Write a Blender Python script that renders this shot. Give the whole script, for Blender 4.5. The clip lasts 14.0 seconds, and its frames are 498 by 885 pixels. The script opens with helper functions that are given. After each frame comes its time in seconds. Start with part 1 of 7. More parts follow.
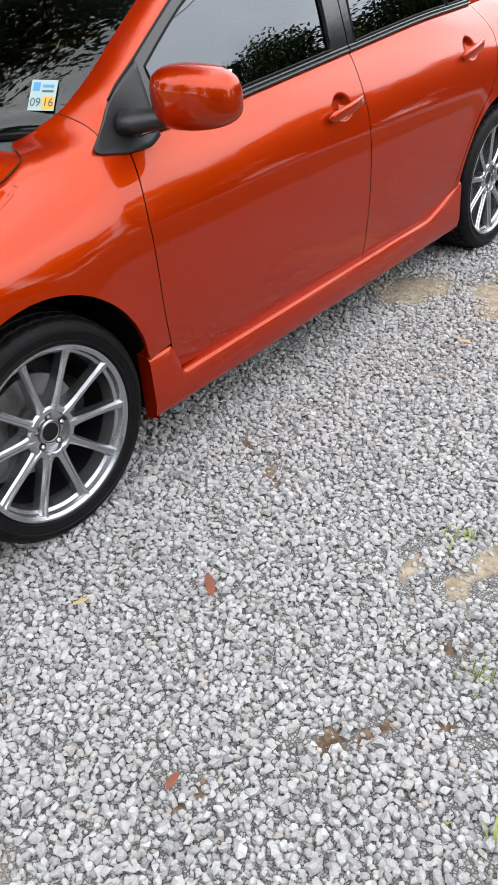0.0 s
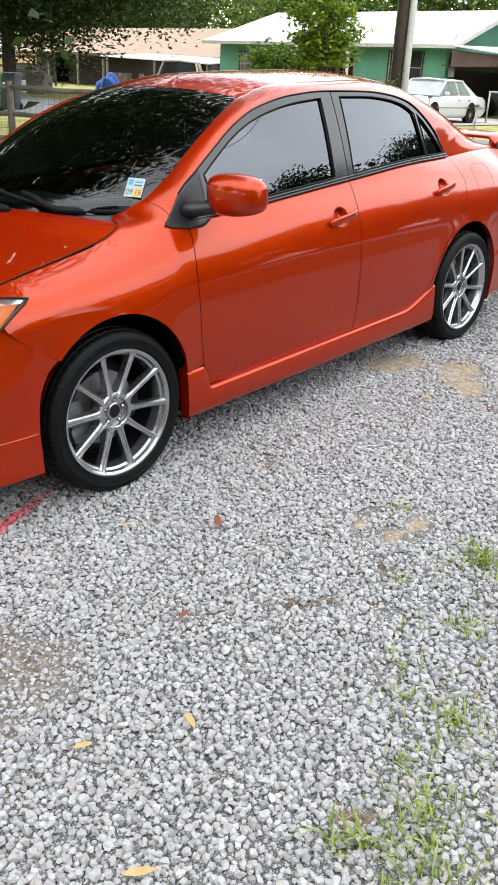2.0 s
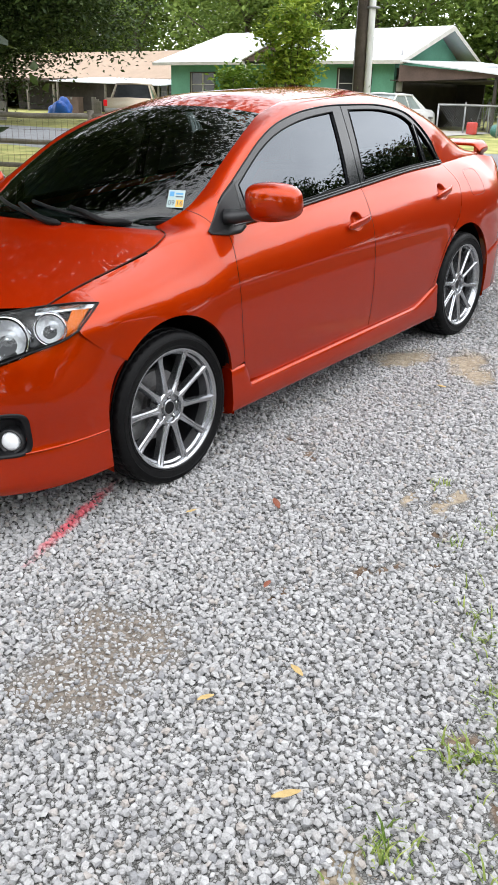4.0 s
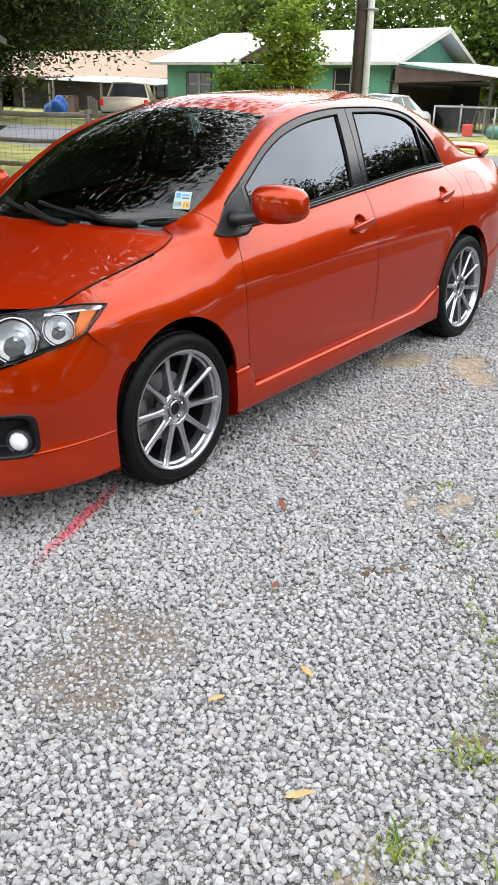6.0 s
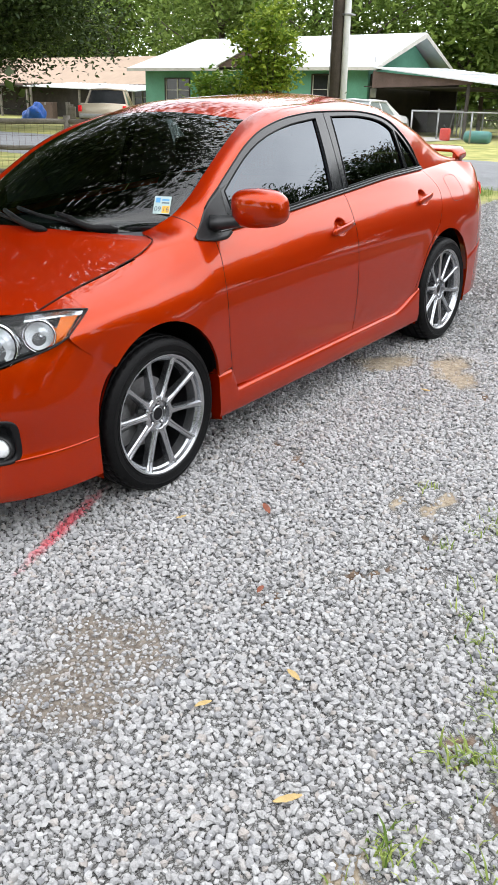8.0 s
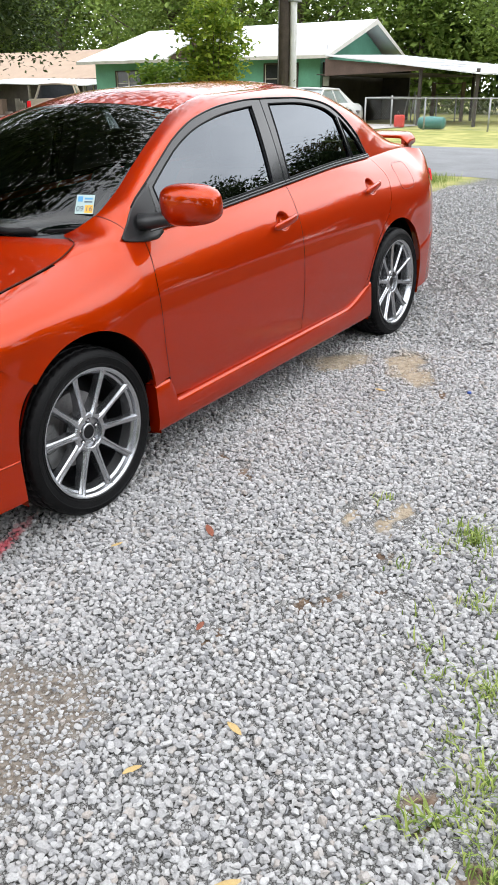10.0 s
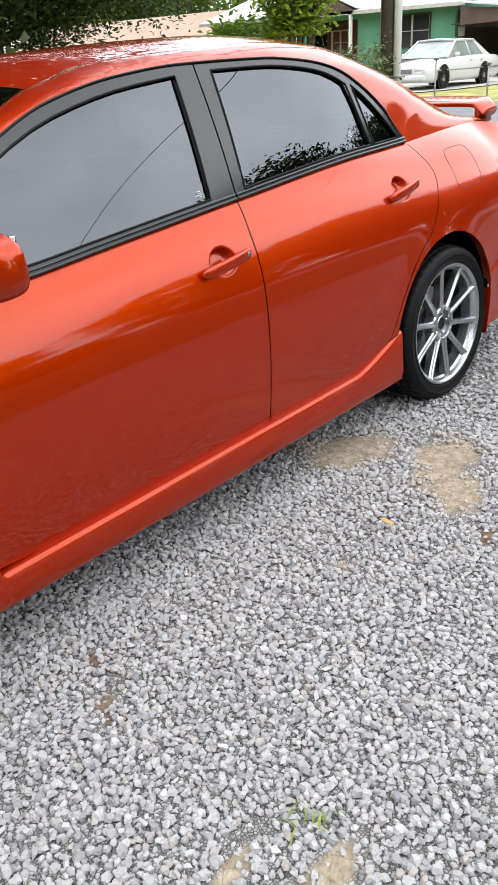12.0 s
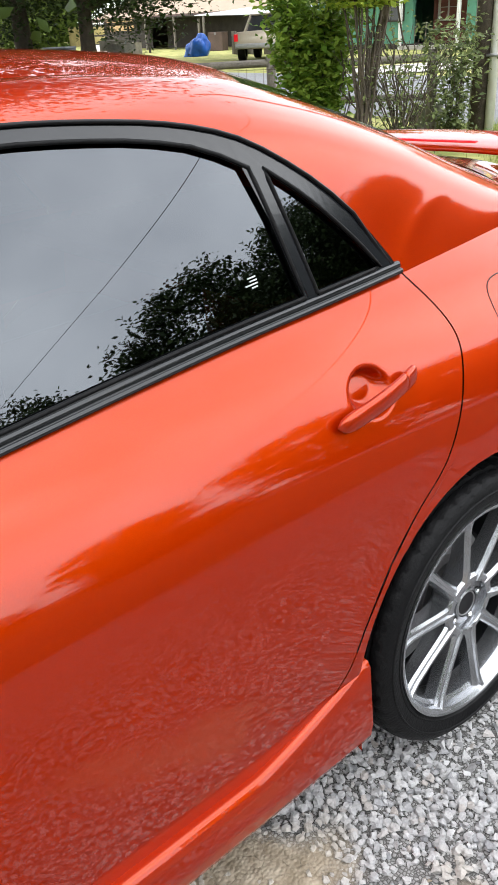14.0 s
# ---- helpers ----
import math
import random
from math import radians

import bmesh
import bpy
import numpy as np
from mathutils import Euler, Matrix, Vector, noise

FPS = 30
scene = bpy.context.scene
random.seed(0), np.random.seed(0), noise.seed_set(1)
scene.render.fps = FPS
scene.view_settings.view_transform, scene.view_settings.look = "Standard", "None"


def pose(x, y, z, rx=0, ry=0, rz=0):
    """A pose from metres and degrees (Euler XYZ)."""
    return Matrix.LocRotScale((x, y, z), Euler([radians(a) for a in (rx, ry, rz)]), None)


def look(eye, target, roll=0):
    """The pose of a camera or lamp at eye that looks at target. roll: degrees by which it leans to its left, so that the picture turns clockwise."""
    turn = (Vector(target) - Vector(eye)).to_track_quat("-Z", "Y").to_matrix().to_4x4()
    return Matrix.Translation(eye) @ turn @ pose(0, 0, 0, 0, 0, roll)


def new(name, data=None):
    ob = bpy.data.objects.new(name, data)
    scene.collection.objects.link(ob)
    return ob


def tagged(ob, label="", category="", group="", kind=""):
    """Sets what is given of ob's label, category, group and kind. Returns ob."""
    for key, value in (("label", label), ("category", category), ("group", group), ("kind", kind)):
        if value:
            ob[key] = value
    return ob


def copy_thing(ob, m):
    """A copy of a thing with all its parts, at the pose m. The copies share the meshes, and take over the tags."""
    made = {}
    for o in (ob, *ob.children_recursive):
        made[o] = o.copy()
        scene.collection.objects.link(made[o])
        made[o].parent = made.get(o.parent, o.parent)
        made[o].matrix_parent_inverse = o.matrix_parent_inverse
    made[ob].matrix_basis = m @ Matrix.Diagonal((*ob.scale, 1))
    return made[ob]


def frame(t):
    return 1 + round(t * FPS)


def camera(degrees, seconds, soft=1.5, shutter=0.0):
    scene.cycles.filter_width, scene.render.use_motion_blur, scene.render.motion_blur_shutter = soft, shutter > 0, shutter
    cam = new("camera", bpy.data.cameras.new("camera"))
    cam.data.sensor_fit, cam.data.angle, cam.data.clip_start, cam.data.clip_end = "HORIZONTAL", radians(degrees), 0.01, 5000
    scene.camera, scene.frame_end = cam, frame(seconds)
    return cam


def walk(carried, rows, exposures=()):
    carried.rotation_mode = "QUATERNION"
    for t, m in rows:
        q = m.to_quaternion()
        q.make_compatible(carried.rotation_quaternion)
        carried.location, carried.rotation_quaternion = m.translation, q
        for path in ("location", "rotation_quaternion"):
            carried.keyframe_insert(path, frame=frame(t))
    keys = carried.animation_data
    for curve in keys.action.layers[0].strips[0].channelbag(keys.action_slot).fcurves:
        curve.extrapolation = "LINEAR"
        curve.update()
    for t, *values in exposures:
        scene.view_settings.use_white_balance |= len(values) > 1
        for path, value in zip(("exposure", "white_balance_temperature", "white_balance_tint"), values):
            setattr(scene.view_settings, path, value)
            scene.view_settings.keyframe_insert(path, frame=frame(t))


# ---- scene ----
cam = camera(34.3, 14.0)
# The driveway leans a few degrees; DRIVE carries its frame (x to the car's tail, y across, z off the gravel) into the upright world.
DRIVE = Matrix(((0.99925, 0.00144, -0.03874, 0), (0.0, 0.99931, 0.03721, 0), (0.03877, -0.03718, 0.99856, 0), (0, 0, 0, 1)))
PATH = [
    (0, (-1.004, -1.543, 1.425), (0.243, -0.433, 0.323), -4.6),
    (0.5, (-1.048, -1.775, 1.427), (0.124, -0.495, 0.434), -3.1),
    (1, (-1.257, -1.929, 1.432), (-0.008, -0.657, 0.525), -1.3),
    (1.5, (-1.561, -2.09, 1.434), (-0.224, -0.879, 0.571), -1.8),
    (2, (-1.719, -2.197, 1.456), (-0.374, -0.972, 0.624), -0.3),
    (2.5, (-1.849, -2.292, 1.437), (-0.529, -1.033, 0.619), -0.2),
    (3, (-1.974, -2.285, 1.447), (-0.621, -1.039, 0.661), -0.7),
    (3.5, (-2.078, -2.128, 1.45), (-0.664, -0.959, 0.654), -2.2),
    (5.8, (-2.153, -2.067, 1.461), (-0.736, -0.902, 0.665), -1.4),
    (6, (-2.152, -2.065, 1.463), (-0.725, -0.912, 0.666), -1.5),
    (6.5, (-2.153, -2.06, 1.461), (-0.721, -0.914, 0.665), -1.6),
    (7, (-2.152, -2.052, 1.459), (-0.715, -0.908, 0.668), -1.6),
    (7.5, (-2.148, -2.051, 1.456), (-0.698, -0.92, 0.669), -1.5),
    (8, (-2.149, -2.063, 1.458), (-0.693, -0.94, 0.671), -1.8),
    (8.5, (-2.154, -2.072, 1.457), (-0.688, -0.962, 0.67), -2.0),
    (9, (-2.149, -2.075, 1.452), (-0.645, -1.022, 0.659), -2.2),
    (9.2, (-2.135, -2.079, 1.449), (-0.612, -1.055, 0.653), -2.6),
    (11.3, (-0.938, -1.789, 1.405), (0.443, -0.613, 0.564), -5.08),
    (11.5, (-0.748, -1.77, 1.4), (0.612, -0.572, 0.554), -5.3),
    (12, (-0.25, -1.643, 1.383), (1.012, -0.352, 0.523), -6.16),
    (12.5, (0.215, -1.459, 1.414), (1.471, -0.181, 0.526), -4.45),
    (13, (0.67, -1.306, 1.392), (1.905, 0.038, 0.574), -5.41),
    (13.5, (1.103, -1.052, 1.39), (2.235, 0.355, 0.531), -7.63),
    (14, (1.405, -0.788, 1.451), (2.485, 0.63, 0.545), -6.09),
]
walk(cam, [(t, DRIVE @ look(eye, target, roll)) for t, eye, target, roll in PATH], ((0, 0.28), (9.2, 0.30), (12.5, 0.29), (13.2, 0.34), (14, 0.50)))

# ---- world and light: an overcast noon ----
world = bpy.data.worlds.new("overcast_sky")
scene.world = world
world.use_nodes = True
wn, wl = world.node_tree.nodes, world.node_tree.links
wn.clear()
sky = wn.new("ShaderNodeTexSky")
sky.sky_type, sky.sun_disc = "NISHITA", False
sky.sun_elevation, sky.sun_rotation = radians(62), radians(200)
wtc = wn.new("ShaderNodeTexCoord")
wnoise = wn.new("ShaderNodeTexNoise")
wnoise.inputs["Scale"].default_value, wnoise.inputs["Detail"].default_value = 2.2, 6
wramp = wn.new("ShaderNodeValToRGB")
wramp.color_ramp.elements[0].position, wramp.color_ramp.elements[0].color = 0.34, (4.8, 5.0, 5.3, 1)
wramp.color_ramp.elements[1].position, wramp.color_ramp.elements[1].color = 0.66, (9.1, 9.2, 9.25, 1)
wmix = wn.new("ShaderNodeMixRGB")
wmix.inputs[0].default_value = 0.88
wbg = wn.new("ShaderNodeBackground")
wbg.inputs["Strength"].default_value = 0.375
wout = wn.new("ShaderNodeOutputWorld")
wl.new(wtc.outputs["Generated"], wnoise.inputs["Vector"])
wl.new(wnoise.outputs["Fac"], wramp.inputs["Fac"])
wl.new(sky.outputs["Color"], wmix.inputs[1])
wl.new(wramp.outputs["Color"], wmix.inputs[2])
wl.new(wmix.outputs["Color"], wbg.inputs["Color"])
wl.new(wbg.outputs["Background"], wout.inputs["Surface"])
sun = new("sun", bpy.data.lights.new("sun", "SUN"))
sun.data.energy, sun.data.angle, sun.data.color = 0.55, radians(150), (1.0, 0.97, 0.92)
sun.matrix_world = look((3, -6, 14), (0, 0, 0))


# ---- materials ----
def mat(name, color, rough=0.6, metal=0.0, noise_scale=0.0, noise_amount=0.25, bump=0.0, bump_scale=None, spec=0.5, coat=0.0, island=0.0, second=None):
    """A principled material with noise in its colour at two scales, a fine relief, and, if asked, a shade of its own for each loose piece."""
    m = bpy.data.materials.new(name)
    m.use_nodes = True
    n, l = m.node_tree.nodes, m.node_tree.links
    b = n["Principled BSDF"]
    b.inputs["Base Color"].default_value = (*color, 1)
    b.inputs["Roughness"].default_value, b.inputs["Metallic"].default_value = rough, metal
    b.inputs["Specular IOR Level"].default_value = spec
    b.inputs["Coat Weight"].default_value, b.inputs["Coat Roughness"].default_value = coat, 0.03
    tc = n.new("ShaderNodeTexCoord")
    last = None
    if noise_scale:
        for k, sc in enumerate((noise_scale, noise_scale * 9)):
            nz = n.new("ShaderNodeTexNoise")
            nz.inputs["Scale"].default_value, nz.inputs["Detail"].default_value = sc, 5
            l.new(tc.outputs["Object"], nz.inputs["Vector"])
            mx = n.new("ShaderNodeMixRGB")
            ramp = n.new("ShaderNodeMapRange")
            ramp.inputs["From Min"].default_value, ramp.inputs["From Max"].default_value = 0.3, 0.7
            l.new(nz.outputs["Fac"], ramp.inputs["Value"])
            l.new(ramp.outputs["Result"], mx.inputs[0])
            if k == 0:
                dark = second or tuple(c * (1 - noise_amount) for c in color)
                mx.inputs[1].default_value, mx.inputs[2].default_value = (*color, 1), (*dark, 1)
            else:
                l.new(last, mx.inputs[1])
                mx.blend_type = "MULTIPLY"
                mx.inputs[2].default_value = (*(1 - noise_amount * 0.6,) * 3, 1)
            last = mx.outputs["Color"]
    if island:
        geo = n.new("ShaderNodeNewGeometry")
        rr = n.new("ShaderNodeMapRange")
        rr.inputs["To Min"].default_value, rr.inputs["To Max"].default_value = 1 - island, 1 + island
        l.new(geo.outputs["Random Per Island"], rr.inputs["Value"])
        mx = n.new("ShaderNodeMixRGB")
        mx.blend_type, mx.inputs[0].default_value = "MULTIPLY", 1
        mx.inputs[1].default_value = (*color, 1)
        if last:
            l.new(last, mx.inputs[1])
        l.new(rr.outputs["Result"], mx.inputs[2])
        last = mx.outputs["Color"]
    if last:
        l.new(last, b.inputs["Base Color"])
    if bump:
        nz = n.new("ShaderNodeTexNoise")
        nz.inputs["Scale"].default_value, nz.inputs["Detail"].default_value = bump_scale or noise_scale * 6 or 40, 6
        l.new(tc.outputs["Object"], nz.inputs["Vector"])
        bp = n.new("ShaderNodeBump")
        bp.inputs["Strength"].default_value, bp.inputs["Distance"].default_value = bump, 0.02
        l.new(nz.outputs["Fac"], bp.inputs["Height"])
        l.new(bp.outputs["Normal"], b.inputs["Normal"])
    return m


def car_paint(name, color, metal, rough):
    m = mat(name, color, rough, metal, coat=1.0, noise_scale=0, spec=0.0)
    n, l = m.node_tree.nodes, m.node_tree.links
    b = n["Principled BSDF"]
    tc = n.new("ShaderNodeTexCoord")
    vor = n.new("ShaderNodeTexVoronoi")
    vor.inputs["Scale"].default_value = 900
    l.new(tc.outputs["Object"], vor.inputs["Vector"])
    mx = n.new("ShaderNodeMixRGB")
    mx.inputs[1].default_value, mx.inputs[2].default_value = (*(c * 0.86 for c in color), 1), (*(min(1, c * 1.15) for c in color), 1)
    l.new(vor.outputs["Color"], mx.inputs[0])
    l.new(mx.outputs["Color"], b.inputs["Base Color"])
    nz = n.new("ShaderNodeTexNoise")
    nz.inputs["Scale"].default_value = 5
    l.new(tc.outputs["Object"], nz.inputs["Vector"])
    rr = n.new("ShaderNodeMapRange")
    rr.inputs["To Min"].default_value, rr.inputs["To Max"].default_value = 0.004, 0.022
    l.new(nz.outputs["Fac"], rr.inputs["Value"])
    l.new(rr.outputs["Result"], b.inputs["Coat Roughness"])
    b.inputs["Coat IOR"].default_value = 1.43
    b.inputs["Specular Tint"].default_value = (1.0, 0.30, 0.08, 1)
    return m


def glass(name, tint, rough=0.0, ior=1.55, sheen=(1, 1, 1)):
    """Thin tinted glass: clear tinted passage under a Fresnel gloss."""
    m = bpy.data.materials.new(name)
    m.use_nodes = True
    n, l = m.node_tree.nodes, m.node_tree.links
    n.remove(n["Principled BSDF"])
    tr, gl, mix, fr = n.new("ShaderNodeBsdfTransparent"), n.new("ShaderNodeBsdfGlossy"), n.new("ShaderNodeMixShader"), n.new("ShaderNodeFresnel")
    tr.inputs["Color"].default_value = (*tint, 1)
    gl.inputs["Roughness"].default_value, gl.inputs["Color"].default_value = rough, (*sheen, 1)
    fr.inputs["IOR"].default_value = ior
    l.new(fr.outputs["Fac"], mix.inputs["Fac"])
    l.new(tr.outputs["BSDF"], mix.inputs[1])
    l.new(gl.outputs["BSDF"], mix.inputs[2])
    l.new(mix.outputs["Shader"], n["Material Output"].inputs["Surface"])
    return m


def flake_paint(name, pigment, flake, share):
    """Metallic paint: orange flakes in a deep red pigment, both under one clear coat."""
    m = car_paint(name, pigment, 0.0, 0.5)
    n, l = m.node_tree.nodes, m.node_tree.links
    b = n["Principled BSDF"]
    g = n.new("ShaderNodeBsdfPrincipled")
    g.inputs["Metallic"].default_value, g.inputs["Roughness"].default_value = 1.0, 0.40
    g.inputs["Coat Weight"].default_value, g.inputs["Coat IOR"].default_value = 1.0, b.inputs["Coat IOR"].default_value
    l.new(b.inputs["Coat Roughness"].links[0].from_socket, g.inputs["Coat Roughness"])
    vor = n.new("ShaderNodeTexVoronoi")
    vor.inputs["Scale"].default_value = 1300
    tc = n.new("ShaderNodeTexCoord")
    l.new(tc.outputs["Object"], vor.inputs["Vector"])
    mx = n.new("ShaderNodeMixRGB")
    mx.inputs[1].default_value, mx.inputs[2].default_value = (*(c * 0.8 for c in flake), 1), (*(min(1, c * 1.2) for c in flake), 1)
    l.new(vor.outputs["Color"], mx.inputs[0])
    l.new(mx.outputs["Color"], g.inputs["Base Color"])
    mix = n.new("ShaderNodeMixShader")
    mix.inputs[0].default_value = share
    l.new(b.outputs["BSDF"], mix.inputs[1])
    l.new(g.outputs["BSDF"], mix.inputs[2])
    l.new(mix.outputs["Shader"], n["Material Output"].inputs["Surface"])
    return m


PAINT = flake_paint("orange_metallic_paint", (0.27, 0.0075, 0.0), (0.54, 0.058, 0.0002), 0.41)
TRIM = mat("black_trim", (0.016, 0.0165, 0.018), 0.42, noise_scale=30, noise_amount=0.2, spec=0.45)
GLOSS_BLACK = mat("gloss_black", (0.008, 0.008, 0.009), 0.3, spec=0.2)
WINDOW = glass("tinted_glass", (0.05, 0.055, 0.06), ior=1.88, sheen=(0.86, 0.92, 1.0))
SCREEN = glass("windscreen_glass", (0.32, 0.42, 0.38))
CLEAR = glass("clear_lens", (0.93, 0.95, 0.96), ior=1.32)
RUBBER = mat("tyre_rubber", (0.0055, 0.0055, 0.006), 0.5, spec=0.14, noise_scale=12, noise_amount=0.35, bump=0.15, bump_scale=160)
ALLOY = mat("silver_alloy", (0.50, 0.51, 0.53), 0.27, 0.95, noise_scale=18, noise_amount=0.15)
ALLOY_DARK = mat("shaded_alloy", (0.30, 0.30, 0.31), 0.42, 0.7, noise_scale=18, noise_amount=0.2)
STEEL = mat("dull_steel", (0.28, 0.27, 0.27), 0.45, 0.8, noise_scale=25, noise_amount=0.3)
REFLECTOR = mat("lamp_reflector", (0.90, 0.91, 0.92), 0.24, 0.6)
CHROME = mat("chrome", (0.80, 0.81, 0.83), 0.06, 1.0)
AMBER = mat("amber_lens", (0.72, 0.16, 0.0), 0.35, spec=0.15, noise_scale=60, noise_amount=0.25)
RED_LENS = mat("red_lens", (0.78, 0.012, 0.02), 0.25, spec=0.3)
SCUTTLE = mat("grey_scuttle_plastic", (0.075, 0.08, 0.088), 0.35, spec=0.5, noise_scale=40, noise_amount=0.2)
FRAME = mat("satin_black_frame", (0.013, 0.014, 0.016), 0.13, spec=0.55, noise_scale=20, noise_amount=0.2)
INTERIOR = mat("dark_cabin", (0.03, 0.03, 0.032), 0.85, noise_scale=9, noise_amount=0.3)
ETCH = mat("etched_glass", (0.62, 0.64, 0.66), 0.6, noise_scale=300, noise_amount=0.3)
WHITE_PLASTIC = mat("white_plastic", (0.78, 0.78, 0.76), 0.5, noise_scale=10, noise_amount=0.1)


# ---- mesh helpers ----
def part(name, bm, material, parent=None, label="", smooth=True):
    """Links a bmesh as one mesh object under a thing or a part."""
    me = bpy.data.meshes.new(name)
    bmesh.ops.recalc_face_normals(bm, faces=bm.faces)
    bm.to_mesh(me)
    bm.free()
    if smooth:
        me.shade_smooth()
    me.materials.append(material)
    ob = new(name, me)
    ob.parent = parent
    if label:
        ob["label"] = label
    return ob


def raw(name, verts, faces, material, parent=None, label="", smooth=False):
    me = bpy.data.meshes.new(name)
    me.from_pydata([tuple(v) for v in verts], [], faces)
    if smooth:
        me.shade_smooth()
    me.materials.append(material)
    ob = new(name, me)
    ob.parent = parent
    if label:
        ob["label"] = label
    return ob


def thing(name, label, category, m=None, group="", kind=""):
    ob = tagged(new(name), label, category, group, kind)
    if m is not None:
        ob.matrix_world = m
    return ob


def box(bm, x0, x1, y0, y1, z0, z1, bevel=0.0, m=None):
    r = bmesh.ops.create_cube(bm, size=1, matrix=Matrix.Translation(((x0 + x1) / 2, (y0 + y1) / 2, (z0 + z1) / 2)) @ Matrix.Diagonal((abs(x1 - x0), abs(y1 - y0), abs(z1 - z0), 1)))
    vs = r["verts"]
    if bevel:
        es = list({e for v in vs for e in v.link_edges})
        vs = bmesh.ops.bevel(bm, geom=es, offset=bevel, segments=2, profile=0.5, affect="EDGES")["verts"]
    if m is not None:
        bmesh.ops.transform(bm, matrix=m, verts=[v for v in vs if v.is_valid])
    return bm


def boxed(x0, x1, y0, y1, z0, z1, bevel=0.0, m=None):
    return box(bmesh.new(), x0, x1, y0, y1, z0, z1, bevel, m)


def tube(bm, pts, radius, sides=8, cap=True):
    """A round bar along points; radius is one number or one for each point."""
    pts = [Vector(p) for p in pts]
    rings = []
    for i, p in enumerate(pts):
        d = (pts[min(i + 1, len(pts) - 1)] - pts[max(i - 1, 0)]).normalized()
        a = d.cross(Vector((0, 0, 1)) if abs(d.z) < 0.95 else Vector((1, 0, 0))).normalized()
        b = d.cross(a)
        r = radius if isinstance(radius, (int, float)) else radius[i]
        rings.append([bm.verts.new(p + (a * math.cos(k * math.tau / sides) + b * math.sin(k * math.tau / sides)) * r) for k in range(sides)])
    for r0, r1 in zip(rings, rings[1:]):
        for k in range(sides):
            bm.faces.new((r0[k], r0[(k + 1) % sides], r1[(k + 1) % sides], r1[k]))
    if cap:
        bm.faces.new(rings[0][::-1])
        bm.faces.new(rings[-1])
    return bm


def spline(xs, ys):
    """A smooth curve through points (monotone cubic), as a function."""
    xs, ys = np.array(xs, float), np.array(ys, float)
    h, d = np.diff(xs), np.diff(ys) / np.diff(xs)
    m = np.concatenate([[d[0]], (d[:-1] + d[1:]) / 2, [d[-1]]])
    for i in range(1, len(xs) - 1):
        if d[i - 1] * d[i] <= 0:
            m[i] = 0.0
        else:
            m[i] = 3 * (h[i - 1] + h[i]) / ((2 * h[i] + h[i - 1]) / d[i - 1] + (h[i] + 2 * h[i - 1]) / d[i])

    def at(x):
        x = min(max(x, xs[0]), xs[-1])
        i = min(int(np.searchsorted(xs, x, "right")) - 1, len(xs) - 2)
        t = (x - xs[i]) / h[i]
        return float((1 + 2 * t) * (1 - t) ** 2 * ys[i] + t * (1 - t) ** 2 * h[i] * m[i] + t * t * (3 - 2 * t) * ys[i + 1] + t * t * (t - 1) * h[i] * m[i + 1])
    return at


def curve3(pts):
    """A smooth 3D curve through points, as a function of 0..1 by length."""
    pts = [np.array(p, float) for p in pts]
    s = np.concatenate([[0], np.cumsum([np.linalg.norm(b - a) for a, b in zip(pts, pts[1:])])])
    f = [spline(s, [p[k] for p in pts]) for k in range(len(pts[0]))]
    return lambda t: np.array([g(t * s[-1]) for g in f])


def sheet(n, m, fn):
    """A grid of n x m cells; fn(u, v) gives the point."""
    vs = [fn(i / n, j / m) for i in range(n + 1) for j in range(m + 1)]
    fs = [(i * (m + 1) + j, (i + 1) * (m + 1) + j, (i + 1) * (m + 1) + j + 1, i * (m + 1) + j + 1) for i in range(n) for j in range(m)]
    return vs, fs


def shell(name, n, m, fn, material, parent, label="", thick=0.0, rim=0.0):
    """A smooth panel with its edges turned inwards by rim along y, or given a thickness."""
    vs, fs = sheet(n, m, fn)
    bm = bmesh.new()
    bv = [bm.verts.new(v) for v in vs]
    for f in fs:
        q = [bv[i] for i in f]
        if len({tuple(round(c, 6) for c in v.co) for v in q}) > 2:
            try:
                bm.faces.new(q)
            except ValueError:
                pass
    bmesh.ops.remove_doubles(bm, verts=bm.verts, dist=1e-5)
    ob = part(name, bm, material, parent, label)
    if thick:
        md = ob.modifiers.new("thickness", "SOLIDIFY")
        md.thickness, md.offset = thick, -1
    return ob


def coons(left, right, bottom, top):
    """A patch between four edges: left and right run upwards, bottom and top run from left to right."""
    def at(u, v):
        l, r, b, t = left(v), right(v), bottom(u), top(u)
        return (1 - u) * l + u * r + (1 - v) * b + v * t - ((1 - u) * (1 - v) * left(0) + u * (1 - v) * right(0) + (1 - u) * v * left(1) + u * v * right(1))
    return at


# ---- the parked saloon car: x to its tail, y across (0 is the near flank), z up ----
YC = 0.88
TUCK = 0.033  # how far the doors draw in towards the sill
FRONT_AXLE, REAR_AXLE, AXLE_Z = 0.005, 2.585, 0.312
N_FRONT, N_REAR = 2.7, 3.0
BOWLS = ((1.369, 0.857), (2.3115, 0.899))  # hollows behind the door handles


def smooth_step(a, b, x):
    t = min(1, max(0, (x - a) / (b - a)))
    return t * t * (3 - 2 * t)


def plan(x):
    """How far the flank stands in from the widest line."""
    if x < -0.2:
        k = min((-0.2 - x) / 0.73, 1)
        return YC * (1 - (1 - k ** N_FRONT) ** (1 / N_FRONT))
    if x > 2.7:
        k = min((x - 2.7) / 0.92, 1)
        return YC * (1 - (1 - k ** N_REAR) ** (1 / N_REAR))
    return 0.006 * math.sin(math.pi * (x + 0.2) / 2.9) ** 2


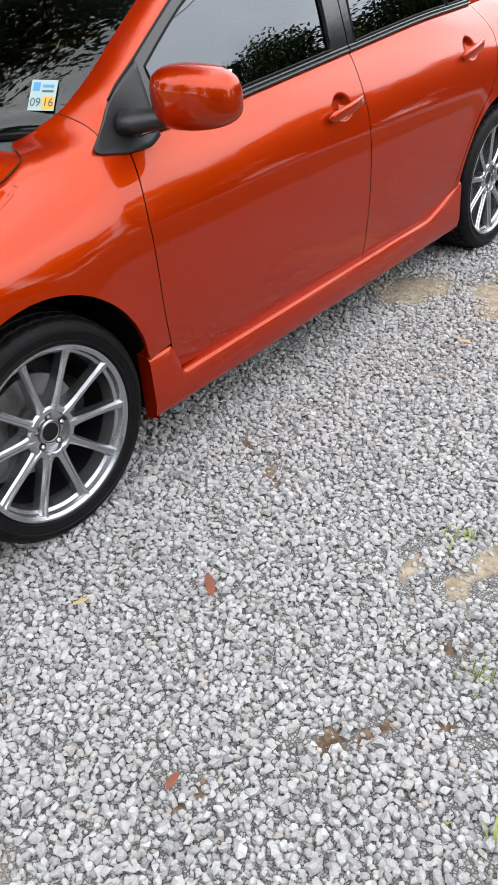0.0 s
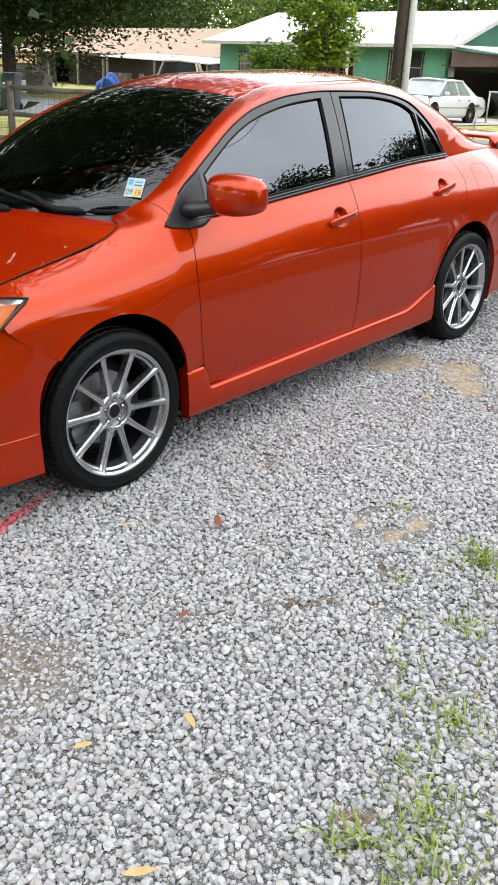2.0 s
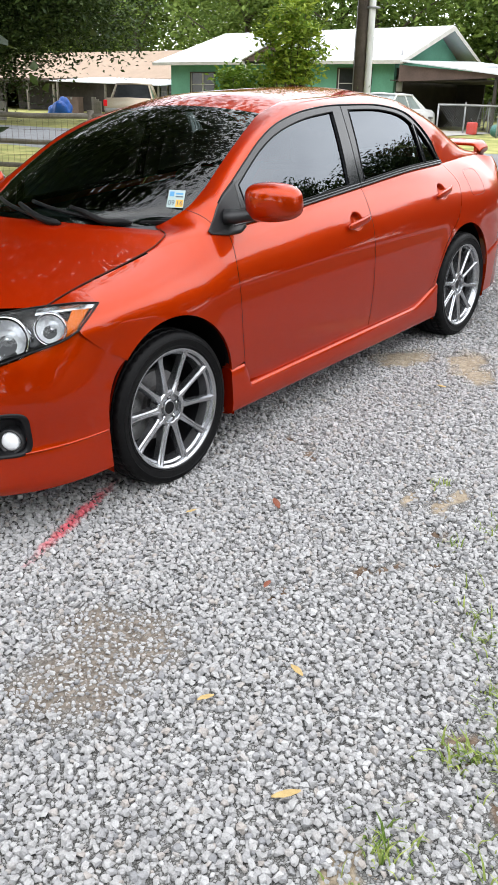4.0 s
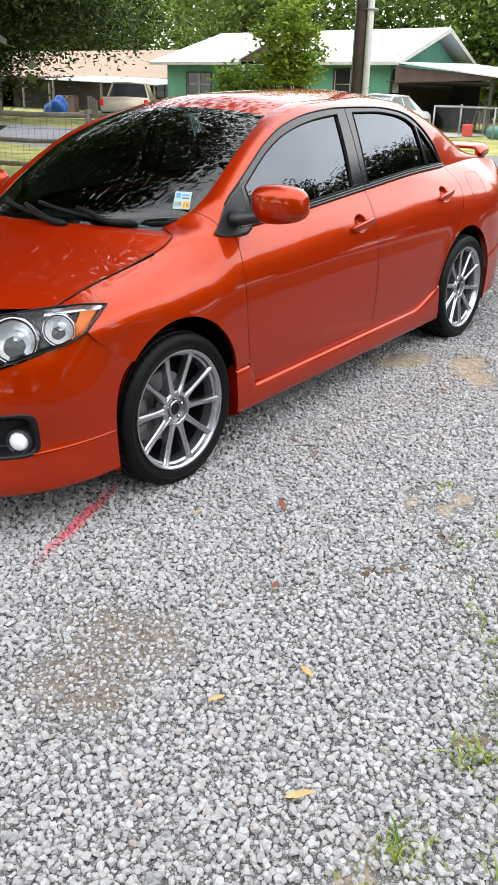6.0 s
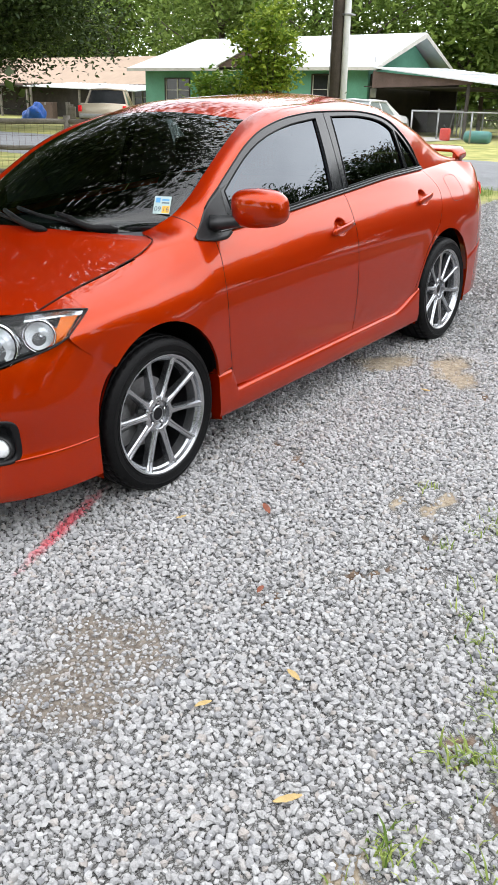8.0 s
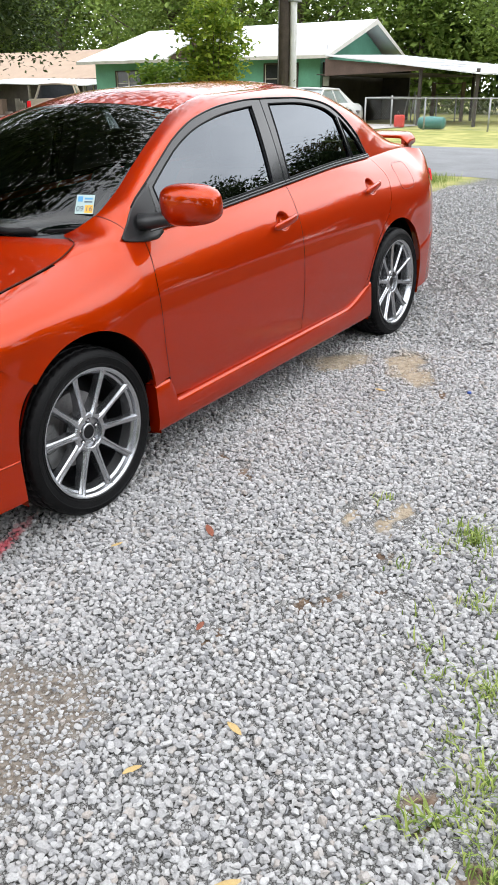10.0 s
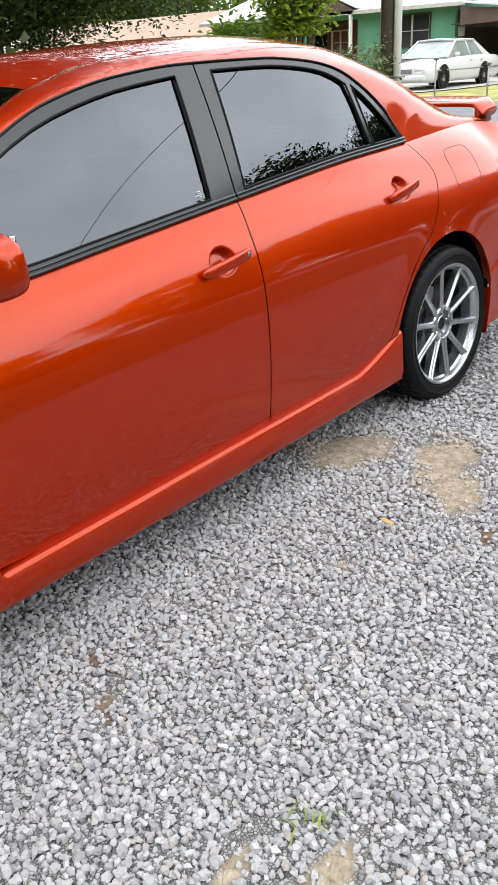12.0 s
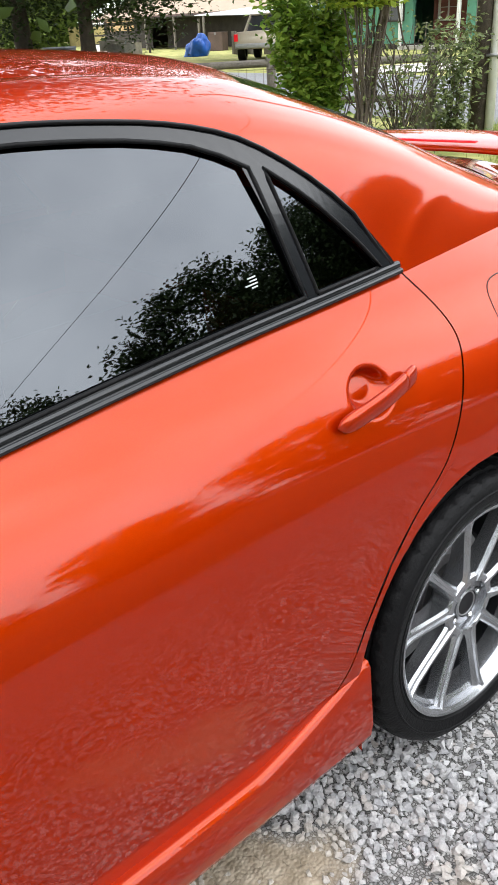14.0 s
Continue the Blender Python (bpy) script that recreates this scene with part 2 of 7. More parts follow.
top_z = spline((-0.48, -0.31, -0.03, 0.105, 0.2, 0.28, 0.36, 0.78, 1.0, 1.53, 2.23, 2.55, 2.9, 3.2, 3.45), (0.812, 0.845, 0.885, 0.908, 0.922, 0.931, 0.937, 0.950, 0.965, 0.995, 1.027, 1.028, 1.035, 1.03, 1.0))
top_y = spline((-0.48, -0.31, -0.03, 0.105, 0.2, 0.28, 0.36, 0.78, 1.0, 1.53, 2.23, 2.55, 2.9, 3.2, 3.45), (0.11, 0.13, 0.155, 0.160, 0.148, 0.124, 0.100, 0.1, 0.102, 0.12, 0.15, 0.18, 0.215, 0.26, 0.34))


def flank(x, z, bowls=True):
    """The depth y of the car's side at x and height z."""
    base, zt, yt = plan(x), top_z(x), top_y(x)
    zw = 0.60 + 0.08 * smooth_step(0.35, -0.1, x)
    if z >= zw:
        h = (z - zw) / max(zt - zw, 0.05)
        y = base + (max(yt, base) - base) * h ** (3.1 - 0.1 * smooth_step(0.62, 0.2, x))
    else:
        y = base + TUCK * (max(0.60 - z, 0) / 0.32) ** 2
    for ax, az, r in ((FRONT_AXLE, 0.335, 0.352), (2.56, 0.345, 0.348)):
        d = max(math.hypot(x - ax, z - az) - r, 0)
        if d < 0.10:
            y -= 0.006 * (1 - d / 0.10) ** 2
    for cx, cz in BOWLS if bowls else ():
        r = math.hypot((x - cx) / 0.055, (z - cz) / 0.042)
        if r < 1:
            y += 0.034 * (1 - smooth_step(0.45, 1.0, r))
    return y


def on_flank(fn):
    def at(u, v):
        x, z = fn(u, v)
        return (x, flank(x, z), z)
    return at


def mirrored(fn):
    def at(u, v):
        x, y, z = fn(u, v)
        return (x, 2 * YC - y, z)
    return at


def arch(cx, cz, r, a0, a1):
    """A stretch of wheel arch from angle a0 to a1, in degrees, 0 at the front, 90 on top."""
    return lambda u: np.array((cx - r * math.cos(radians(a0 + (a1 - a0) * u)), cz + r * math.sin(radians(a0 + (a1 - a0) * u))))


car = thing("saloon_car", "glossy metallic orange saloon car with tinted windows parked on gravel", "car", DRIVE)


def both(name, n, m, fn, material, label="", thick=0.0):
    a = shell(name, n, m, fn, material, car, label, thick)
    shell(name, n, m, mirrored(fn), material, car, label, thick)
    return a


G = 0.0022  # half a panel gap
front_gap = curve3(((0.468, 0.300), (0.443, 0.40), (0.422, 0.555), (0.419, 0.744), (0.455, 0.938)))
mid_gap = curve3(((1.496, 0.275), (1.497, 0.433), (1.503, 0.657), (1.508, 0.882), (1.531, 0.996)))
rear_gap = curve3(((2.13, 0.340), (2.183, 0.40), (2.225, 0.49), (2.288, 0.59), (2.357, 0.66), (2.452, 0.732), (2.528, 0.842), (2.563, 0.926), (2.534, 1.026)))
rear_gap_up = curve3(((2.288, 0.59), (2.357, 0.66), (2.452, 0.732), (2.528, 0.842), (2.563, 0.926), (2.534, 1.026)))
F_ARCH = (FRONT_AXLE, 0.335, 0.352)
R_ARCH = (2.56, 0.345, 0.348)


def along_top(x0, x1):
    return lambda u: np.array((x0 + (x1 - x0) * u, top_z(x0 + (x1 - x0) * u)))


def seg2(a, b):
    return lambda t: np.array(a, float) + (np.array(b, float) - np.array(a, float)) * t


def shifted(curve, dx):
    return lambda t: curve(t) + np.array((dx, 0))


seam = curve3(((-0.248, 0.583), (-0.36, 0.662), (-0.424, 0.734), (-0.37, 0.772), (-0.318, 0.805), (-0.345, 0.838)))
arch_line = curve3([arch(*F_ARCH, 45, 173)(k / 20) for k in range(21)] + [(0.40, 0.386), (0.444, 0.392)])
gap_line = curve3(((0.444, 0.392), (0.430, 0.47), (0.422, 0.555), (0.419, 0.744), (0.455, 0.938)))
both("fender", 60, 40, on_flank(coons(seam, shifted(gap_line, -G), arch_line, along_top(-0.345, 0.455 - G))), PAINT)
front_door_skin = on_flank(coons(shifted(front_gap, G), shifted(mid_gap, -G), lambda u: np.array((0.468 + G + (1.028 - 2 * G) * u, 0.300 - 0.025 * math.sin(math.pi * u / 2) ** 0.5)), along_top(0.455 + G, 1.531 - G)))
shell("front_door", 280, 190, front_door_skin, PAINT, car)
shell("front_door", 40, 30, mirrored(front_door_skin), PAINT, car)
rear_door_skin = on_flank(coons(shifted(mid_gap, G), shifted(rear_gap, -G), curve3(((1.496 + G, 0.275), (1.9, 0.286), (2.05, 0.303), (2.13 - G, 0.340))), along_top(1.531 + G, 2.534 - G)))
shell("rear_door", 280, 190, rear_door_skin, PAINT, car)
shell("rear_door", 40, 30, mirrored(rear_door_skin), PAINT, car)

# inner skin behind the gaps, so that they read black
both("inner_skin", 30, 12, lambda u, v: (0.36 + 2.0 * u, flank(0.36 + 2.0 * u, 0.33 + (top_z(0.36 + 2.0 * u) - 0.36) * v, False) + 0.048, 0.33 + (top_z(0.36 + 2.0 * u) - 0.36) * v), GLOSS_BLACK)

both("inner_skin", 8, 8, lambda u, v: (2.34 + 0.26 * u, flank(2.34 + 0.26 * u, 0.74 + 0.27 * v, False) + 0.048, 0.74 + 0.27 * v), GLOSS_BLACK)
# the sliver of body between the rear door and the wheel arch
sliver_l, sliver_r = curve3(((2.13 + G, 0.340), (2.183 + G, 0.40), (2.225 + G, 0.49), (2.288 + G, 0.59))), arch(*R_ARCH, 1, 45)
both("arch_sliver", 4, 20, on_flank(lambda u, v: sliver_l(v) * (1 - u) + sliver_r(v) * u), PAINT)


def skirt(u, v):
    """The side skirt: a swept section with a bright upper ledge, raised at both ends."""
    x = 0.348 + 1.892 * u
    ledge = 0.287 + 0.02 * u + 0.098 * smooth_step(0.472, 0.450, x) + 0.085 * min(1, max(0, (x - 1.95) / 0.27)) ** 1.35
    prof = ((0.075, 0.172), (0.030, 0.176), (0.012, 0.192), (0.004, 0.232), (0.006, ledge - 0.014), (0.013, ledge - 0.003), (0.036, ledge), (0.060, ledge + 0.032 * smooth_step(0.362, 0.40, x) * smooth_step(2.23, 2.19, x)))
    k = v * (len(prof) - 1)
    i = min(int(k), len(prof) - 2)
    y, z = (prof[i][j] + (prof[i + 1][j] - prof[i][j]) * (k - i) for j in (0, 1))
    return (x, y + 0.004, z)


both("side_skirt", 120, 21, skirt, PAINT)


def around_front(theta, z, inset=0.0):
    s, c = max(math.sin(theta), 0), max(math.cos(theta), 0)
    x, y = -0.2 - 0.73 * s ** (2 / N_FRONT), YC - YC * c ** (2 / N_FRONT)
    d = Vector((0.15 - x, YC - y)).normalized()
    e = inset + nose_inset(z) * smooth_step(-0.30, -0.62, x)
    return (x + d.x * e, y + d.y * e, z)


nose_inset = spline((0.17, 0.19, 0.23, 0.30, 0.335, 0.36, 0.50, 0.62, 0.70, 0.80), (0.05, 0.008, -0.006, 0.0, 0.004, 0.012, 0.0, 0.016, 0.04, 0.10))


def theta_front(x):
    return math.asin(min(1, max(0, (-0.2 - x) / 0.73)) ** (N_FRONT / 2))


fascia_top = spline((-0.93, -0.82, -0.685, -0.59, -0.47, -0.436, -0.36, -0.248), (0.60, 0.62, 0.652, 0.680, 0.724, 0.738, 0.664, 0.588))
fascia_low = spline((-0.93, -0.6, -0.352), (0.185, 0.195, 0.205))


def fascia(u, v):
    z0 = 0.2 + 0.383 * v
    edge = F_ARCH[0] - math.sqrt(max(F_ARCH[2] ** 2 - (z0 - F_ARCH[1]) ** 2, 0)) if z0 > F_ARCH[1] else -0.349
    th0 = theta_front(edge)
    th = th0 + (math.pi / 2 - th0) * u
    x = -0.2 - 0.73 * math.sin(th) ** (2 / N_FRONT)
    return around_front(th, fascia_low(x) + (fascia_top(x) - fascia_low(x)) * v)


FOG = (-0.630, -0.800, 0.332, 0.492)  # fog lamp opening: rear and front x on the plan, low and high z
for bumper in (both("front_bumper", 110, 70, fascia, PAINT), bpy.data.objects["front_bumper.001"]):
    bm = bmesh.new()
    bm.from_mesh(bumper.data)
    cut = []
    for f in bm.faces:
        c = f.calc_center_median()
        q = (c.z - FOG[2]) / (FOG[3] - FOG[2])
        r = (FOG[0] - c.x) / (FOG[0] - FOG[1])
        if (2 * q - 1) ** 4 + (2 * r - 1) ** 4 < 0.80:
            cut.append(f)
    bmesh.ops.delete(bm, geom=cut, context="FACES")
    bm.to_mesh(bumper.data)
    bm.free()


def around_rear(theta, z, inset=0.0):
    s, c = max(math.sin(theta), 0), max(math.cos(theta), 0)
    x, y = 2.7 + 0.92 * s ** (2 / N_REAR), YC - YC * c ** (2 / N_REAR)
    d = Vector((2.4 - x, YC - y)).normalized()
    return (x + d.x * inset, y + d.y * inset, z)


def theta_rear(x):
    return math.asin(min(1, max(0, (x - 2.7) / 0.92)) ** (N_REAR / 2))


tail_inset = spline((0.17, 0.2, 0.3, 0.45, 0.48, 0.6, 0.72, 0.85, 0.95, 1.0, 1.05), (0.03, 0.008, 0.0, 0.0, 0.0, 0.0, 0.004, 0.012, 0.03, 0.06, 0.10))
S_TURN, S_END = 3.33, 4.33  # s is x along the flank, then runs round the corner to the car's middle


def tail_body(s, z, tuck=1.0):
    """The car's skin from the rear arch round to the middle of the tail."""
    if s <= S_TURN:
        th = theta_rear(s)
    else:
        t0 = theta_rear(S_TURN)
        th = t0 + (math.pi / 2 - t0) * (s - S_TURN) / (S_END - S_TURN)
    x, y, _ = around_rear(th, z)
    w = smooth_step(3.10, 3.50, x)
    fx = min(s, 3.45)
    side = flank(fx, z, False) - plan(fx)
    if z < 0.6:
        side -= (1 - tuck) * TUCK * ((0.6 - z) / 0.32) ** 2
    d = Vector((2.4 - x, YC - y)).normalized()
    way = Vector((d.x * w, 1 - w + d.y * w)).normalized()
    e = side * (1 - w) + tail_inset(z) * w
    return (x if s > 2.7 else s, y + way.y * e if s > 2.7 else flank(s, z, False) - (side - e), z) if w == 0 else (x + way.x * e, y + way.y * e, z)


crease_z = spline((2.88, 3.0, 3.2, 3.4, 3.8, 4.33), (0.462, 0.482, 0.525, 0.57, 0.60, 0.60))
quarter_low = curve3([(2.288 + G, 0.59)] + [arch(*R_ARCH, 45, 162)(k / 20) for k in range(21)] + [(x, crease_z(x) - 0.008) for x in (2.95, 3.05, 3.2, 3.35, 3.5, 3.7)])
quarter_top = curve3([(x, top_z(x)) for x in (2.534 + G, 2.7, 2.9, 3.1, 3.2)] + [(3.33, 1.018), (3.5, 1.005), (3.7, 0.985)])
quarter_skin = coons(shifted(rear_gap_up, G), seg2((3.7, crease_z(3.7)), (3.7, 0.985)), quarter_low, quarter_top)
both("quarter_panel", 70, 40, lambda u, v: tail_body(*(float(c) for c in quarter_skin(u, v))), PAINT)
both("rear_panel", 20, 20, lambda u, v: tail_body(3.698 + 0.632 * u, crease_z(3.698 + 0.632 * u) + (0.985 - crease_z(3.698 + 0.632 * u)) * v), PAINT)


def rear_bumper(u, v):
    z = 0.205 + (0.464 - 0.205) * v
    x0 = R_ARCH[0] + math.sqrt(R_ARCH[2] ** 2 - (z - R_ARCH[1]) ** 2) if z > R_ARCH[1] else R_ARCH[0] + R_ARCH[2]
    s = x0 + (S_END - x0) * u ** 1.3
    z = z + (crease_z(s) - 0.464) * v
    x, y, z = tail_body(s, z, 0.35 + 0.65 * smooth_step(0.86, 1.0, v))
    return (x, y - 0.005 * smooth_step(0.0, 0.9, v) * (1 - smooth_step(0.955, 1.0, v)) * (1 - smooth_step(3.3, 3.6, x)), z)


both("rear_bumper", 60, 24, rear_bumper, PAINT)


def arch_lip(ax, az, r, fore, aft):
    """The rolled edge inside a wheel opening."""
    def at(u, v):
        a = 240 * u - 30
        if a < 0:
            x, z = ax - r, az + (az - 0.180) * a / 30
        elif a > 180:
            x, z = ax + r, az - (az - 0.180) * (a - 180) / 30
        else:
            x, z = ax - r * math.cos(radians(a)), az + r * math.sin(radians(a))
        y = flank(x, z, False)
        if a < 55:
            y += (fore(x, z) - y) * smooth_step(55, 45, a)
        elif a > 130:
            y += (aft(x, z) - y) * smooth_step(130, 163, a)
        return (x + (ax - x) * 0.006 * (v > 0.3), y + 0.002 + (0.010 + 0.045 * smooth_step(0.388, 0.380, z)) * v, z - 0.002)
    return at


both("arch_lip", 300, 3, arch_lip(*F_ARCH, lambda x, z: plan(x) + 0.002, lambda x, z: flank(x, z, False) + (0.012 - flank(x, z, False)) * smooth_step(0.389, 0.381, z)), PAINT)
both("arch_lip", 300, 3, arch_lip(*R_ARCH, lambda x, z: flank(x, z, False) + (0.012 - flank(x, z, False)) * smooth_step(0.389, 0.381, z), lambda x, z: tail_body(x, z, 0.35)[1] - 0.006), PAINT)

# greenhouse: outer line of the black window frames and inner line of the painted pillars
belt_y = lambda x: top_y(x)


def side_glass_y(x, z):
    return belt_y(max(x, 0.36)) + 0.37 * (z - top_z(max(x, 0.36))) + 0.02 * math.sin(math.pi * min(1, max(0, (z - top_z(x)) / 0.4))) * -0.4


OUT = ((0.352, 0.942), (0.447, 1.050), (0.560, 1.115), (0.684, 1.186), (0.846, 1.272), (1.0, 1.327), (1.25, 1.369), (1.48, 1.381), (1.83, 1.374), (2.05, 1.352), (2.20, 1.317), (2.33, 1.245), (2.44, 1.150), (2.534, 1.030))
out2 = curve3(OUT)
outer = curve3([(x, flank(x, top_z(x)), top_z(x)) for x in (0.06, 0.105, 0.15, 0.20, 0.235, 0.27, 0.30, 0.33, 0.352)] + [(x, side_glass_y(x, z) - 0.006, z) for x, z in OUT[1:-1]] + [(x, flank(x, top_z(x)), top_z(x)) for x in (2.536, 2.60, 2.70, 2.9, 3.1, 3.2)] + [(3.34, 0.30, 1.018)])
inner = curve3(((0.06, 0.172, 0.904), (0.105, 0.176, 0.913), (0.15, 0.184, 0.930), (0.19, 0.197, 0.948), (0.222, 0.252, 0.959), (0.27, 0.315, 0.965), (0.33, 0.262, 1.0), (0.39, 0.236, 1.035), (0.47, 0.233, 1.085), (0.60, 0.25, 1.168), (0.736, 0.275, 1.246), (0.90, 0.32, 1.318), (1.03, 0.36, 1.362), (1.3, 0.385, 1.413), (1.9, 0.395, 1.424), (2.27, 0.385, 1.392), (2.46, 0.372, 1.337), (2.70, 0.362, 1.243), (2.88, 0.356, 1.163), (3.02, 0.36, 1.105), (3.12, 0.365, 1.068), (3.24, 0.38, 1.036), (3.34, 0.39, 1.022)))


def by_x(c):
    """Finds the curve's parameter for a given x (x grows along it)."""
    def at(x):
        lo, hi = 0.0, 1.0
        for _ in range(40):
            mid = (lo + hi) / 2
            lo, hi = (mid, hi) if c(mid)[0] < x else (lo, mid)
        return (lo + hi) / 2
    return at


in_at = by_x(inner)
across = spline((0.06, 0.20, 0.352, 0.447, 1.0, 1.9, 2.2, 2.44, 2.534, 2.7, 3.0, 3.34), (0.06, 0.20, 0.335, 0.425, 1.0, 1.95, 2.40, 2.74, 2.86, 3.0, 3.14, 3.335))
inner_u = {}


def pillar(u, v):
    a = outer(u)
    if u not in inner_u:
        inner_u[u] = inner(in_at(across(float(a[0]))))
    b = inner_u[u]
    plain = a + (b - a) * v + np.array((0.0, -0.5, 0.86)) * 4 * v * (1 - v) * 0.012
    # where the rail grows out of the wing or the quarter, it leaves along their skin
    x = float(a[0])
    w = smooth_step(0.46, 0.37, x) + smooth_step(2.10, 2.50, x)
    span = float(np.linalg.norm(b - a))
    ta = (np.array((0.0, 0.30, 0.95)) if x > 1.5 else np.array((0.0, 0.66, 0.75))) * span
    tb = np.array((0.0, 1.0, 0.12)) * span
    soft = (1 + 2 * v) * (1 - v) ** 2 * a + v * (1 - v) ** 2 * ta + v * v * (3 - 2 * v) * b + v * v * (v - 1) * tb
    return tuple(plain + (soft - plain) * w)


both("roof_rail", 200, 14, pillar, PAINT)
U1, U2, U3 = in_at(1.03), in_at(2.36), in_at(3.10)


def between(ua, ub, crown, bow):
    """A panel across the car between the inner pillar lines; crown lifts its middle, bow pushes it along x."""
    def at(u, v):
        p = inner(ua + (ub - ua) * u)
        k = 2 * v - 1
        c = 1 - abs(k) ** 2.2
        return (p[0] + bow(u) * c, p[1] + (2 * YC - 2 * p[1]) * v, p[2] + crown(u) * c)
    return at


roof_crown = lambda u: 0.045 + 0.006 * math.sin(math.pi * u)
shell("roof", 40, 30, between(U1, U2, roof_crown, lambda u: -0.10 * (1 - u) ** 2 + 0.10 * u ** 2), PAINT, car)
shell("windscreen", 30, 30, between(in_at(0.275), U1, lambda u: 0.012 + 0.033 * u, lambda u: -0.33 + 0.23 * u), SCREEN, car, "raked windscreen reflecting trees")
shell("rear_window", 20, 24, between(U2, U3, lambda u: 0.045 - 0.02 * u, lambda u: 0.10 + 0.05 * u), WINDOW, car, "dark tinted rear window")
shell("boot_lid", 24, 24, between(U3, in_at(3.335), lambda u: 0.030, lambda u: 0.15 + 0.03 * u), PAINT, car)


def boot_edge(u, v):
    p = inner(in_at(3.335))
    k = 2 * u - 1
    c = 1 - abs(k) ** 2.2
    a = np.array((p[0] + 0.18 * c, p[1] + (2 * YC - 2 * p[1]) * u, p[2] + 0.022 * c))
    b = np.array((3.40 + 0.20 * c, p[1] - 0.05 + (2 * YC - 2 * p[1] + 0.10) * u, 0.97))
    return tuple(a + (b - a) * v)


shell("boot_face", 24, 6, boot_edge, PAINT, car)

# bonnet between the two shut lines
bon = curve3(((-0.478, 0.118, 0.812), (-0.31, 0.137, 0.846), (-0.03, 0.167, 0.886), (0.105, 0.177, 0.913), (0.19, 0.19, 0.946), (0.222, 0.25, 0.958)))


def bonnet(u, v):
    p = bon(u)
    k = 2 * v - 1
    c = 1 - abs(k) ** 2.3
    crown = 0.052 - 0.012 * u
    return (p[0] - (0.36 - 0.13 * u) * c, p[1] + (2 * YC - 2 * p[1]) * v, p[2] + crown * c - 0.035 * (1 - u) ** 3 * c)


shell("bonnet", 40, 40, bonnet, PAINT, car)


def cowl(u, v):
    a, b = bonnet(1.0, u), between(in_at(0.275), U1, lambda q: 0.012, lambda q: -0.33)(0.0, u)
    a = np.array(a) + np.array((0.0, 0, -0.012))
    return tuple(a + (np.array(b) + np.array((0.02, 0, 0.0)) - a) * v)


shell("cowl", 30, 4, cowl, SCUTTLE, car, "grey plastic scuttle below the windscreen")


def upper_nose(u, v):
    """Nose panel and grille opening between the bonnet's front edge and the bumper."""
    top = np.array(bonnet(0.0, u)) + np.array((-0.006, 0, -0.012))
    th = theta_front(-0.30) + (math.pi / 2 - theta_front(-0.30)) * (1 - abs(2 * u - 1))
    x = -0.2 - 0.73 * math.sin(th) ** (2 / N_FRONT)
    low = np.array(around_front(th, fascia_top(x) - 0.01))
    if u > 0.5:
        low[1] = 2 * YC - low[1]
    return tuple(top + (low - top) * v + np.array((0.075, 0.0, -0.012)))


shell("nose_panel", 40, 8, upper_nose, GLOSS_BLACK, car, "black nose panel behind the lamps")


def lamp_strip(u, v):
    """The painted strip between the lamp's upper edge and the bonnet."""
    x = -0.312 - 0.17 * u
    f = by_x(lambda t: -lamp_top(t))(-x)
    a = lamp_top(f)
    g = bon(by_x(bon)(x)) + np.array((0, -0.006, 0))
    return tuple(a + (g - a) * v)


lamp_top = curve3(((-0.312, 0.036, 0.803), (-0.40, 0.075, 0.814), (-0.48, 0.118, 0.815), (-0.62, 0.215, 0.803), (-0.74, 0.35, 0.778), (-0.80, 0.45, 0.755)))
both("lamp_surround", 14, 4, lamp_strip, PAINT)


# windows and black frames of the doors
def ring(name, sides, material, parent, label="", lift=-0.004, n=14, thick=0.014):
    """A frame between an outer and an inner outline, given side by side in x and z, laid on the side glass."""
    bm = bmesh.new()
    loop = []
    for o, i in sides:
        for k in range(n):
            loop.append((o(k / n), i(k / n)))
    pairs = [(bm.verts.new((o[0], side_glass_y(*o) + lift, o[1])), bm.verts.new((i[0], side_glass_y(*i) + lift, i[1])), bm.verts.new((i[0], side_glass_y(*i) + lift + thick, i[1]))) for o, i in loop]
    for a, b in zip(pairs, pairs[1:] + pairs[:1]):
        bm.faces.new((a[0], b[0], b[1], a[1]))
        bm.faces.new((a[1], b[1], b[2], a[2]))
    return bm


def flip(bm):
    for v in bm.verts:
        v.co.y = 2 * YC - v.co.y
    bmesh.ops.reverse_faces(bm, faces=bm.faces)
    return bm


def seg(a, b):
    a, b = np.array(a, float), np.array(b, float)
    return lambda t: a + (b - a) * t


def sub(c, x0, x1):
    f = by_x(c)
    u0, u1 = f(x0), f(x1)
    return lambda t: c(u0 + (u1 - u0) * t)


front_in_top = curve3(((0.60, 1.098), (0.70, 1.160), (0.846, 1.238), (1.0, 1.292), (1.25, 1.337), (1.455, 1.352)))
rear_in_top = curve3(((1.606, 1.356), (1.83, 1.351), (2.0, 1.335), (2.146, 1.304), (2.232, 1.262)))
FRONT_SIDES = (
    (seg((0.356, 0.945), (0.447, 1.050)), seg((0.618, 0.978), (0.60, 1.098))),
    (sub(out2, 0.447, 1.541), front_in_top),
    (seg((1.541, 1.380), (1.528, 0.998)), seg((1.455, 1.352), (1.425, 1.018))),
    (lambda t: np.array((1.528 - 1.172 * t, top_z(1.528 - 1.172 * t) + 0.004)), lambda t: np.array((1.425 - 0.807 * t, top_z(1.425 - 0.807 * t) + 0.028))))
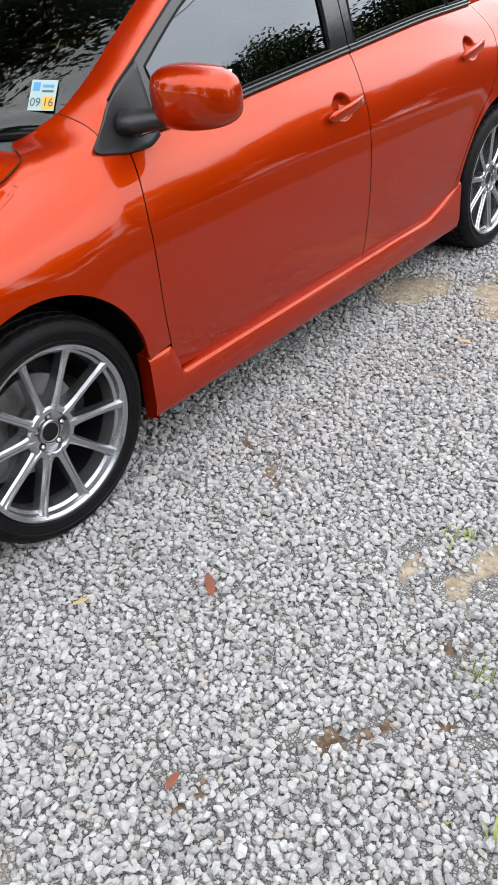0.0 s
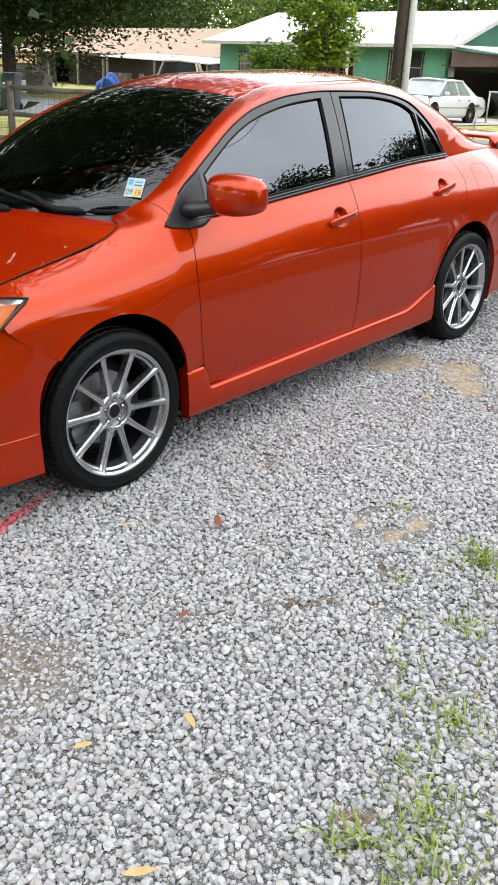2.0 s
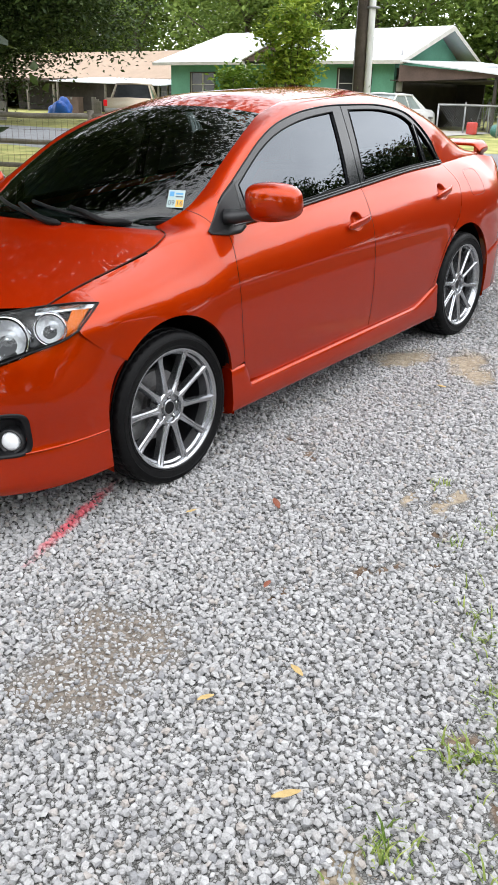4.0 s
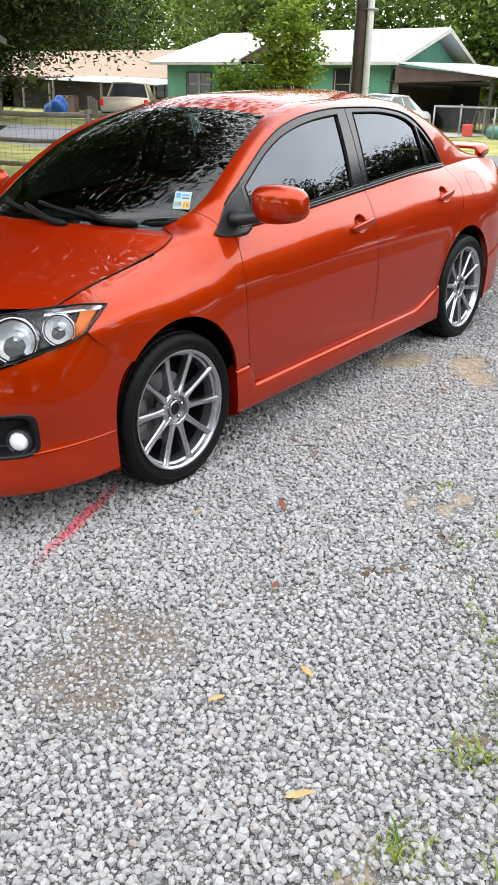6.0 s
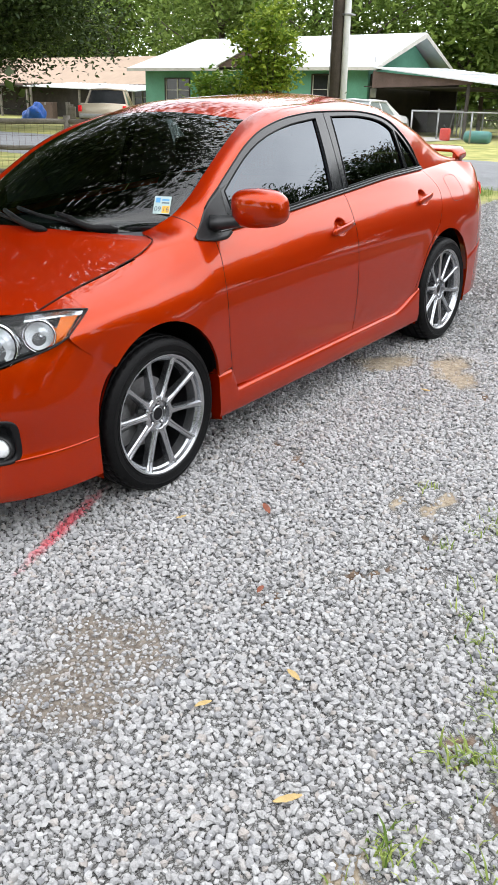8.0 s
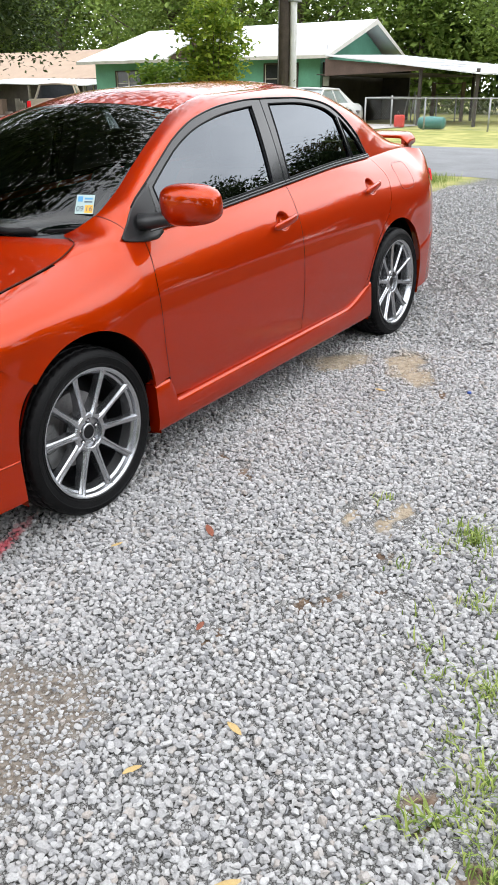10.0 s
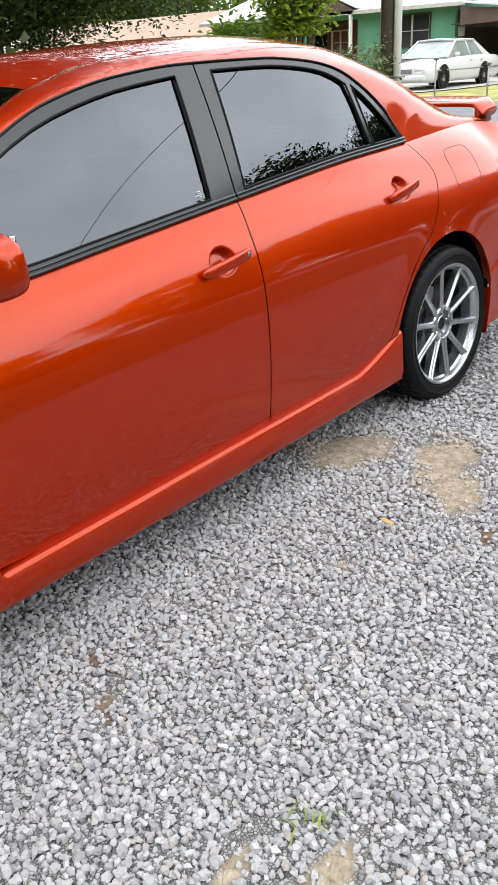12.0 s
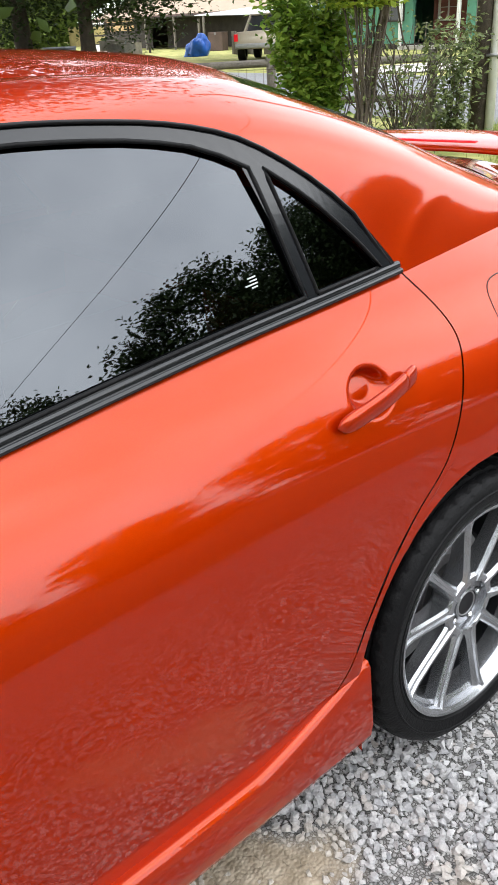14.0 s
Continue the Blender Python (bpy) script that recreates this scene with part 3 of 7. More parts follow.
REAR_SIDES = (
    (seg((1.534, 0.999), (1.547, 1.380)), seg((1.578, 1.022), (1.606, 1.356))),
    (sub(out2, 1.547, 2.205), rear_in_top),
    (seg((2.205, 1.315), (2.285, 1.030)), seg((2.232, 1.262), (2.272, 1.052))),
    (lambda t: np.array((2.285 - 0.751 * t, top_z(2.285 - 0.751 * t) + 0.004)), lambda t: np.array((2.272 - 0.694 * t, top_z(2.272 - 0.694 * t) + 0.027))))
QUARTER_TOP = curve3(((2.262, 1.256), (2.33, 1.205), (2.40, 1.140), (2.445, 1.092), (2.475, 1.054)))
QUARTER_SIDES = (
    (seg((2.286, 1.030), (2.207, 1.314)), seg((2.302, 1.054), (2.262, 1.256))),
    (sub(out2, 2.207, 2.528), QUARTER_TOP),
    (lambda t: np.array((2.528 - 0.242 * t, top_z(2.528) + 0.004)), seg((2.475, 1.054), (2.302, 1.054))))
for nm, sides in (("front_window_frame", FRONT_SIDES), ("rear_window_frame", REAR_SIDES), ("quarter_window_frame", QUARTER_SIDES)):
    part(nm, ring(nm, sides, FRAME, car), FRAME, car, "glossy black window frame", smooth=False)
    part(nm, flip(ring(nm, sides, FRAME, car)), FRAME, car, "glossy black window frame", smooth=False)
    # rubber seal round the glass
    loop = [i(k / 12) for o, i in sides for k in range(12)]
    for s in (False, True):
        pts = [(p[0], side_glass_y(*p) - 0.004, p[1]) for p in loop + loop[:1]]
        part("glass_seal", tube(bmesh.new(), [(x, 2 * YC - y, z) for x, y, z in pts] if s else pts, 0.0038, 6, False), RUBBER, car)


def pane(fn, grow=0.006):
    c = fn(0.5, 0.5)
    def at(u, v):
        p = fn(u, v)
        p = c + (p - c) * (1 + grow / max(np.linalg.norm(p - c), 0.01))
        return (p[0], side_glass_y(*p) + 0.005, p[1])
    return at


both("front_window", 20, 14, pane(coons(seg((0.618, 0.978), (0.60, 1.098)), seg((1.425, 1.018), (1.455, 1.352)), lambda t: np.array((0.618 + 0.807 * t, top_z(0.618 + 0.807 * t) + 0.028)), front_in_top)), WINDOW, "dark tinted door glass")
both("rear_window_pane", 18, 14, pane(coons(seg((1.578, 1.022), (1.606, 1.356)), seg((2.272, 1.052), (2.232, 1.262)), lambda t: np.array((1.578 + 0.694 * t, top_z(1.578 + 0.694 * t) + 0.027)), rear_in_top)), WINDOW, "dark tinted door glass")
both("quarter_window", 10, 10, pane(lambda u, v: seg((2.302, 1.054), (2.475, 1.054))(u) * (1 - v) + (QUARTER_TOP(1 - v) * u + seg((2.302, 1.054), (2.262, 1.256))(v) * (1 - u)) * v if v < 0 else seg((2.302, 1.054), (2.262, 1.256))(v) * (1 - u) + QUARTER_TOP(1 - v) * u), WINDOW, "dark tinted quarter glass")


# etched marks in the lower corners of the door glass, as plain bars
for cx, cz in ((1.392, 1.036), (2.178, 1.100)):
    for dx, dz, w in ((0.0, 0.009, 0.017), (0.002, 0.004, 0.015), (-0.003, -0.001, 0.026), (0.002, -0.006, 0.012)):
        bar = boxed(cx + dx - w / 2, cx + dx + w / 2, 0.0028, 0.0044, cz + dz - 0.001, cz + dz + 0.001)
        for v in bar.verts:
            v.co.z += 0.045 * (v.co.x - cx)
            v.co.y += side_glass_y(v.co.x, v.co.z)
        part("glass_mark", bar, ETCH, car)


def moulding(x0, x1):
    prof = ((0.004, 0.000), (-0.006, 0.004), (-0.007, 0.013), (0.0, 0.015), (-0.003, 0.018), (-0.003, 0.028), (0.010, 0.031))
    def at(u, v):
        x = x0 + (x1 - x0) * u
        k = v * (len(prof) - 1)
        i = min(int(k), len(prof) - 2)
        dy, dz = (prof[i][j] + (prof[i + 1][j] - prof[i][j]) * (k - i) for j in (0, 1))
        z = top_z(x) + dz * 0.78
        return (x, side_glass_y(x, z) + dy - 0.003, z)
    return at


both("belt_moulding", 24, 12, moulding(0.50, 1.529), FRAME, "black rubber belt moulding")
both("belt_moulding", 24, 12, moulding(1.535, 2.53), FRAME, "black rubber belt moulding")

sail_low = curve3(((0.345, 0.949), (0.356, 0.938), (0.40, 0.929), (0.462, 0.921), (0.52, 0.921), (0.572, 0.936)))
sail_top = curve3(((0.345, 0.949), (0.40, 1.0), (0.447, 1.050), (0.50, 1.082), (0.575, 1.118)))


def sail(u, v):
    a, b = sail_low(u), sail_top(u)
    x, z = (float(c) for c in a + (b - a) * v)
    zt = top_z(x)
    y = flank(x, min(z, zt), False) if z < zt else side_glass_y(max(x, 0.36), z) + (flank(x, zt, False) - side_glass_y(max(x, 0.36), zt))
    return (x, y - 0.008, z)


both("mirror_sail", 16, 12, sail, TRIM, "black plastic triangle at the mirror's foot", 0.006)
both("centre_post", 4, 12, lambda u, v: (1.475 + 0.125 * u + 0.02 * v, side_glass_y(1.53, 1.0 + 0.385 * v) + 0.02, 1.0 + 0.385 * v), INTERIOR)

# roof drip edge above the frames
for s in (1, -1):
    bm = tube(bmesh.new(), [(p[0], p[1] if s > 0 else 2 * YC - p[1], p[2]) for p in (outer(by_x(outer)(0.44 + 2.08 * k / 50)) + np.array((0, -0.001, 0.001)) for k in range(51))], 0.0035, 6)
    part("drip_edge", bm, GLOSS_BLACK, car)

# cabin: floor, dash, seats, wheel, so that the glass has a room behind it
part("floor_pan", boxed(0.15, 3.2, 0.16, 1.60, 0.20, 0.34, 0.02), INTERIOR, car)
part("rear_shelf", boxed(2.35, 3.05, 0.36, 1.40, 0.98, 1.02, 0.01), INTERIOR, car)
part("engine_bay_block", boxed(-0.6, 0.20, 0.45, 1.31, 0.25, 0.74, 0.05), GLOSS_BLACK, car)
bm = bmesh.new()
box(bm, 0.30, 0.72, 0.24, 1.52, 0.60, 0.93, 0.05)
part("dashboard", bm, INTERIOR, car, "dark moulded dashboard")
for y in (0.52, 1.24):
    bm = bmesh.new()
    box(bm, 1.05, 1.55, y - 0.24, y + 0.24, 0.42, 0.60, 0.06)
    box(bm, 1.47, 1.62, y - 0.23, y + 0.23, 0.55, 1.08, 0.06, Matrix.Translation((1.5, 0, 0.6)) @ Matrix.Rotation(radians(14), 4, "Y") @ Matrix.Translation((-1.5, 0, -0.6)))
    box(bm, 1.64, 1.73, y - 0.13, y + 0.13, 1.08, 1.26, 0.04)
    part("seat", bm, INTERIOR, car, "dark cloth front seat")
bm = tube(bmesh.new(), [(0.86 + 0.07 * math.sin(a) * 0.9, 0.52 + 0.185 * math.cos(a), 0.88 + 0.17 * math.sin(a)) for a in (k * math.tau / 24 for k in range(25))], 0.014, 8)
part("steering_wheel", bm, INTERIOR, car)

# wheel housings and underside
for cx in (FRONT_AXLE, 2.56):
    for s in (0, 1):
        def liner(u, v, cx=cx, s=s):
            a = math.pi * (-0.12 + 1.24 * u)
            y = 0.048 + 0.31 * v
            r = 0.378
            return (cx - r * math.cos(a), y if s == 0 else 2 * YC - y, 0.338 + r * math.sin(a))
        shell("wheel_liner", 24, 4, liner, GLOSS_BLACK, car)
        part("inner_wall", boxed(cx - 0.37, cx + 0.37, (0.355 if s == 0 else 1.385), (0.375 if s == 0 else 1.405), 0.25, 0.72), GLOSS_BLACK, car)


# ---- wheels ----
def lathe(profile, n=48):
    """Turns (radius, depth) pairs round the y axis."""
    bm = bmesh.new()
    rings = [[bm.verts.new((r * math.cos(k * math.tau / n), d, r * math.sin(k * math.tau / n))) for k in range(n)] for r, d in profile]
    for a, b in zip(rings, rings[1:]):
        for k in range(n):
            bm.faces.new((a[k], a[(k + 1) % n], b[(k + 1) % n], b[k]))
    return bm


def tyre_mesh():
    prof = [(0.240, 0.012), (0.246, 0.003), (0.250, 0.0005), (0.2515, -0.0025), (0.2545, -0.0028), (0.256, -0.0012), (0.266, -0.0045), (0.276, -0.0058), (0.2775, -0.0078), (0.2800, -0.0078), (0.2815, -0.0052), (0.290, -0.003), (0.303, 0.006), (0.3095, 0.018), (0.3095, 0.026), (0.304, 0.028), (0.304, 0.032), (0.3125, 0.034),
            (0.3140, 0.060), (0.3075, 0.062), (0.3075, 0.068), (0.3145, 0.070), (0.3150, 0.105), (0.3080, 0.107), (0.3080, 0.114), (0.3150, 0.116), (0.3140, 0.150), (0.3075, 0.152), (0.3075, 0.158),
            (0.3130, 0.160), (0.3120, 0.190), (0.303, 0.208), (0.280, 0.218), (0.25, 0.212), (0.236, 0.20)]
    bm = lathe(prof, 192)
    # sipes in the outer shoulder
    for k, v in enumerate(bm.verts):
        ringi, spoke = divmod(k, 192)
        if (13 <= ringi <= 14 or 17 <= ringi <= 18) and spoke % 4 == 0:
            f = 0.988
            v.co.x *= f
            v.co.z *= f
    return bm


def rim_mesh():
    bm = lathe([(0.2435, 0.010), (0.2450, 0.004), (0.2435, -0.001), (0.2380, -0.0005), (0.2300, 0.006), (0.2260, 0.020), (0.2180, 0.026), (0.2165, 0.034), (0.2150, 0.060), (0.2120, 0.075), (0.2100, 0.130), (0.2160, 0.190), (0.236, 0.200)], 96)
    # hub: a flared bowl that dips to the cap
    hub = lathe([(0.080, 0.066), (0.076, 0.030), (0.071, 0.0235), (0.060, 0.0225), (0.0565, 0.025), (0.0545, 0.040), (0.036, 0.041), (0.0345, 0.034), (0.031, 0.032), (0.031, 0.044)], 60)
    me = bpy.data.meshes.new("tmp")
    hub.to_mesh(me)
    hub.free()
    bm.from_mesh(me)
    bpy.data.meshes.remove(me)
    return bm


def spoke_mesh():
    """One spoke: a bright front land beside a lower shoulder, thick towards the hub."""
    bm = bmesh.new()
    stations = ((0.056, 0.0200, 0.0215, 0.085), (0.070, 0.0170, 0.0205, 0.078), (0.085, 0.0135, 0.0195, 0.070), (0.11, 0.0118, 0.0180, 0.062), (0.15, 0.0112, 0.0155, 0.054), (0.20, 0.0122, 0.011, 0.048), (0.222, 0.0145, 0.007, 0.045), (0.233, 0.0165, 0.003, 0.030))
    rows = []
    for r, w, f, b in stations:
        sec = ((-w * 1.05, b), (-w, f + 0.009), (-w * 0.62, f), (-w * 0.12, f), (w * 0.05, f + 0.005), (w * 0.6, f + 0.006), (w, f + 0.011), (w * 1.05, b))
        rows.append([bm.verts.new(Vector((x, d, r))) for x, d in sec])
    for a, b in zip(rows, rows[1:]):
        for j in range(7):
            bm.faces.new((a[j], a[j + 1], b[j + 1], b[j]))
    return bm


rubber_bm, rim_bm = tyre_mesh(), rim_mesh()


def keep(name, bm, material, smooth=True, angle=None):
    me = bpy.data.meshes.new(name)
    bmesh.ops.recalc_face_normals(bm, faces=bm.faces)
    bm.to_mesh(me)
    bm.free()
    if smooth:
        me.shade_smooth()
    if angle:
        me.set_sharp_from_angle(angle=radians(angle))
    me.materials.append(material)
    return me


TYRE = keep("tyre", rubber_bm, RUBBER, angle=35)
RIM = keep("wheel", rim_bm, ALLOY, angle=24)
SPOKE = keep("spoke", spoke_mesh(), ALLOY, angle=24)
CAP = keep("centre_cap", lathe([(0.0005, 0.046), (0.020, 0.046), (0.026, 0.0455), (0.030, 0.047), (0.0305, 0.055)], 40), GLOSS_BLACK, angle=40)
BADGE = keep("cap_ring", lathe([(0.0255, 0.0452), (0.0265, 0.0440), (0.0285, 0.0440), (0.0295, 0.0458)], 40), ALLOY_DARK)
POCKET = keep("lug_recess", lathe([(0.0002, 0.0395), (0.0095, 0.0395), (0.0098, 0.0388)], 16), GLOSS_BLACK, smooth=False)
NUT = keep("lug_nut", lathe([(0.0001, 0.035), (0.005, 0.035), (0.0068, 0.0372), (0.0075, 0.045)], 6), CHROME, smooth=False)
DISC = keep("brake_disc", lathe([(0.05, 0.085), (0.08, 0.085), (0.082, 0.105), (0.142, 0.105), (0.142, 0.127), (0.08, 0.127)], 48), STEEL, angle=30)
BARREL = keep("rim_barrel", lathe([(0.2118, 0.068), (0.2088, 0.080), (0.2065, 0.130), (0.2065, 0.200), (0.15, 0.203), (0.05, 0.203)], 64), GLOSS_BLACK)
cal = bmesh.new()
box(cal, -0.165, -0.095, 0.085, 0.16, -0.085, 0.085, 0.012)
box(cal, -0.172, -0.12, 0.08, 0.10, -0.055, -0.015, 0.006)
box(cal, -0.172, -0.12, 0.08, 0.10, 0.015, 0.055, 0.006)
CALIPER = keep("brake_caliper", cal, mat("cast_iron", (0.22, 0.22, 0.22), 0.55, 0.5, noise_scale=20, noise_amount=0.35, bump=0.2), angle=30)


def hung(name, me, parent, m=None, label=""):
    ob = new(name, me)
    ob.parent = parent
    if m is not None:
        ob.matrix_local = m
    if label:
        ob["label"] = label
    return ob


for x, near, turn in ((FRONT_AXLE, True, 24), (REAR_AXLE, True, 30), (FRONT_AXLE, False, 5), (REAR_AXLE, False, 11)):
    rear = x == REAR_AXLE
    inset = 0.006 if rear else 0.016
    base = Matrix.Translation((x - (0.012 if rear else 0.0), inset if near else 2 * YC - inset, AXLE_Z + (0.004 if rear else 0.0))) @ Matrix.Scale(1.015 if rear else 1.0, 4) @ (Matrix.Identity(4) if near else Matrix.Rotation(math.pi, 4, "Z"))
    wheel = hung("wheel", RIM, car, base @ Matrix.Rotation(radians(turn), 4, "Y"), "ten-spoke silver alloy wheel")
    back = Matrix.Rotation(radians(-turn), 4, "Y")
    for k in range(10):
        hung("spoke", SPOKE, wheel, Matrix.Rotation(k * math.tau / 10, 4, "Y"))
    hung("tyre", TYRE, wheel, None, "low-profile black tyre")
    hung("centre_cap", CAP, wheel, Matrix.Translation((0, -0.011, 0)))
    hung("cap_ring", BADGE, wheel, Matrix.Translation((0, -0.011, 0)))
    for k in range(5):
        a = k * math.tau / 5 + radians(-18)
        m = Matrix.Translation((0.0445 * math.sin(a), -0.001, 0.0445 * math.cos(a)))
        hung("lug_recess", POCKET, wheel, m)
        hung("lug_nut", NUT, wheel, m)
    hung("rim_barrel", BARREL, wheel)
    hung("brake_disc", DISC, wheel, back)
    hung("brake_caliper", CALIPER, wheel, back @ Matrix.Rotation(radians(-8 if near else 188), 4, "Y"))


# ---- lamps, mirrors, handles, wing and small parts of the car ----
LAMP_MASK = mat("lamp_mask", (0.012, 0.012, 0.013), 0.3, noise_scale=20, noise_amount=0.2)
FROSTED = mat("frosted_lens", (0.88, 0.90, 0.92), 0.12, coat=1.0, noise_scale=30, noise_amount=0.05)
lamp_low = curve3(((-0.425, 0.018, 0.735), (-0.47, 0.034, 0.712), (-0.59, 0.092, 0.682), (-0.685, 0.150, 0.655), (-0.80, 0.275, 0.632), (-0.855, 0.40, 0.62)))


def lamp(depth, lift=0.0):
    def at(u, v):
        a, b = lamp_low(u), lamp_top(u)
        p = a + (b - a) * v
        out = np.array((-0.45, -0.72, 0.25 + 0.2 * v))
        edge = 4 * v * (1 - v) * min(1, u * 8)
        return tuple(p + out * (0.022 * edge * (1 if depth == 0 else 0.3) + lift) - out * depth * min(1, edge * 2.5))
    return at


for s in (False, True):
    fm = mirrored if s else (lambda f: f)
    head = shell("headlight", 30, 12, fm(lamp(0.0, 0.006)), CLEAR, car, "clear headlight with an amber indicator at its tip")
    shell("lamp_mask", 40, 12, fm(lamp(0.050)), LAMP_MASK, head, "dark grey lamp mask")

    def indicator(u, v, f=lamp(0.016)):
        return f(0.035 + 0.092 * u, 0.10 + 0.80 * v)
    shell("lamp_housing", 24, 3, fm(lambda u, v, f=lamp(0.012): f(u, 0.02 + 0.06 * v)), GLOSS_BLACK, head)
    shell("lamp_housing", 24, 3, fm(lambda u, v, f=lamp(0.014): f(0.02 + 0.30 * u, 0.84 + 0.13 * v)), ALLOY, head)
    shell("indicator", 10, 8, fm(indicator), AMBER, head, "amber indicator lens")

    for uu, vv, r in ((0.45, 0.46, 0.076), (0.212, 0.45, 0.053)):
        c = Vector(fm(lamp(0.020))(uu, vv))
        aim = Vector((-0.72, -0.62 if not s else 0.62, 0.16))
        to = Matrix.Translation(c) @ aim.to_track_quat("-Y", "Z").to_matrix().to_4x4()
        bowl = lathe([(r * 0.22, 0.034), (r * 0.5, 0.026), (r * 0.75, 0.012), (r * 0.93, -0.004), (r * 0.97, -0.008)], 22)
        for q in bowl.verts:
            if q.index % 2:
                q.co.x, q.co.z = q.co.x * 0.93, q.co.z * 0.93
        ring_b = lathe([(r * 0.97, -0.006), (r * 0.985, -0.012), (r * 1.03, -0.012), (r * 1.06, 0.004), (r * 1.08, 0.050)], 36)
        bulb = lathe([(0.0005, 0.006), (r * 0.10, 0.009), (r * 0.15, 0.018), (r * 0.22, 0.036)], 20)
        for q in (bowl, ring_b, bulb):
            bmesh.ops.transform(q, matrix=to, verts=q.verts)
        part("lamp_bowl", bowl, REFLECTOR, head, "faceted chromed reflector bowl", smooth=False)
        part("lamp_ring", ring_b, CHROME, head)
        part("bulb", bulb, CHROME, head)

    rim_pts = [fm(lamp(0.0, 0.007))(u / 24, 1.0) for u in range(25)] + [fm(lamp(0.0, 0.007))(1 - u / 24, 0.0) for u in range(25)]
    part("lamp_seal", tube(bmesh.new(), rim_pts + rim_pts[:1], 0.003, 6), GLOSS_BLACK, head)

    # fog lamp in a black bezel in the bumper
    def bezel(u, v):
        """Round the opening by u, from its flange inwards by v."""
        a = u * math.tau
        c, d = (math.copysign(abs(q) ** 0.42, q) for q in (math.cos(a), math.sin(a)))
        r = 1.03 - 1.03 * v
        th = theta_front(FOG[0]) + (theta_front(FOG[1]) - theta_front(FOG[0])) * (0.5 + 0.5 * r * c)
        z = (FOG[2] + FOG[3]) / 2 + (FOG[3] - FOG[2]) / 2 * r * d
        return around_front(th, z, -0.0045 + 0.005 * (v == 0) + 0.045 * smooth_step(0.10, 0.45, v))
    fog_bezel = shell("fog_lamp_bezel", 64, 20, fm(bezel), GLOSS_BLACK, car, "black fog lamp bezel in the bumper")
    th = theta_front(FOG[0]) + (theta_front(FOG[1]) - theta_front(FOG[0])) * 0.31
    c = Vector(fm(lambda u, v: around_front(th, FOG[2] + 0.052, 0.018))(0, 0))
    aim = Vector((-0.86, -0.5 if not s else 0.5, 0.06))
    fog = lathe([(0.0005, -0.016), (0.018, -0.0145), (0.031, -0.008), (0.0345, 0.002)], 32)
    cup = lathe([(0.0345, 0.0), (0.039, -0.010), (0.042, -0.011), (0.046, -0.004), (0.049, 0.012), (0.055, 0.032)], 32)
    for q in (fog, cup):
        bmesh.ops.transform(q, matrix=Matrix.Translation(c) @ aim.to_track_quat("-Y", "Z").to_matrix().to_4x4(), verts=q.verts)
    part("fog_lamp", fog, FROSTED, fog_bezel, "round white fog lamp")
    part("lamp_ring", cup, TRIM, fog_bezel)

    # crease of the chin skirt
    crease = [fm(lambda u, v: around_front(theta_front(-0.352 - 0.30 * u), 0.352 - 0.012 * u, -0.0015))(k / 16, 0) for k in range(17)]
    part("bumper_crease", tube(bmesh.new(), crease, 0.004, 6), PAINT, car)

    # tail lamp
    def tail(u, v):
        z = 0.772 + 0.035 * (1 - u) * (1 - v) + (0.142 - 0.035 * (1 - u)) * v
        x, y, z = tail_body(3.35 + 0.50 * u, z)
        e = min(1, 8 * min(u, 1 - u, v, 1 - v) + 0.2)
        return (x + 0.012 * e, y - 0.014 * e, z)
    shell("tail_light", 14, 10, fm(tail), RED_LENS, car, "red tail light wrapping the corner")

    # door mirror: sail, arm, rounded housing, dark glass
    mb = bmesh.new()
    bmesh.ops.create_uvsphere(mb, u_segments=36, v_segments=20, radius=1)
    for v in mb.verts:
        x, y, z = v.co
        x, y, z = (math.copysign(abs(c) ** p, c) for c, p in ((x, 0.75), (y, 0.62), (z, 0.62)))
        x = x * (1.0 if x < 0 else 0.35)
        wide = 1.0 - 0.14 * max(0, -y)
        v.co = (x * 0.088 * (1 - 0.25 * abs(y) ** 3), y * 0.122, z * 0.078 * wide + 0.006 * y)
    m = Matrix.Translation((0.572, -0.062, 1.043)) @ Matrix.Rotation(radians(16), 4, "Z") @ Matrix.Rotation(radians(-3), 4, "X")
    bmesh.ops.transform(mb, matrix=m, verts=mb.verts)
    glassb = bmesh.new()
    box(glassb, 0.018, 0.026, -0.092, 0.092, -0.054, 0.054, 0.003)
    bmesh.ops.transform(glassb, matrix=m, verts=glassb.verts)
    arm = tube(bmesh.new(), [(0.47, 0.118, 0.985), (0.49, 0.085, 0.985), (0.515, 0.04, 0.995), (0.545, -0.01, 1.005)], [0.052, 0.048, 0.044, 0.042], 12)
    for v in arm.verts:
        v.co.z = 0.99 + (v.co.z - 0.99) * 0.62
    if s:
        for b in (mb, glassb, arm):
            flip(b)
    mirror = part("door_mirror", mb, PAINT, car, "orange painted door mirror")
    part("mirror_glass", glassb, CHROME, mirror)
    part("mirror_arm", arm, TRIM, mirror, "black plastic mirror foot")

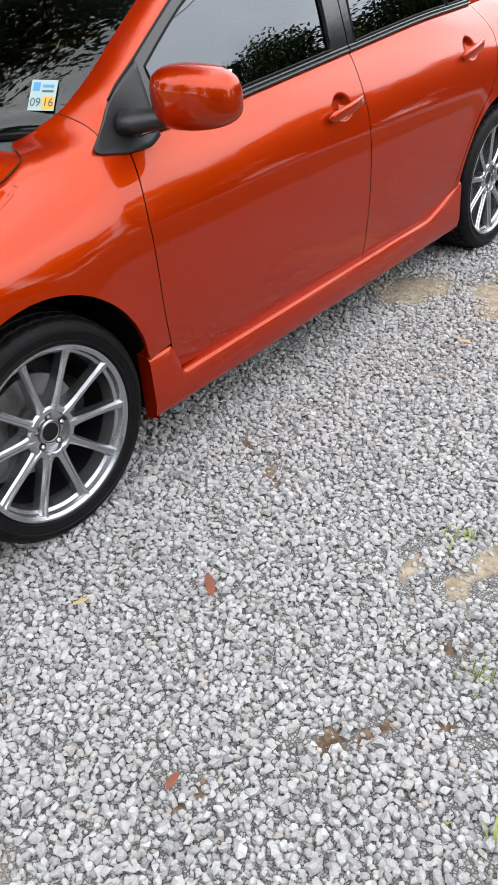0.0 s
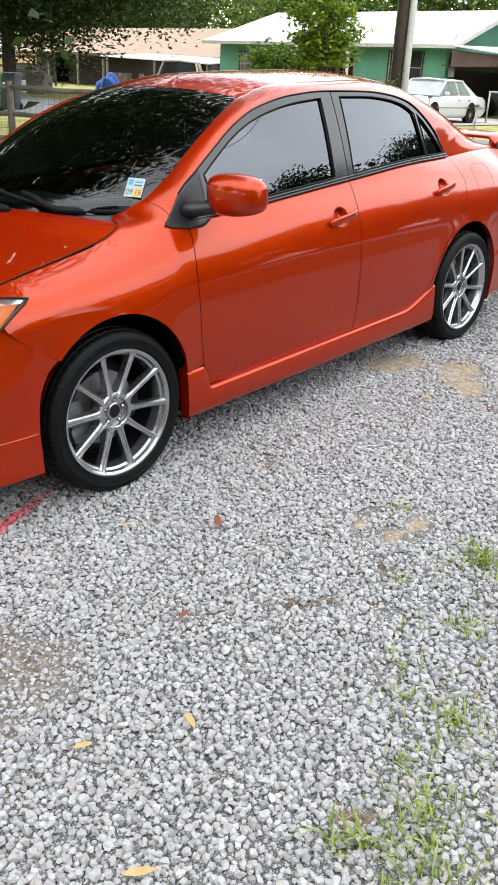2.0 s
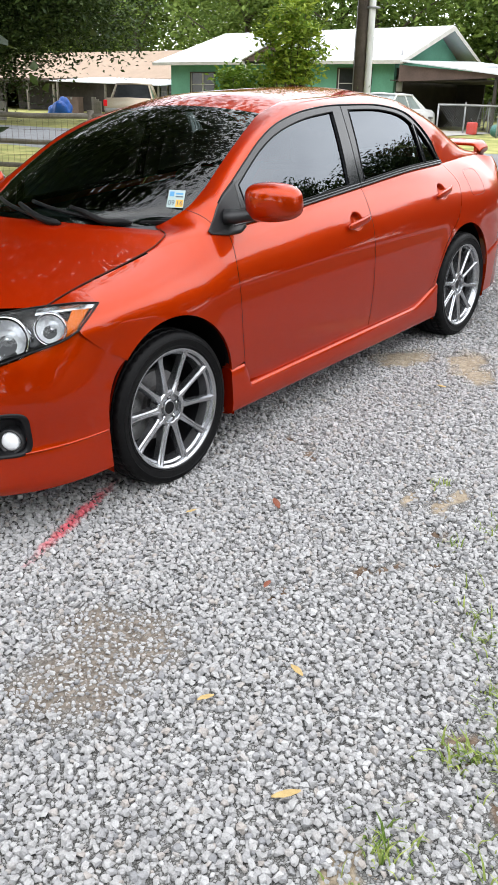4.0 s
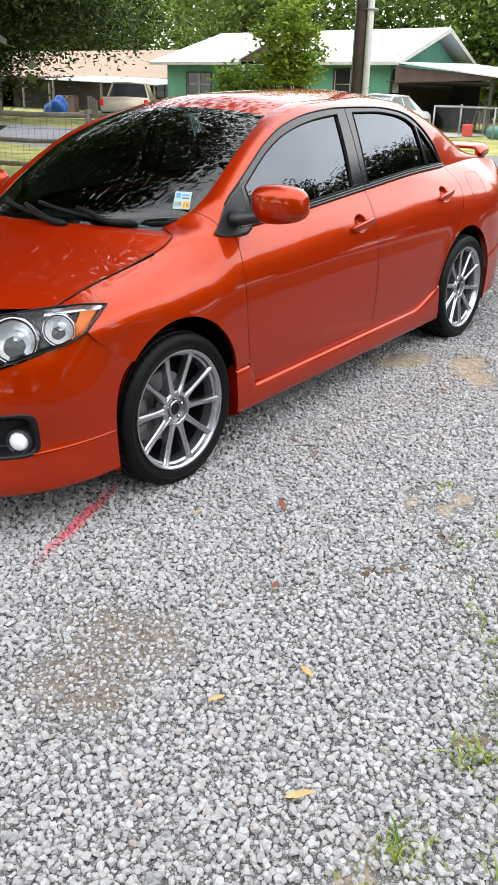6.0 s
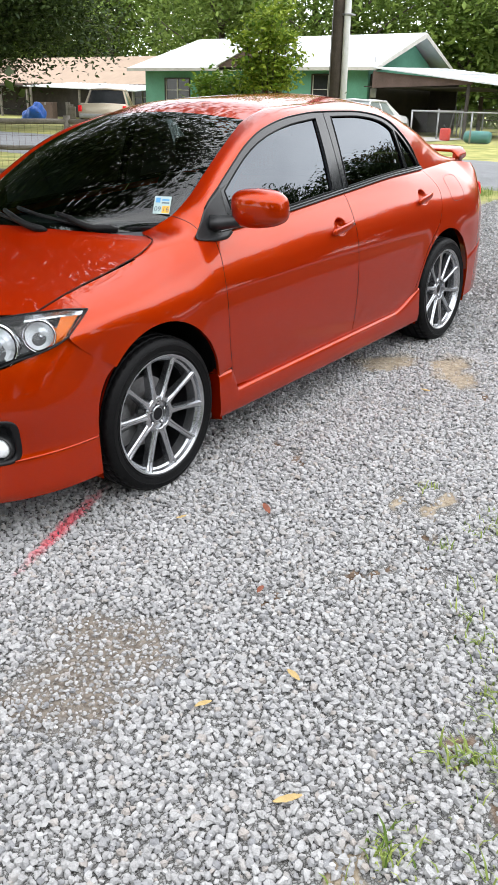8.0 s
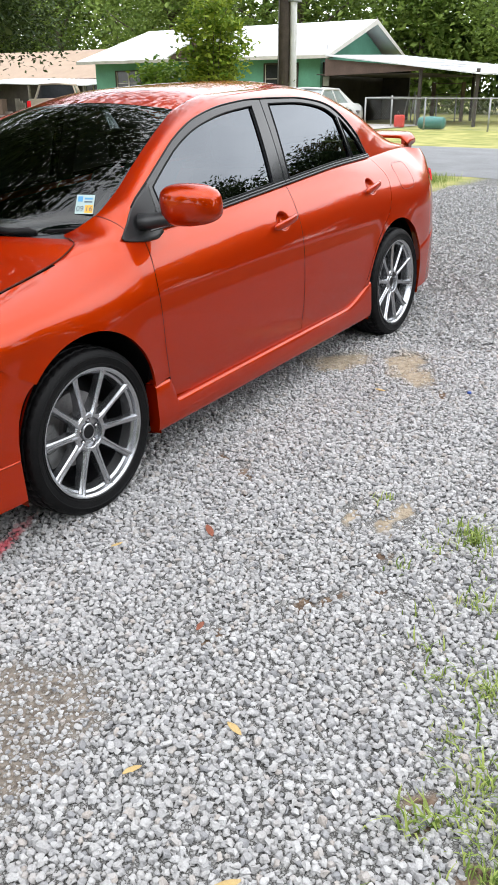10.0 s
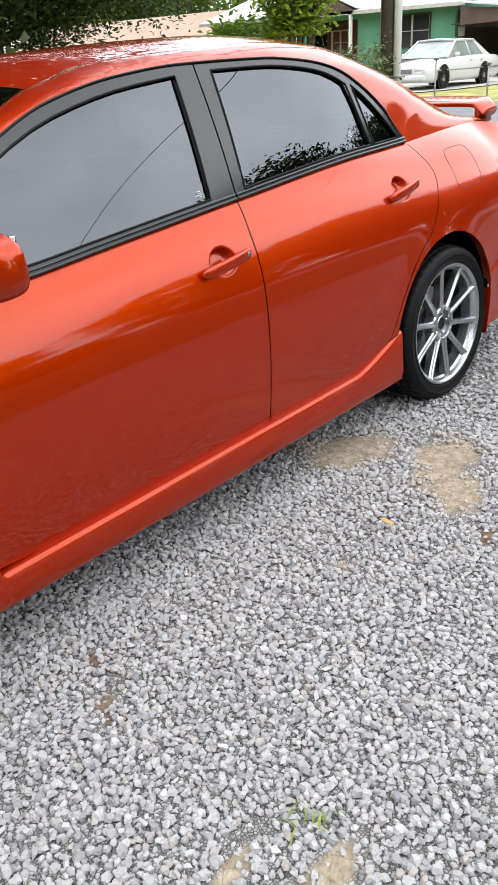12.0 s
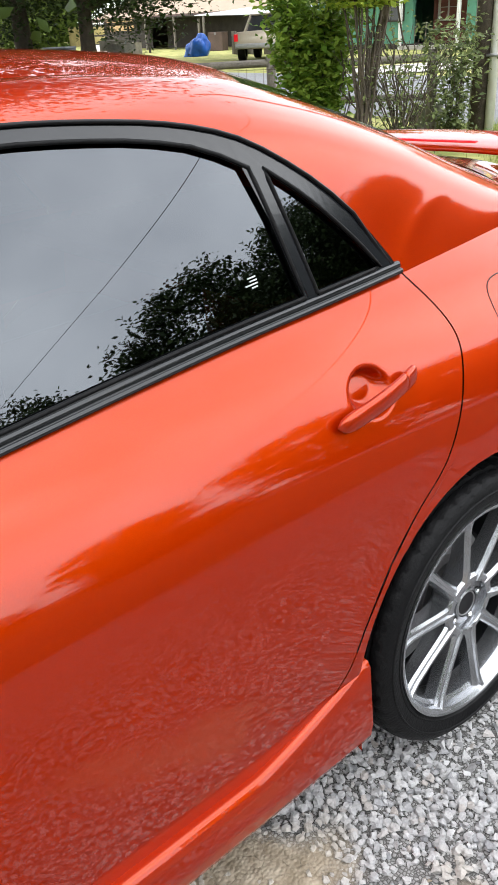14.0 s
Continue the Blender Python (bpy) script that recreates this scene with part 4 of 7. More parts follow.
    # door handles with their bowls
    for x0, x1, z0, z1 in ((1.262, 1.470, 0.842, 0.864), (2.205, 2.412, 0.882, 0.908)):
        def grip(t0, t1, n=22, x0=x0, x1=x1, z0=z0, z1=z1):
            hb = bmesh.new()
            rows = []
            for k in range(n + 1):
                t = t0 + (t1 - t0) * k / n
                e0 = k / n if t0 == 0 else 1.0
                e1 = 1 - k / n if t1 == 1 else 1.0
                q = min(1, (min(e0 * n / 4, 1) * (2 - min(e0 * n / 4, 1))) ** 0.5, (min(e1 * n / 4, 1) * (2 - min(e1 * n / 4, 1))) ** 0.5)
                x, z = x0 + (x1 - x0) * t, z0 + (z1 - z0) * t
                out = 0.013 + 0.013 * math.sin(math.pi * min(1, max(0, t))) ** 0.5
                row = []
                for j in range(14):
                    a = j * math.tau / 14
                    c, d = (math.copysign(abs(e) ** 0.75, e) for e in (math.cos(a), math.sin(a)))
                    row.append(hb.verts.new(fm(lambda u, v: (x, flank(x, z, False) - out + 0.009 * max(q, 0.05) * c, z + 0.0165 * max(q, 0.05) * d))(0, 0)))
                rows.append(row)
            for r0, r1 in zip(rows, rows[1:]):
                for j in range(14):
                    hb.faces.new((r0[j], r0[(j + 1) % 14], r1[(j + 1) % 14], r1[j]))
            hb.faces.new(rows[0])
            hb.faces.new(rows[-1][::-1])
            return hb
        handle = part("door_handle", grip(0.0, 0.80), PAINT, car)
        part("handle_cap", grip(0.806, 1.0, 10), PAINT, handle)
        if x0 < 2 and not s:
            kb = lathe([(0.0005, -0.002), (0.006, -0.002), (0.008, 0.0), (0.008, 0.004)], 16)
            bmesh.ops.transform(kb, matrix=Matrix.Translation((1.448, flank(1.448, 0.862, False) - 0.0290, 0.862)), verts=kb.verts)
            part("keyhole", kb, STEEL, handle)

    # shut line of the fuel flap, and of the pillar seam
    if not s:
        flap = []
        for k in range(49):
            a = k * math.tau / 48
            c, d = math.cos(a), math.sin(a)
            x = 2.788 + 0.098 * math.copysign(abs(c) ** 0.45, c) + 0.012 * -math.copysign(abs(d) ** 0.45, d) * -1
            z = 0.905 + 0.072 * math.copysign(abs(d) ** 0.45, d)
            flap.append((x, flank(x, z) + 0.0005, z))
        part("fuel_flap_gap", tube(bmesh.new(), flap, 0.0015, 6), GLOSS_BLACK, car)
    pseam = [fm(lambda u, v: tuple(np.array(pillar(by_x(outer)(0.385), u)) + np.array((0, -0.0002, 0.0004))))(k / 10, 0) for k in range(11)]
    part("pillar_seam", tube(bmesh.new(), pseam, 0.0013, 6), GLOSS_BLACK, car)

# shut line beside the bonnet
for s in (False, True):
    pts = [(lambda p: (p[0], p[1] - 0.002 if not s else 2 * YC - p[1] + 0.002, p[2] + 0.0036))(bon(k / 30)) for k in range(31)]
    part("bonnet_gap", tube(bmesh.new(), pts, 0.0018, 6), GLOSS_BLACK, car)


# rear wing: a thin plank that bends down to the boot lid at both tips
def wing(u, v):
    k = 2 * u - 1
    c = 1 - abs(k) ** 2.4
    tip = max(0.0, (abs(k) - 0.88) / 0.12)
    y = 0.318 + 1.124 * u
    a = v * math.tau
    ca, sa = math.cos(a), math.sin(a)
    chord = (0.078 + 0.024 * c) * (1 - 0.12 * tip ** 2)
    px = chord * math.copysign(abs(ca) ** 0.8, ca)
    pz = (0.014 + 0.006 * tip) * math.copysign(abs(sa) ** 0.7, sa)
    return (3.452 + 0.112 * c + px, y, 1.082 + 0.008 * c - 0.040 * tip ** 1.8 + pz + 0.10 * px)


bm = bmesh.new()
rows = [[bm.verts.new(wing(i / 60, j / 24)) for j in range(24)] for i in range(61)]
for r0, r1 in zip(rows, rows[1:]):
    for j in range(24):
        bm.faces.new((r0[j], r0[(j + 1) % 24], r1[(j + 1) % 24], r1[j]))
bm.faces.new(rows[0])
bm.faces.new(rows[-1][::-1])
part("rear_wing", bm, PAINT, car, "body-coloured rear wing on the boot lid")
for y0, y1 in ((0.335, 0.372), (1.388, 1.425)):
    part("wing_foot", boxed(3.40, 3.51, y0, y1, 0.995, 1.07, 0.012), PAINT, car)
part("brake_light", boxed(3.50, 3.515, 0.72, 1.04, 1.085, 1.10, 0.003), RED_LENS, car)

# windscreen furniture
ws = between(in_at(0.275), U1, lambda u: 0.012 + 0.033 * u, lambda u: -0.33 + 0.23 * u)


def on_screen(u, v, lift):
    p, a, b = (np.array(ws(*q)) for q in ((u, v), (u + 0.01, v), (u, v + 0.01)))
    n = np.cross(a - p, b - p)
    n /= np.linalg.norm(n)
    if n[2] < 0:
        n = -n
    return tuple(p + n * lift)


STICK_WHITE = mat("sticker_paper", (0.29, 0.38, 0.375), 0.5, noise_scale=40, noise_amount=0.06)
STICK_BLUE = mat("sticker_blue", (0.05, 0.22, 0.42), 0.5)
STICK_YELLOW = mat("sticker_yellow", (0.60, 0.31, 0.02), 0.5)
STICK_INK = mat("sticker_ink", (0.05, 0.07, 0.09), 0.6)


def sticker_frame(u, v):
    """A flat frame on the glass: right and up as read from outside."""
    p = Vector(on_screen(u, v, 0.004))
    right = -(Vector(on_screen(u, v + 0.02, 0.004)) - p).normalized()
    up = Vector(on_screen(u + 0.05, v, 0.004)) - p
    up = (up - right * up.dot(right)).normalized()
    n = right.cross(up)
    return Matrix(((right.x, up.x, n.x, p.x), (right.y, up.y, n.y, p.y), (right.z, up.z, n.z, p.z), (0, 0, 0, 1)))


STICK = sticker_frame(0.215, 0.044) @ Matrix.Rotation(radians(3), 4, 'Z') @ Matrix.Shear('XZ', 4, (0.34, 0.0)) @ Matrix.Diagonal((0.84, 1.0, 1, 1))


def label_plate(name, x0, x1, y0, y1, lift, material, parent, text=""):
    ob = part(name, boxed(x0, x1, y0, y1, lift - 0.0004, lift), material, parent, text, smooth=False)
    if parent is car:
        ob.matrix_local = STICK
    return ob


sticker = label_plate("inspection_sticker", -0.041, 0.041, -0.044, 0.044, 0.0, STICK_WHITE, car, "white inspection sticker with printed numbers")
label_plate("sticker_square", 0.002, 0.038, -0.040, -0.004, 0.0006, STICK_YELLOW, sticker)
label_plate("sticker_mark", -0.034, -0.012, 0.012, 0.036, 0.0006, STICK_BLUE, sticker)
label_plate("sticker_bar", -0.004, 0.032, 0.022, 0.030, 0.0006, STICK_BLUE, sticker)
label_plate("sticker_bar", -0.004, 0.032, 0.008, 0.014, 0.0006, STICK_INK, sticker)


def lettering(name, text, x, y, size, parent):
    cu = bpy.data.curves.new(name, "FONT")
    cu.body, cu.size, cu.align_x, cu.align_y = text, size, "CENTER", "CENTER"
    cu.extrude = 0.0002
    cu.materials.append(STICK_INK)
    ob = new(name, cu)
    ob.parent = parent
    ob.matrix_local = Matrix.Translation((x, y, 0.0012))
    return ob


lettering("sticker_month", "09", -0.020, -0.022, 0.034, sticker)
lettering("sticker_year", "16", 0.020, -0.022, 0.034, sticker)

# black border baked into the edge of the glass
for nm, u0, u1, v0, v1 in (("screen_border", 0.0, 0.085, 0.0, 1.0), ("screen_border", 0.965, 1.0, 0.0, 1.0), ("screen_border", 0.085, 0.965, 0.0, 0.02), ("screen_border", 0.085, 0.965, 0.98, 1.0)):
    shell(nm, 12, 24, lambda u, v: on_screen(u0 + (u1 - u0) * u, v0 + (v1 - v0) * v, -0.003), GLOSS_BLACK, car)

# wipers: a tapered arm from its pivot in the scuttle, and the blade that it presses on the glass
for pv, ev, eu in ((0.055, 0.30, 0.13), (0.245, 0.52, 0.13)):
    pts = [on_screen(-0.02 + (eu + 0.02) * t ** 1.1, pv + (ev - pv) * t, 0.016 + 0.016 * math.sin(math.pi * t)) for t in (k / 14 for k in range(15))]
    wiper = part("wiper", tube(bmesh.new(), pts, [0.008 if k == 0 else 0.017 - 0.008 * k / 14 for k in range(15)], 8), RUBBER, car, "black wiper resting on the windscreen")
    blade = [on_screen(0.05 + (eu + 0.03 - 0.05) * t, pv + 0.10 + (ev - pv + 0.08) * t, 0.010) for t in (k / 14 for k in range(15))]
    part("wiper_blade", tube(bmesh.new(), blade, 0.0085, 6), RUBBER, wiper)


# ---- ground: one sheet, driveway slope near the car, level further out ----
def smooth(a, b, x):
    t = min(1, max(0, (x - a) / (b - a)))
    return t * t * (3 - 2 * t)


def ground_z(x, y):
    """Height of the ground in the upright world."""
    slope = 0.0388 * x - 0.03726 * y
    far = 0.20 + 0.005 * min(max(x - 10, 0), 40)
    w = smooth(3.5, 9.0, math.hypot(x - 1.0, y))
    return slope * (1 - w) + far * w


def masks(n, l, tc):
    """Patches of the driveway, in its own frame: worn earth, and the lawn edge. Returns a builder of soft blobs."""
    nz = n.new("ShaderNodeTexNoise")
    nz.inputs["Scale"].default_value, nz.inputs["Detail"].default_value = 5.0, 6
    l.new(tc, nz.inputs["Vector"])
    off = n.new("ShaderNodeVectorMath")
    off.operation = "SUBTRACT"
    off.inputs[1].default_value = (0.5, 0.5, 0.5)
    l.new(nz.outputs["Color"], off.inputs[0])
    sc = n.new("ShaderNodeVectorMath")
    sc.operation = "SCALE"
    sc.inputs["Scale"].default_value = 0.3
    l.new(off.outputs["Vector"], sc.inputs[0])
    add = n.new("ShaderNodeVectorMath")
    l.new(tc, add.inputs[0])
    l.new(sc.outputs["Vector"], add.inputs[1])

    def blob(x, y, rx, ry, turn=0.0):
        mp = n.new("ShaderNodeMapping")
        mp.vector_type = "TEXTURE"
        mp.inputs["Location"].default_value = (x, y, 0)
        mp.inputs["Rotation"].default_value = (0, 0, radians(turn))
        mp.inputs["Scale"].default_value = (rx, ry, 1000)
        l.new(add.outputs["Vector"], mp.inputs["Vector"])
        ln = n.new("ShaderNodeVectorMath")
        ln.operation = "LENGTH"
        l.new(mp.outputs["Vector"], ln.inputs[0])
        r = n.new("ShaderNodeMapRange")
        r.inputs["From Min"].default_value, r.inputs["From Max"].default_value = 1.25, 0.75
        l.new(ln.outputs["Value"], r.inputs["Value"])
        return r.outputs["Result"]

    def top(a, b):
        mx = n.new("ShaderNodeMath")
        mx.operation = "MAXIMUM"
        l.new(a, mx.inputs[0])
        l.new(b, mx.inputs[1])
        return mx.outputs["Value"]
    return blob, top, add.outputs["Vector"]


# worn spots in the gravel: x, y, half length, half width, turn
TAN_SPOTS = ((1.93, 0.06, 0.17, 0.12, -35), (2.08, -0.28, 0.14, 0.10, 28), (1.95, -0.36, 0.14, 0.09, 28), (1.83, -0.46, 0.12, 0.10, 28), (0.404, -0.812, 0.075, 0.035, 0), (0.385, -0.97, 0.05, 0.04, 0), (0.50, -0.96, 0.08, 0.05, 0), (1.315, -0.393, 0.04, 0.03, 0), (-1.152, -1.505, 0.05, 0.03, 0))
GREY_SPOTS = ((-0.86, -0.53, 0.14, 0.20, 10), (-1.08, -0.60, 0.16, 0.18, 20))
BROWN_SPOTS = ((-0.164, -0.937, 0.05, 0.03, -25), (-0.085, -1.02, 0.06, 0.025, -25), (-0.412, -0.775, 0.05, 0.03, 0), (-0.244, -1.32, 0.04, 0.03, 0), (0.52, -0.287, 0.07, 0.035, 60), (0.63, -0.11, 0.05, 0.025, 40), (1.676, -0.645, 0.07, 0.04, 20), (0.20, -1.02, 0.04, 0.025, 0), (-0.02, -1.14, 0.035, 0.02, 0), (-0.65, -1.56, 0.05, 0.03, 0), (-0.76, -1.72, 0.06, 0.04, 0))


def ground_material():
    m = bpy.data.materials.new("ground_surface")
    m.use_nodes = True
    n, l = m.node_tree.nodes, m.node_tree.links
    b = n["Principled BSDF"]
    b.inputs["Roughness"].default_value, b.inputs["Specular IOR Level"].default_value = 0.95, 0.2
    tc = n.new("ShaderNodeTexCoord").outputs["Object"]
    blob, top, warped = masks(n, l, tc)

    def noisy(scale, c0, c1):
        nz = n.new("ShaderNodeTexNoise")
        nz.inputs["Scale"].default_value, nz.inputs["Detail"].default_value = scale, 8
        l.new(tc, nz.inputs["Vector"])
        cr = n.new("ShaderNodeValToRGB")
        cr.color_ramp.elements[0].position, cr.color_ramp.elements[1].position = 0.35, 0.65
        cr.color_ramp.elements[0].color, cr.color_ramp.elements[1].color = (*c0, 1), (*c1, 1)
        l.new(nz.outputs["Fac"], cr.inputs["Fac"])
        return cr.outputs["Color"]

    def mixed(f, a, b2):
        mx = n.new("ShaderNodeMixRGB")
        l.new(f, mx.inputs[0])
        l.new(a, mx.inputs[1])
        l.new(b2, mx.inputs[2])
        return mx.outputs["Color"]
    # crushed stone seen from afar: cells of differing grey over dark joints
    vor = n.new("ShaderNodeTexVoronoi")
    vor.inputs["Scale"].default_value = 130
    l.new(tc, vor.inputs["Vector"])
    cell = n.new("ShaderNodeValToRGB")
    cell.color_ramp.elements[0].color, cell.color_ramp.elements[1].color = (0.13, 0.128, 0.125, 1), (0.36, 0.357, 0.35, 1)
    sep = n.new("ShaderNodeSeparateColor")
    l.new(vor.outputs["Color"], sep.inputs["Color"])
    l.new(sep.outputs["Red"], cell.inputs["Fac"])
    rim_v = n.new("ShaderNodeTexVoronoi")
    rim_v.feature = "DISTANCE_TO_EDGE"
    rim_v.inputs["Scale"].default_value = 130
    l.new(tc, rim_v.inputs["Vector"])
    joint = n.new("ShaderNodeMapRange")
    joint.inputs["From Min"].default_value, joint.inputs["From Max"].default_value = 0.0, 0.22
    l.new(rim_v.outputs["Distance"], joint.inputs["Value"])
    stone = mixed(joint.outputs["Result"], noisy(90, (0.03, 0.029, 0.027), (0.08, 0.077, 0.072)), cell.outputs["Color"])
    tan_earth = noisy(30, (0.23, 0.185, 0.13), (0.36, 0.305, 0.23))
    crack_v = n.new("ShaderNodeTexVoronoi")
    crack_v.feature = "DISTANCE_TO_EDGE"
    crack_v.inputs["Scale"].default_value = 16
    l.new(warped, crack_v.inputs["Vector"])
    crack = n.new("ShaderNodeMapRange")
    crack.inputs["From Min"].default_value, crack.inputs["From Max"].default_value = 0.0, 0.05
    l.new(crack_v.outputs["Distance"], crack.inputs["Value"])
    tan_earth = mixed(crack.outputs["Result"], noisy(60, (0.13, 0.105, 0.075), (0.30, 0.25, 0.18)), tan_earth)
    grey_earth = noisy(60, (0.10, 0.083, 0.068), (0.22, 0.19, 0.16))
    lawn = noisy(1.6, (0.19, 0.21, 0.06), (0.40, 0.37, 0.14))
    # low-y lawn: tree shade put into the colour, to darken the doors' reflections
    painted_shade = noisy(2.5, (0.035, 0.035, 0.016), (0.085, 0.085, 0.035))
    col = stone
    f = None
    for s in TAN_SPOTS:
        k = blob(*s)
        f = k if f is None else top(f, k)
    col = mixed(f, col, tan_earth)
    f = None
    for s in GREY_SPOTS:
        k = blob(*s)
        f = k if f is None else top(f, k)
    col = mixed(f, col, grey_earth)
    f = None
    for s in BROWN_SPOTS:
        k = blob(*s)
        f = k if f is None else top(f, k)
    col = mixed(f, col, noisy(45, (0.075, 0.05, 0.034), (0.19, 0.135, 0.095)))
    # lawn wherever the drive is not: y beyond its two edges, or past the road; its low-y side takes the painted shade
    sx = n.new("ShaderNodeSeparateXYZ")
    l.new(warped, sx.inputs["Vector"])

    def step(v, a, b2):
        r = n.new("ShaderNodeMapRange")
        r.inputs["From Min"].default_value, r.inputs["From Max"].default_value = a, b2
        l.new(v, r.inputs["Value"])
        return r.outputs["Result"]
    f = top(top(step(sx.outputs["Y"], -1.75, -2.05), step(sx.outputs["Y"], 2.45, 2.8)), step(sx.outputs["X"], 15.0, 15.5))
    col = mixed(f, col, mixed(step(sx.outputs["Y"], -1.6, -1.8), lawn, painted_shade))
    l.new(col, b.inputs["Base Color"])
    bp = n.new("ShaderNodeBump")
    bp.inputs["Strength"].default_value, bp.inputs["Distance"].default_value = 0.35, 0.012
    l.new(vor.outputs["Distance"], bp.inputs["Height"])
    bp.invert = True
    l.new(bp.outputs["Normal"], b.inputs["Normal"])
    return m


def steps(*runs):
    out = []
    for a, b2, n in runs:
        out += [a + (b2 - a) * i / n for i in range(n)]
    return out + [runs[-1][1]]


gx = steps((-400, -20, 8), (-20, -3, 17), (-3, 6, 36), (6, 30, 24), (30, 100, 10), (100, 900, 8))
gy = steps((-400, -20, 8), (-20, -4, 16), (-4, 4, 32), (4, 40, 36), (40, 120, 8), (120, 900, 8))
ground = raw("ground", [(x, y, ground_z(x, y)) for x in gx for y in gy],
             [(i * len(gy) + j, (i + 1) * len(gy) + j, (i + 1) * len(gy) + j + 1, i * len(gy) + j + 1) for i in range(len(gx) - 1) for j in range(len(gy) - 1)], ground_material(), smooth=True)
tagged(ground, "pale grey crushed-stone driveway with worn earth and lawn around", "ground", kind="structure")

ASPHALT = mat("worn_asphalt", (0.22, 0.225, 0.235), 0.9, noise_scale=1.5, noise_amount=0.22, bump=0.5, bump_scale=120)
ry = steps((-300, -10, 10), (-10, 60, 70), (60, 400, 8))
edge = [0.18 * math.sin(y * 0.7) + 0.1 * math.sin(y * 2.3 + 1) for y in ry]
vs, fs = [], []
for y, e in zip(ry, edge):
    vs += [(11.55 + e, y, ground_z(11.55, y) + 0.006), (11.75 + e, y, ground_z(11.75, y) + 0.035), (15.2, y, ground_z(15.2, y) + 0.09), (18.8 - e * 0.6, y, ground_z(18.8, y) + 0.035), (19.0 - e * 0.6, y, ground_z(19.0, y) + 0.006)]
for i in range(len(ry) - 1):
    for j in range(4):
        fs.append((i * 5 + j, (i + 1) * 5 + j, (i + 1) * 5 + j + 1, i * 5 + j + 1))
tagged(raw("road", vs, fs, ASPHALT, smooth=True), "light grey worn asphalt village road", "road", kind="structure")


# ---- loose stone ----
def bulk(name, verts, faces, material, label, category, m=None):
    """One mesh of very many small pieces, from arrays of points and triangles or quads."""
    me = bpy.data.meshes.new(name)
    nv, nf, k = len(verts), len(faces), faces.shape[1]
    me.vertices.add(nv)
    me.loops.add(nf * k)
    me.polygons.add(nf)
    me.vertices.foreach_set("co", np.asarray(verts, np.float32).ravel())
    me.loops.foreach_set("vertex_index", np.asarray(faces, np.int32).ravel())
    me.polygons.foreach_set("loop_start", np.arange(0, nf * k, k, dtype=np.int32))
    me.polygons.foreach_set("loop_total", np.full(nf, k, np.int32))
    me.update(calc_edges=True)
    me.shade_flat()
    me.materials.append(material)
    ob = tagged(new(name, me), label, category, kind="stuff")
    if m is not None:
        ob.matrix_world = m
    return ob


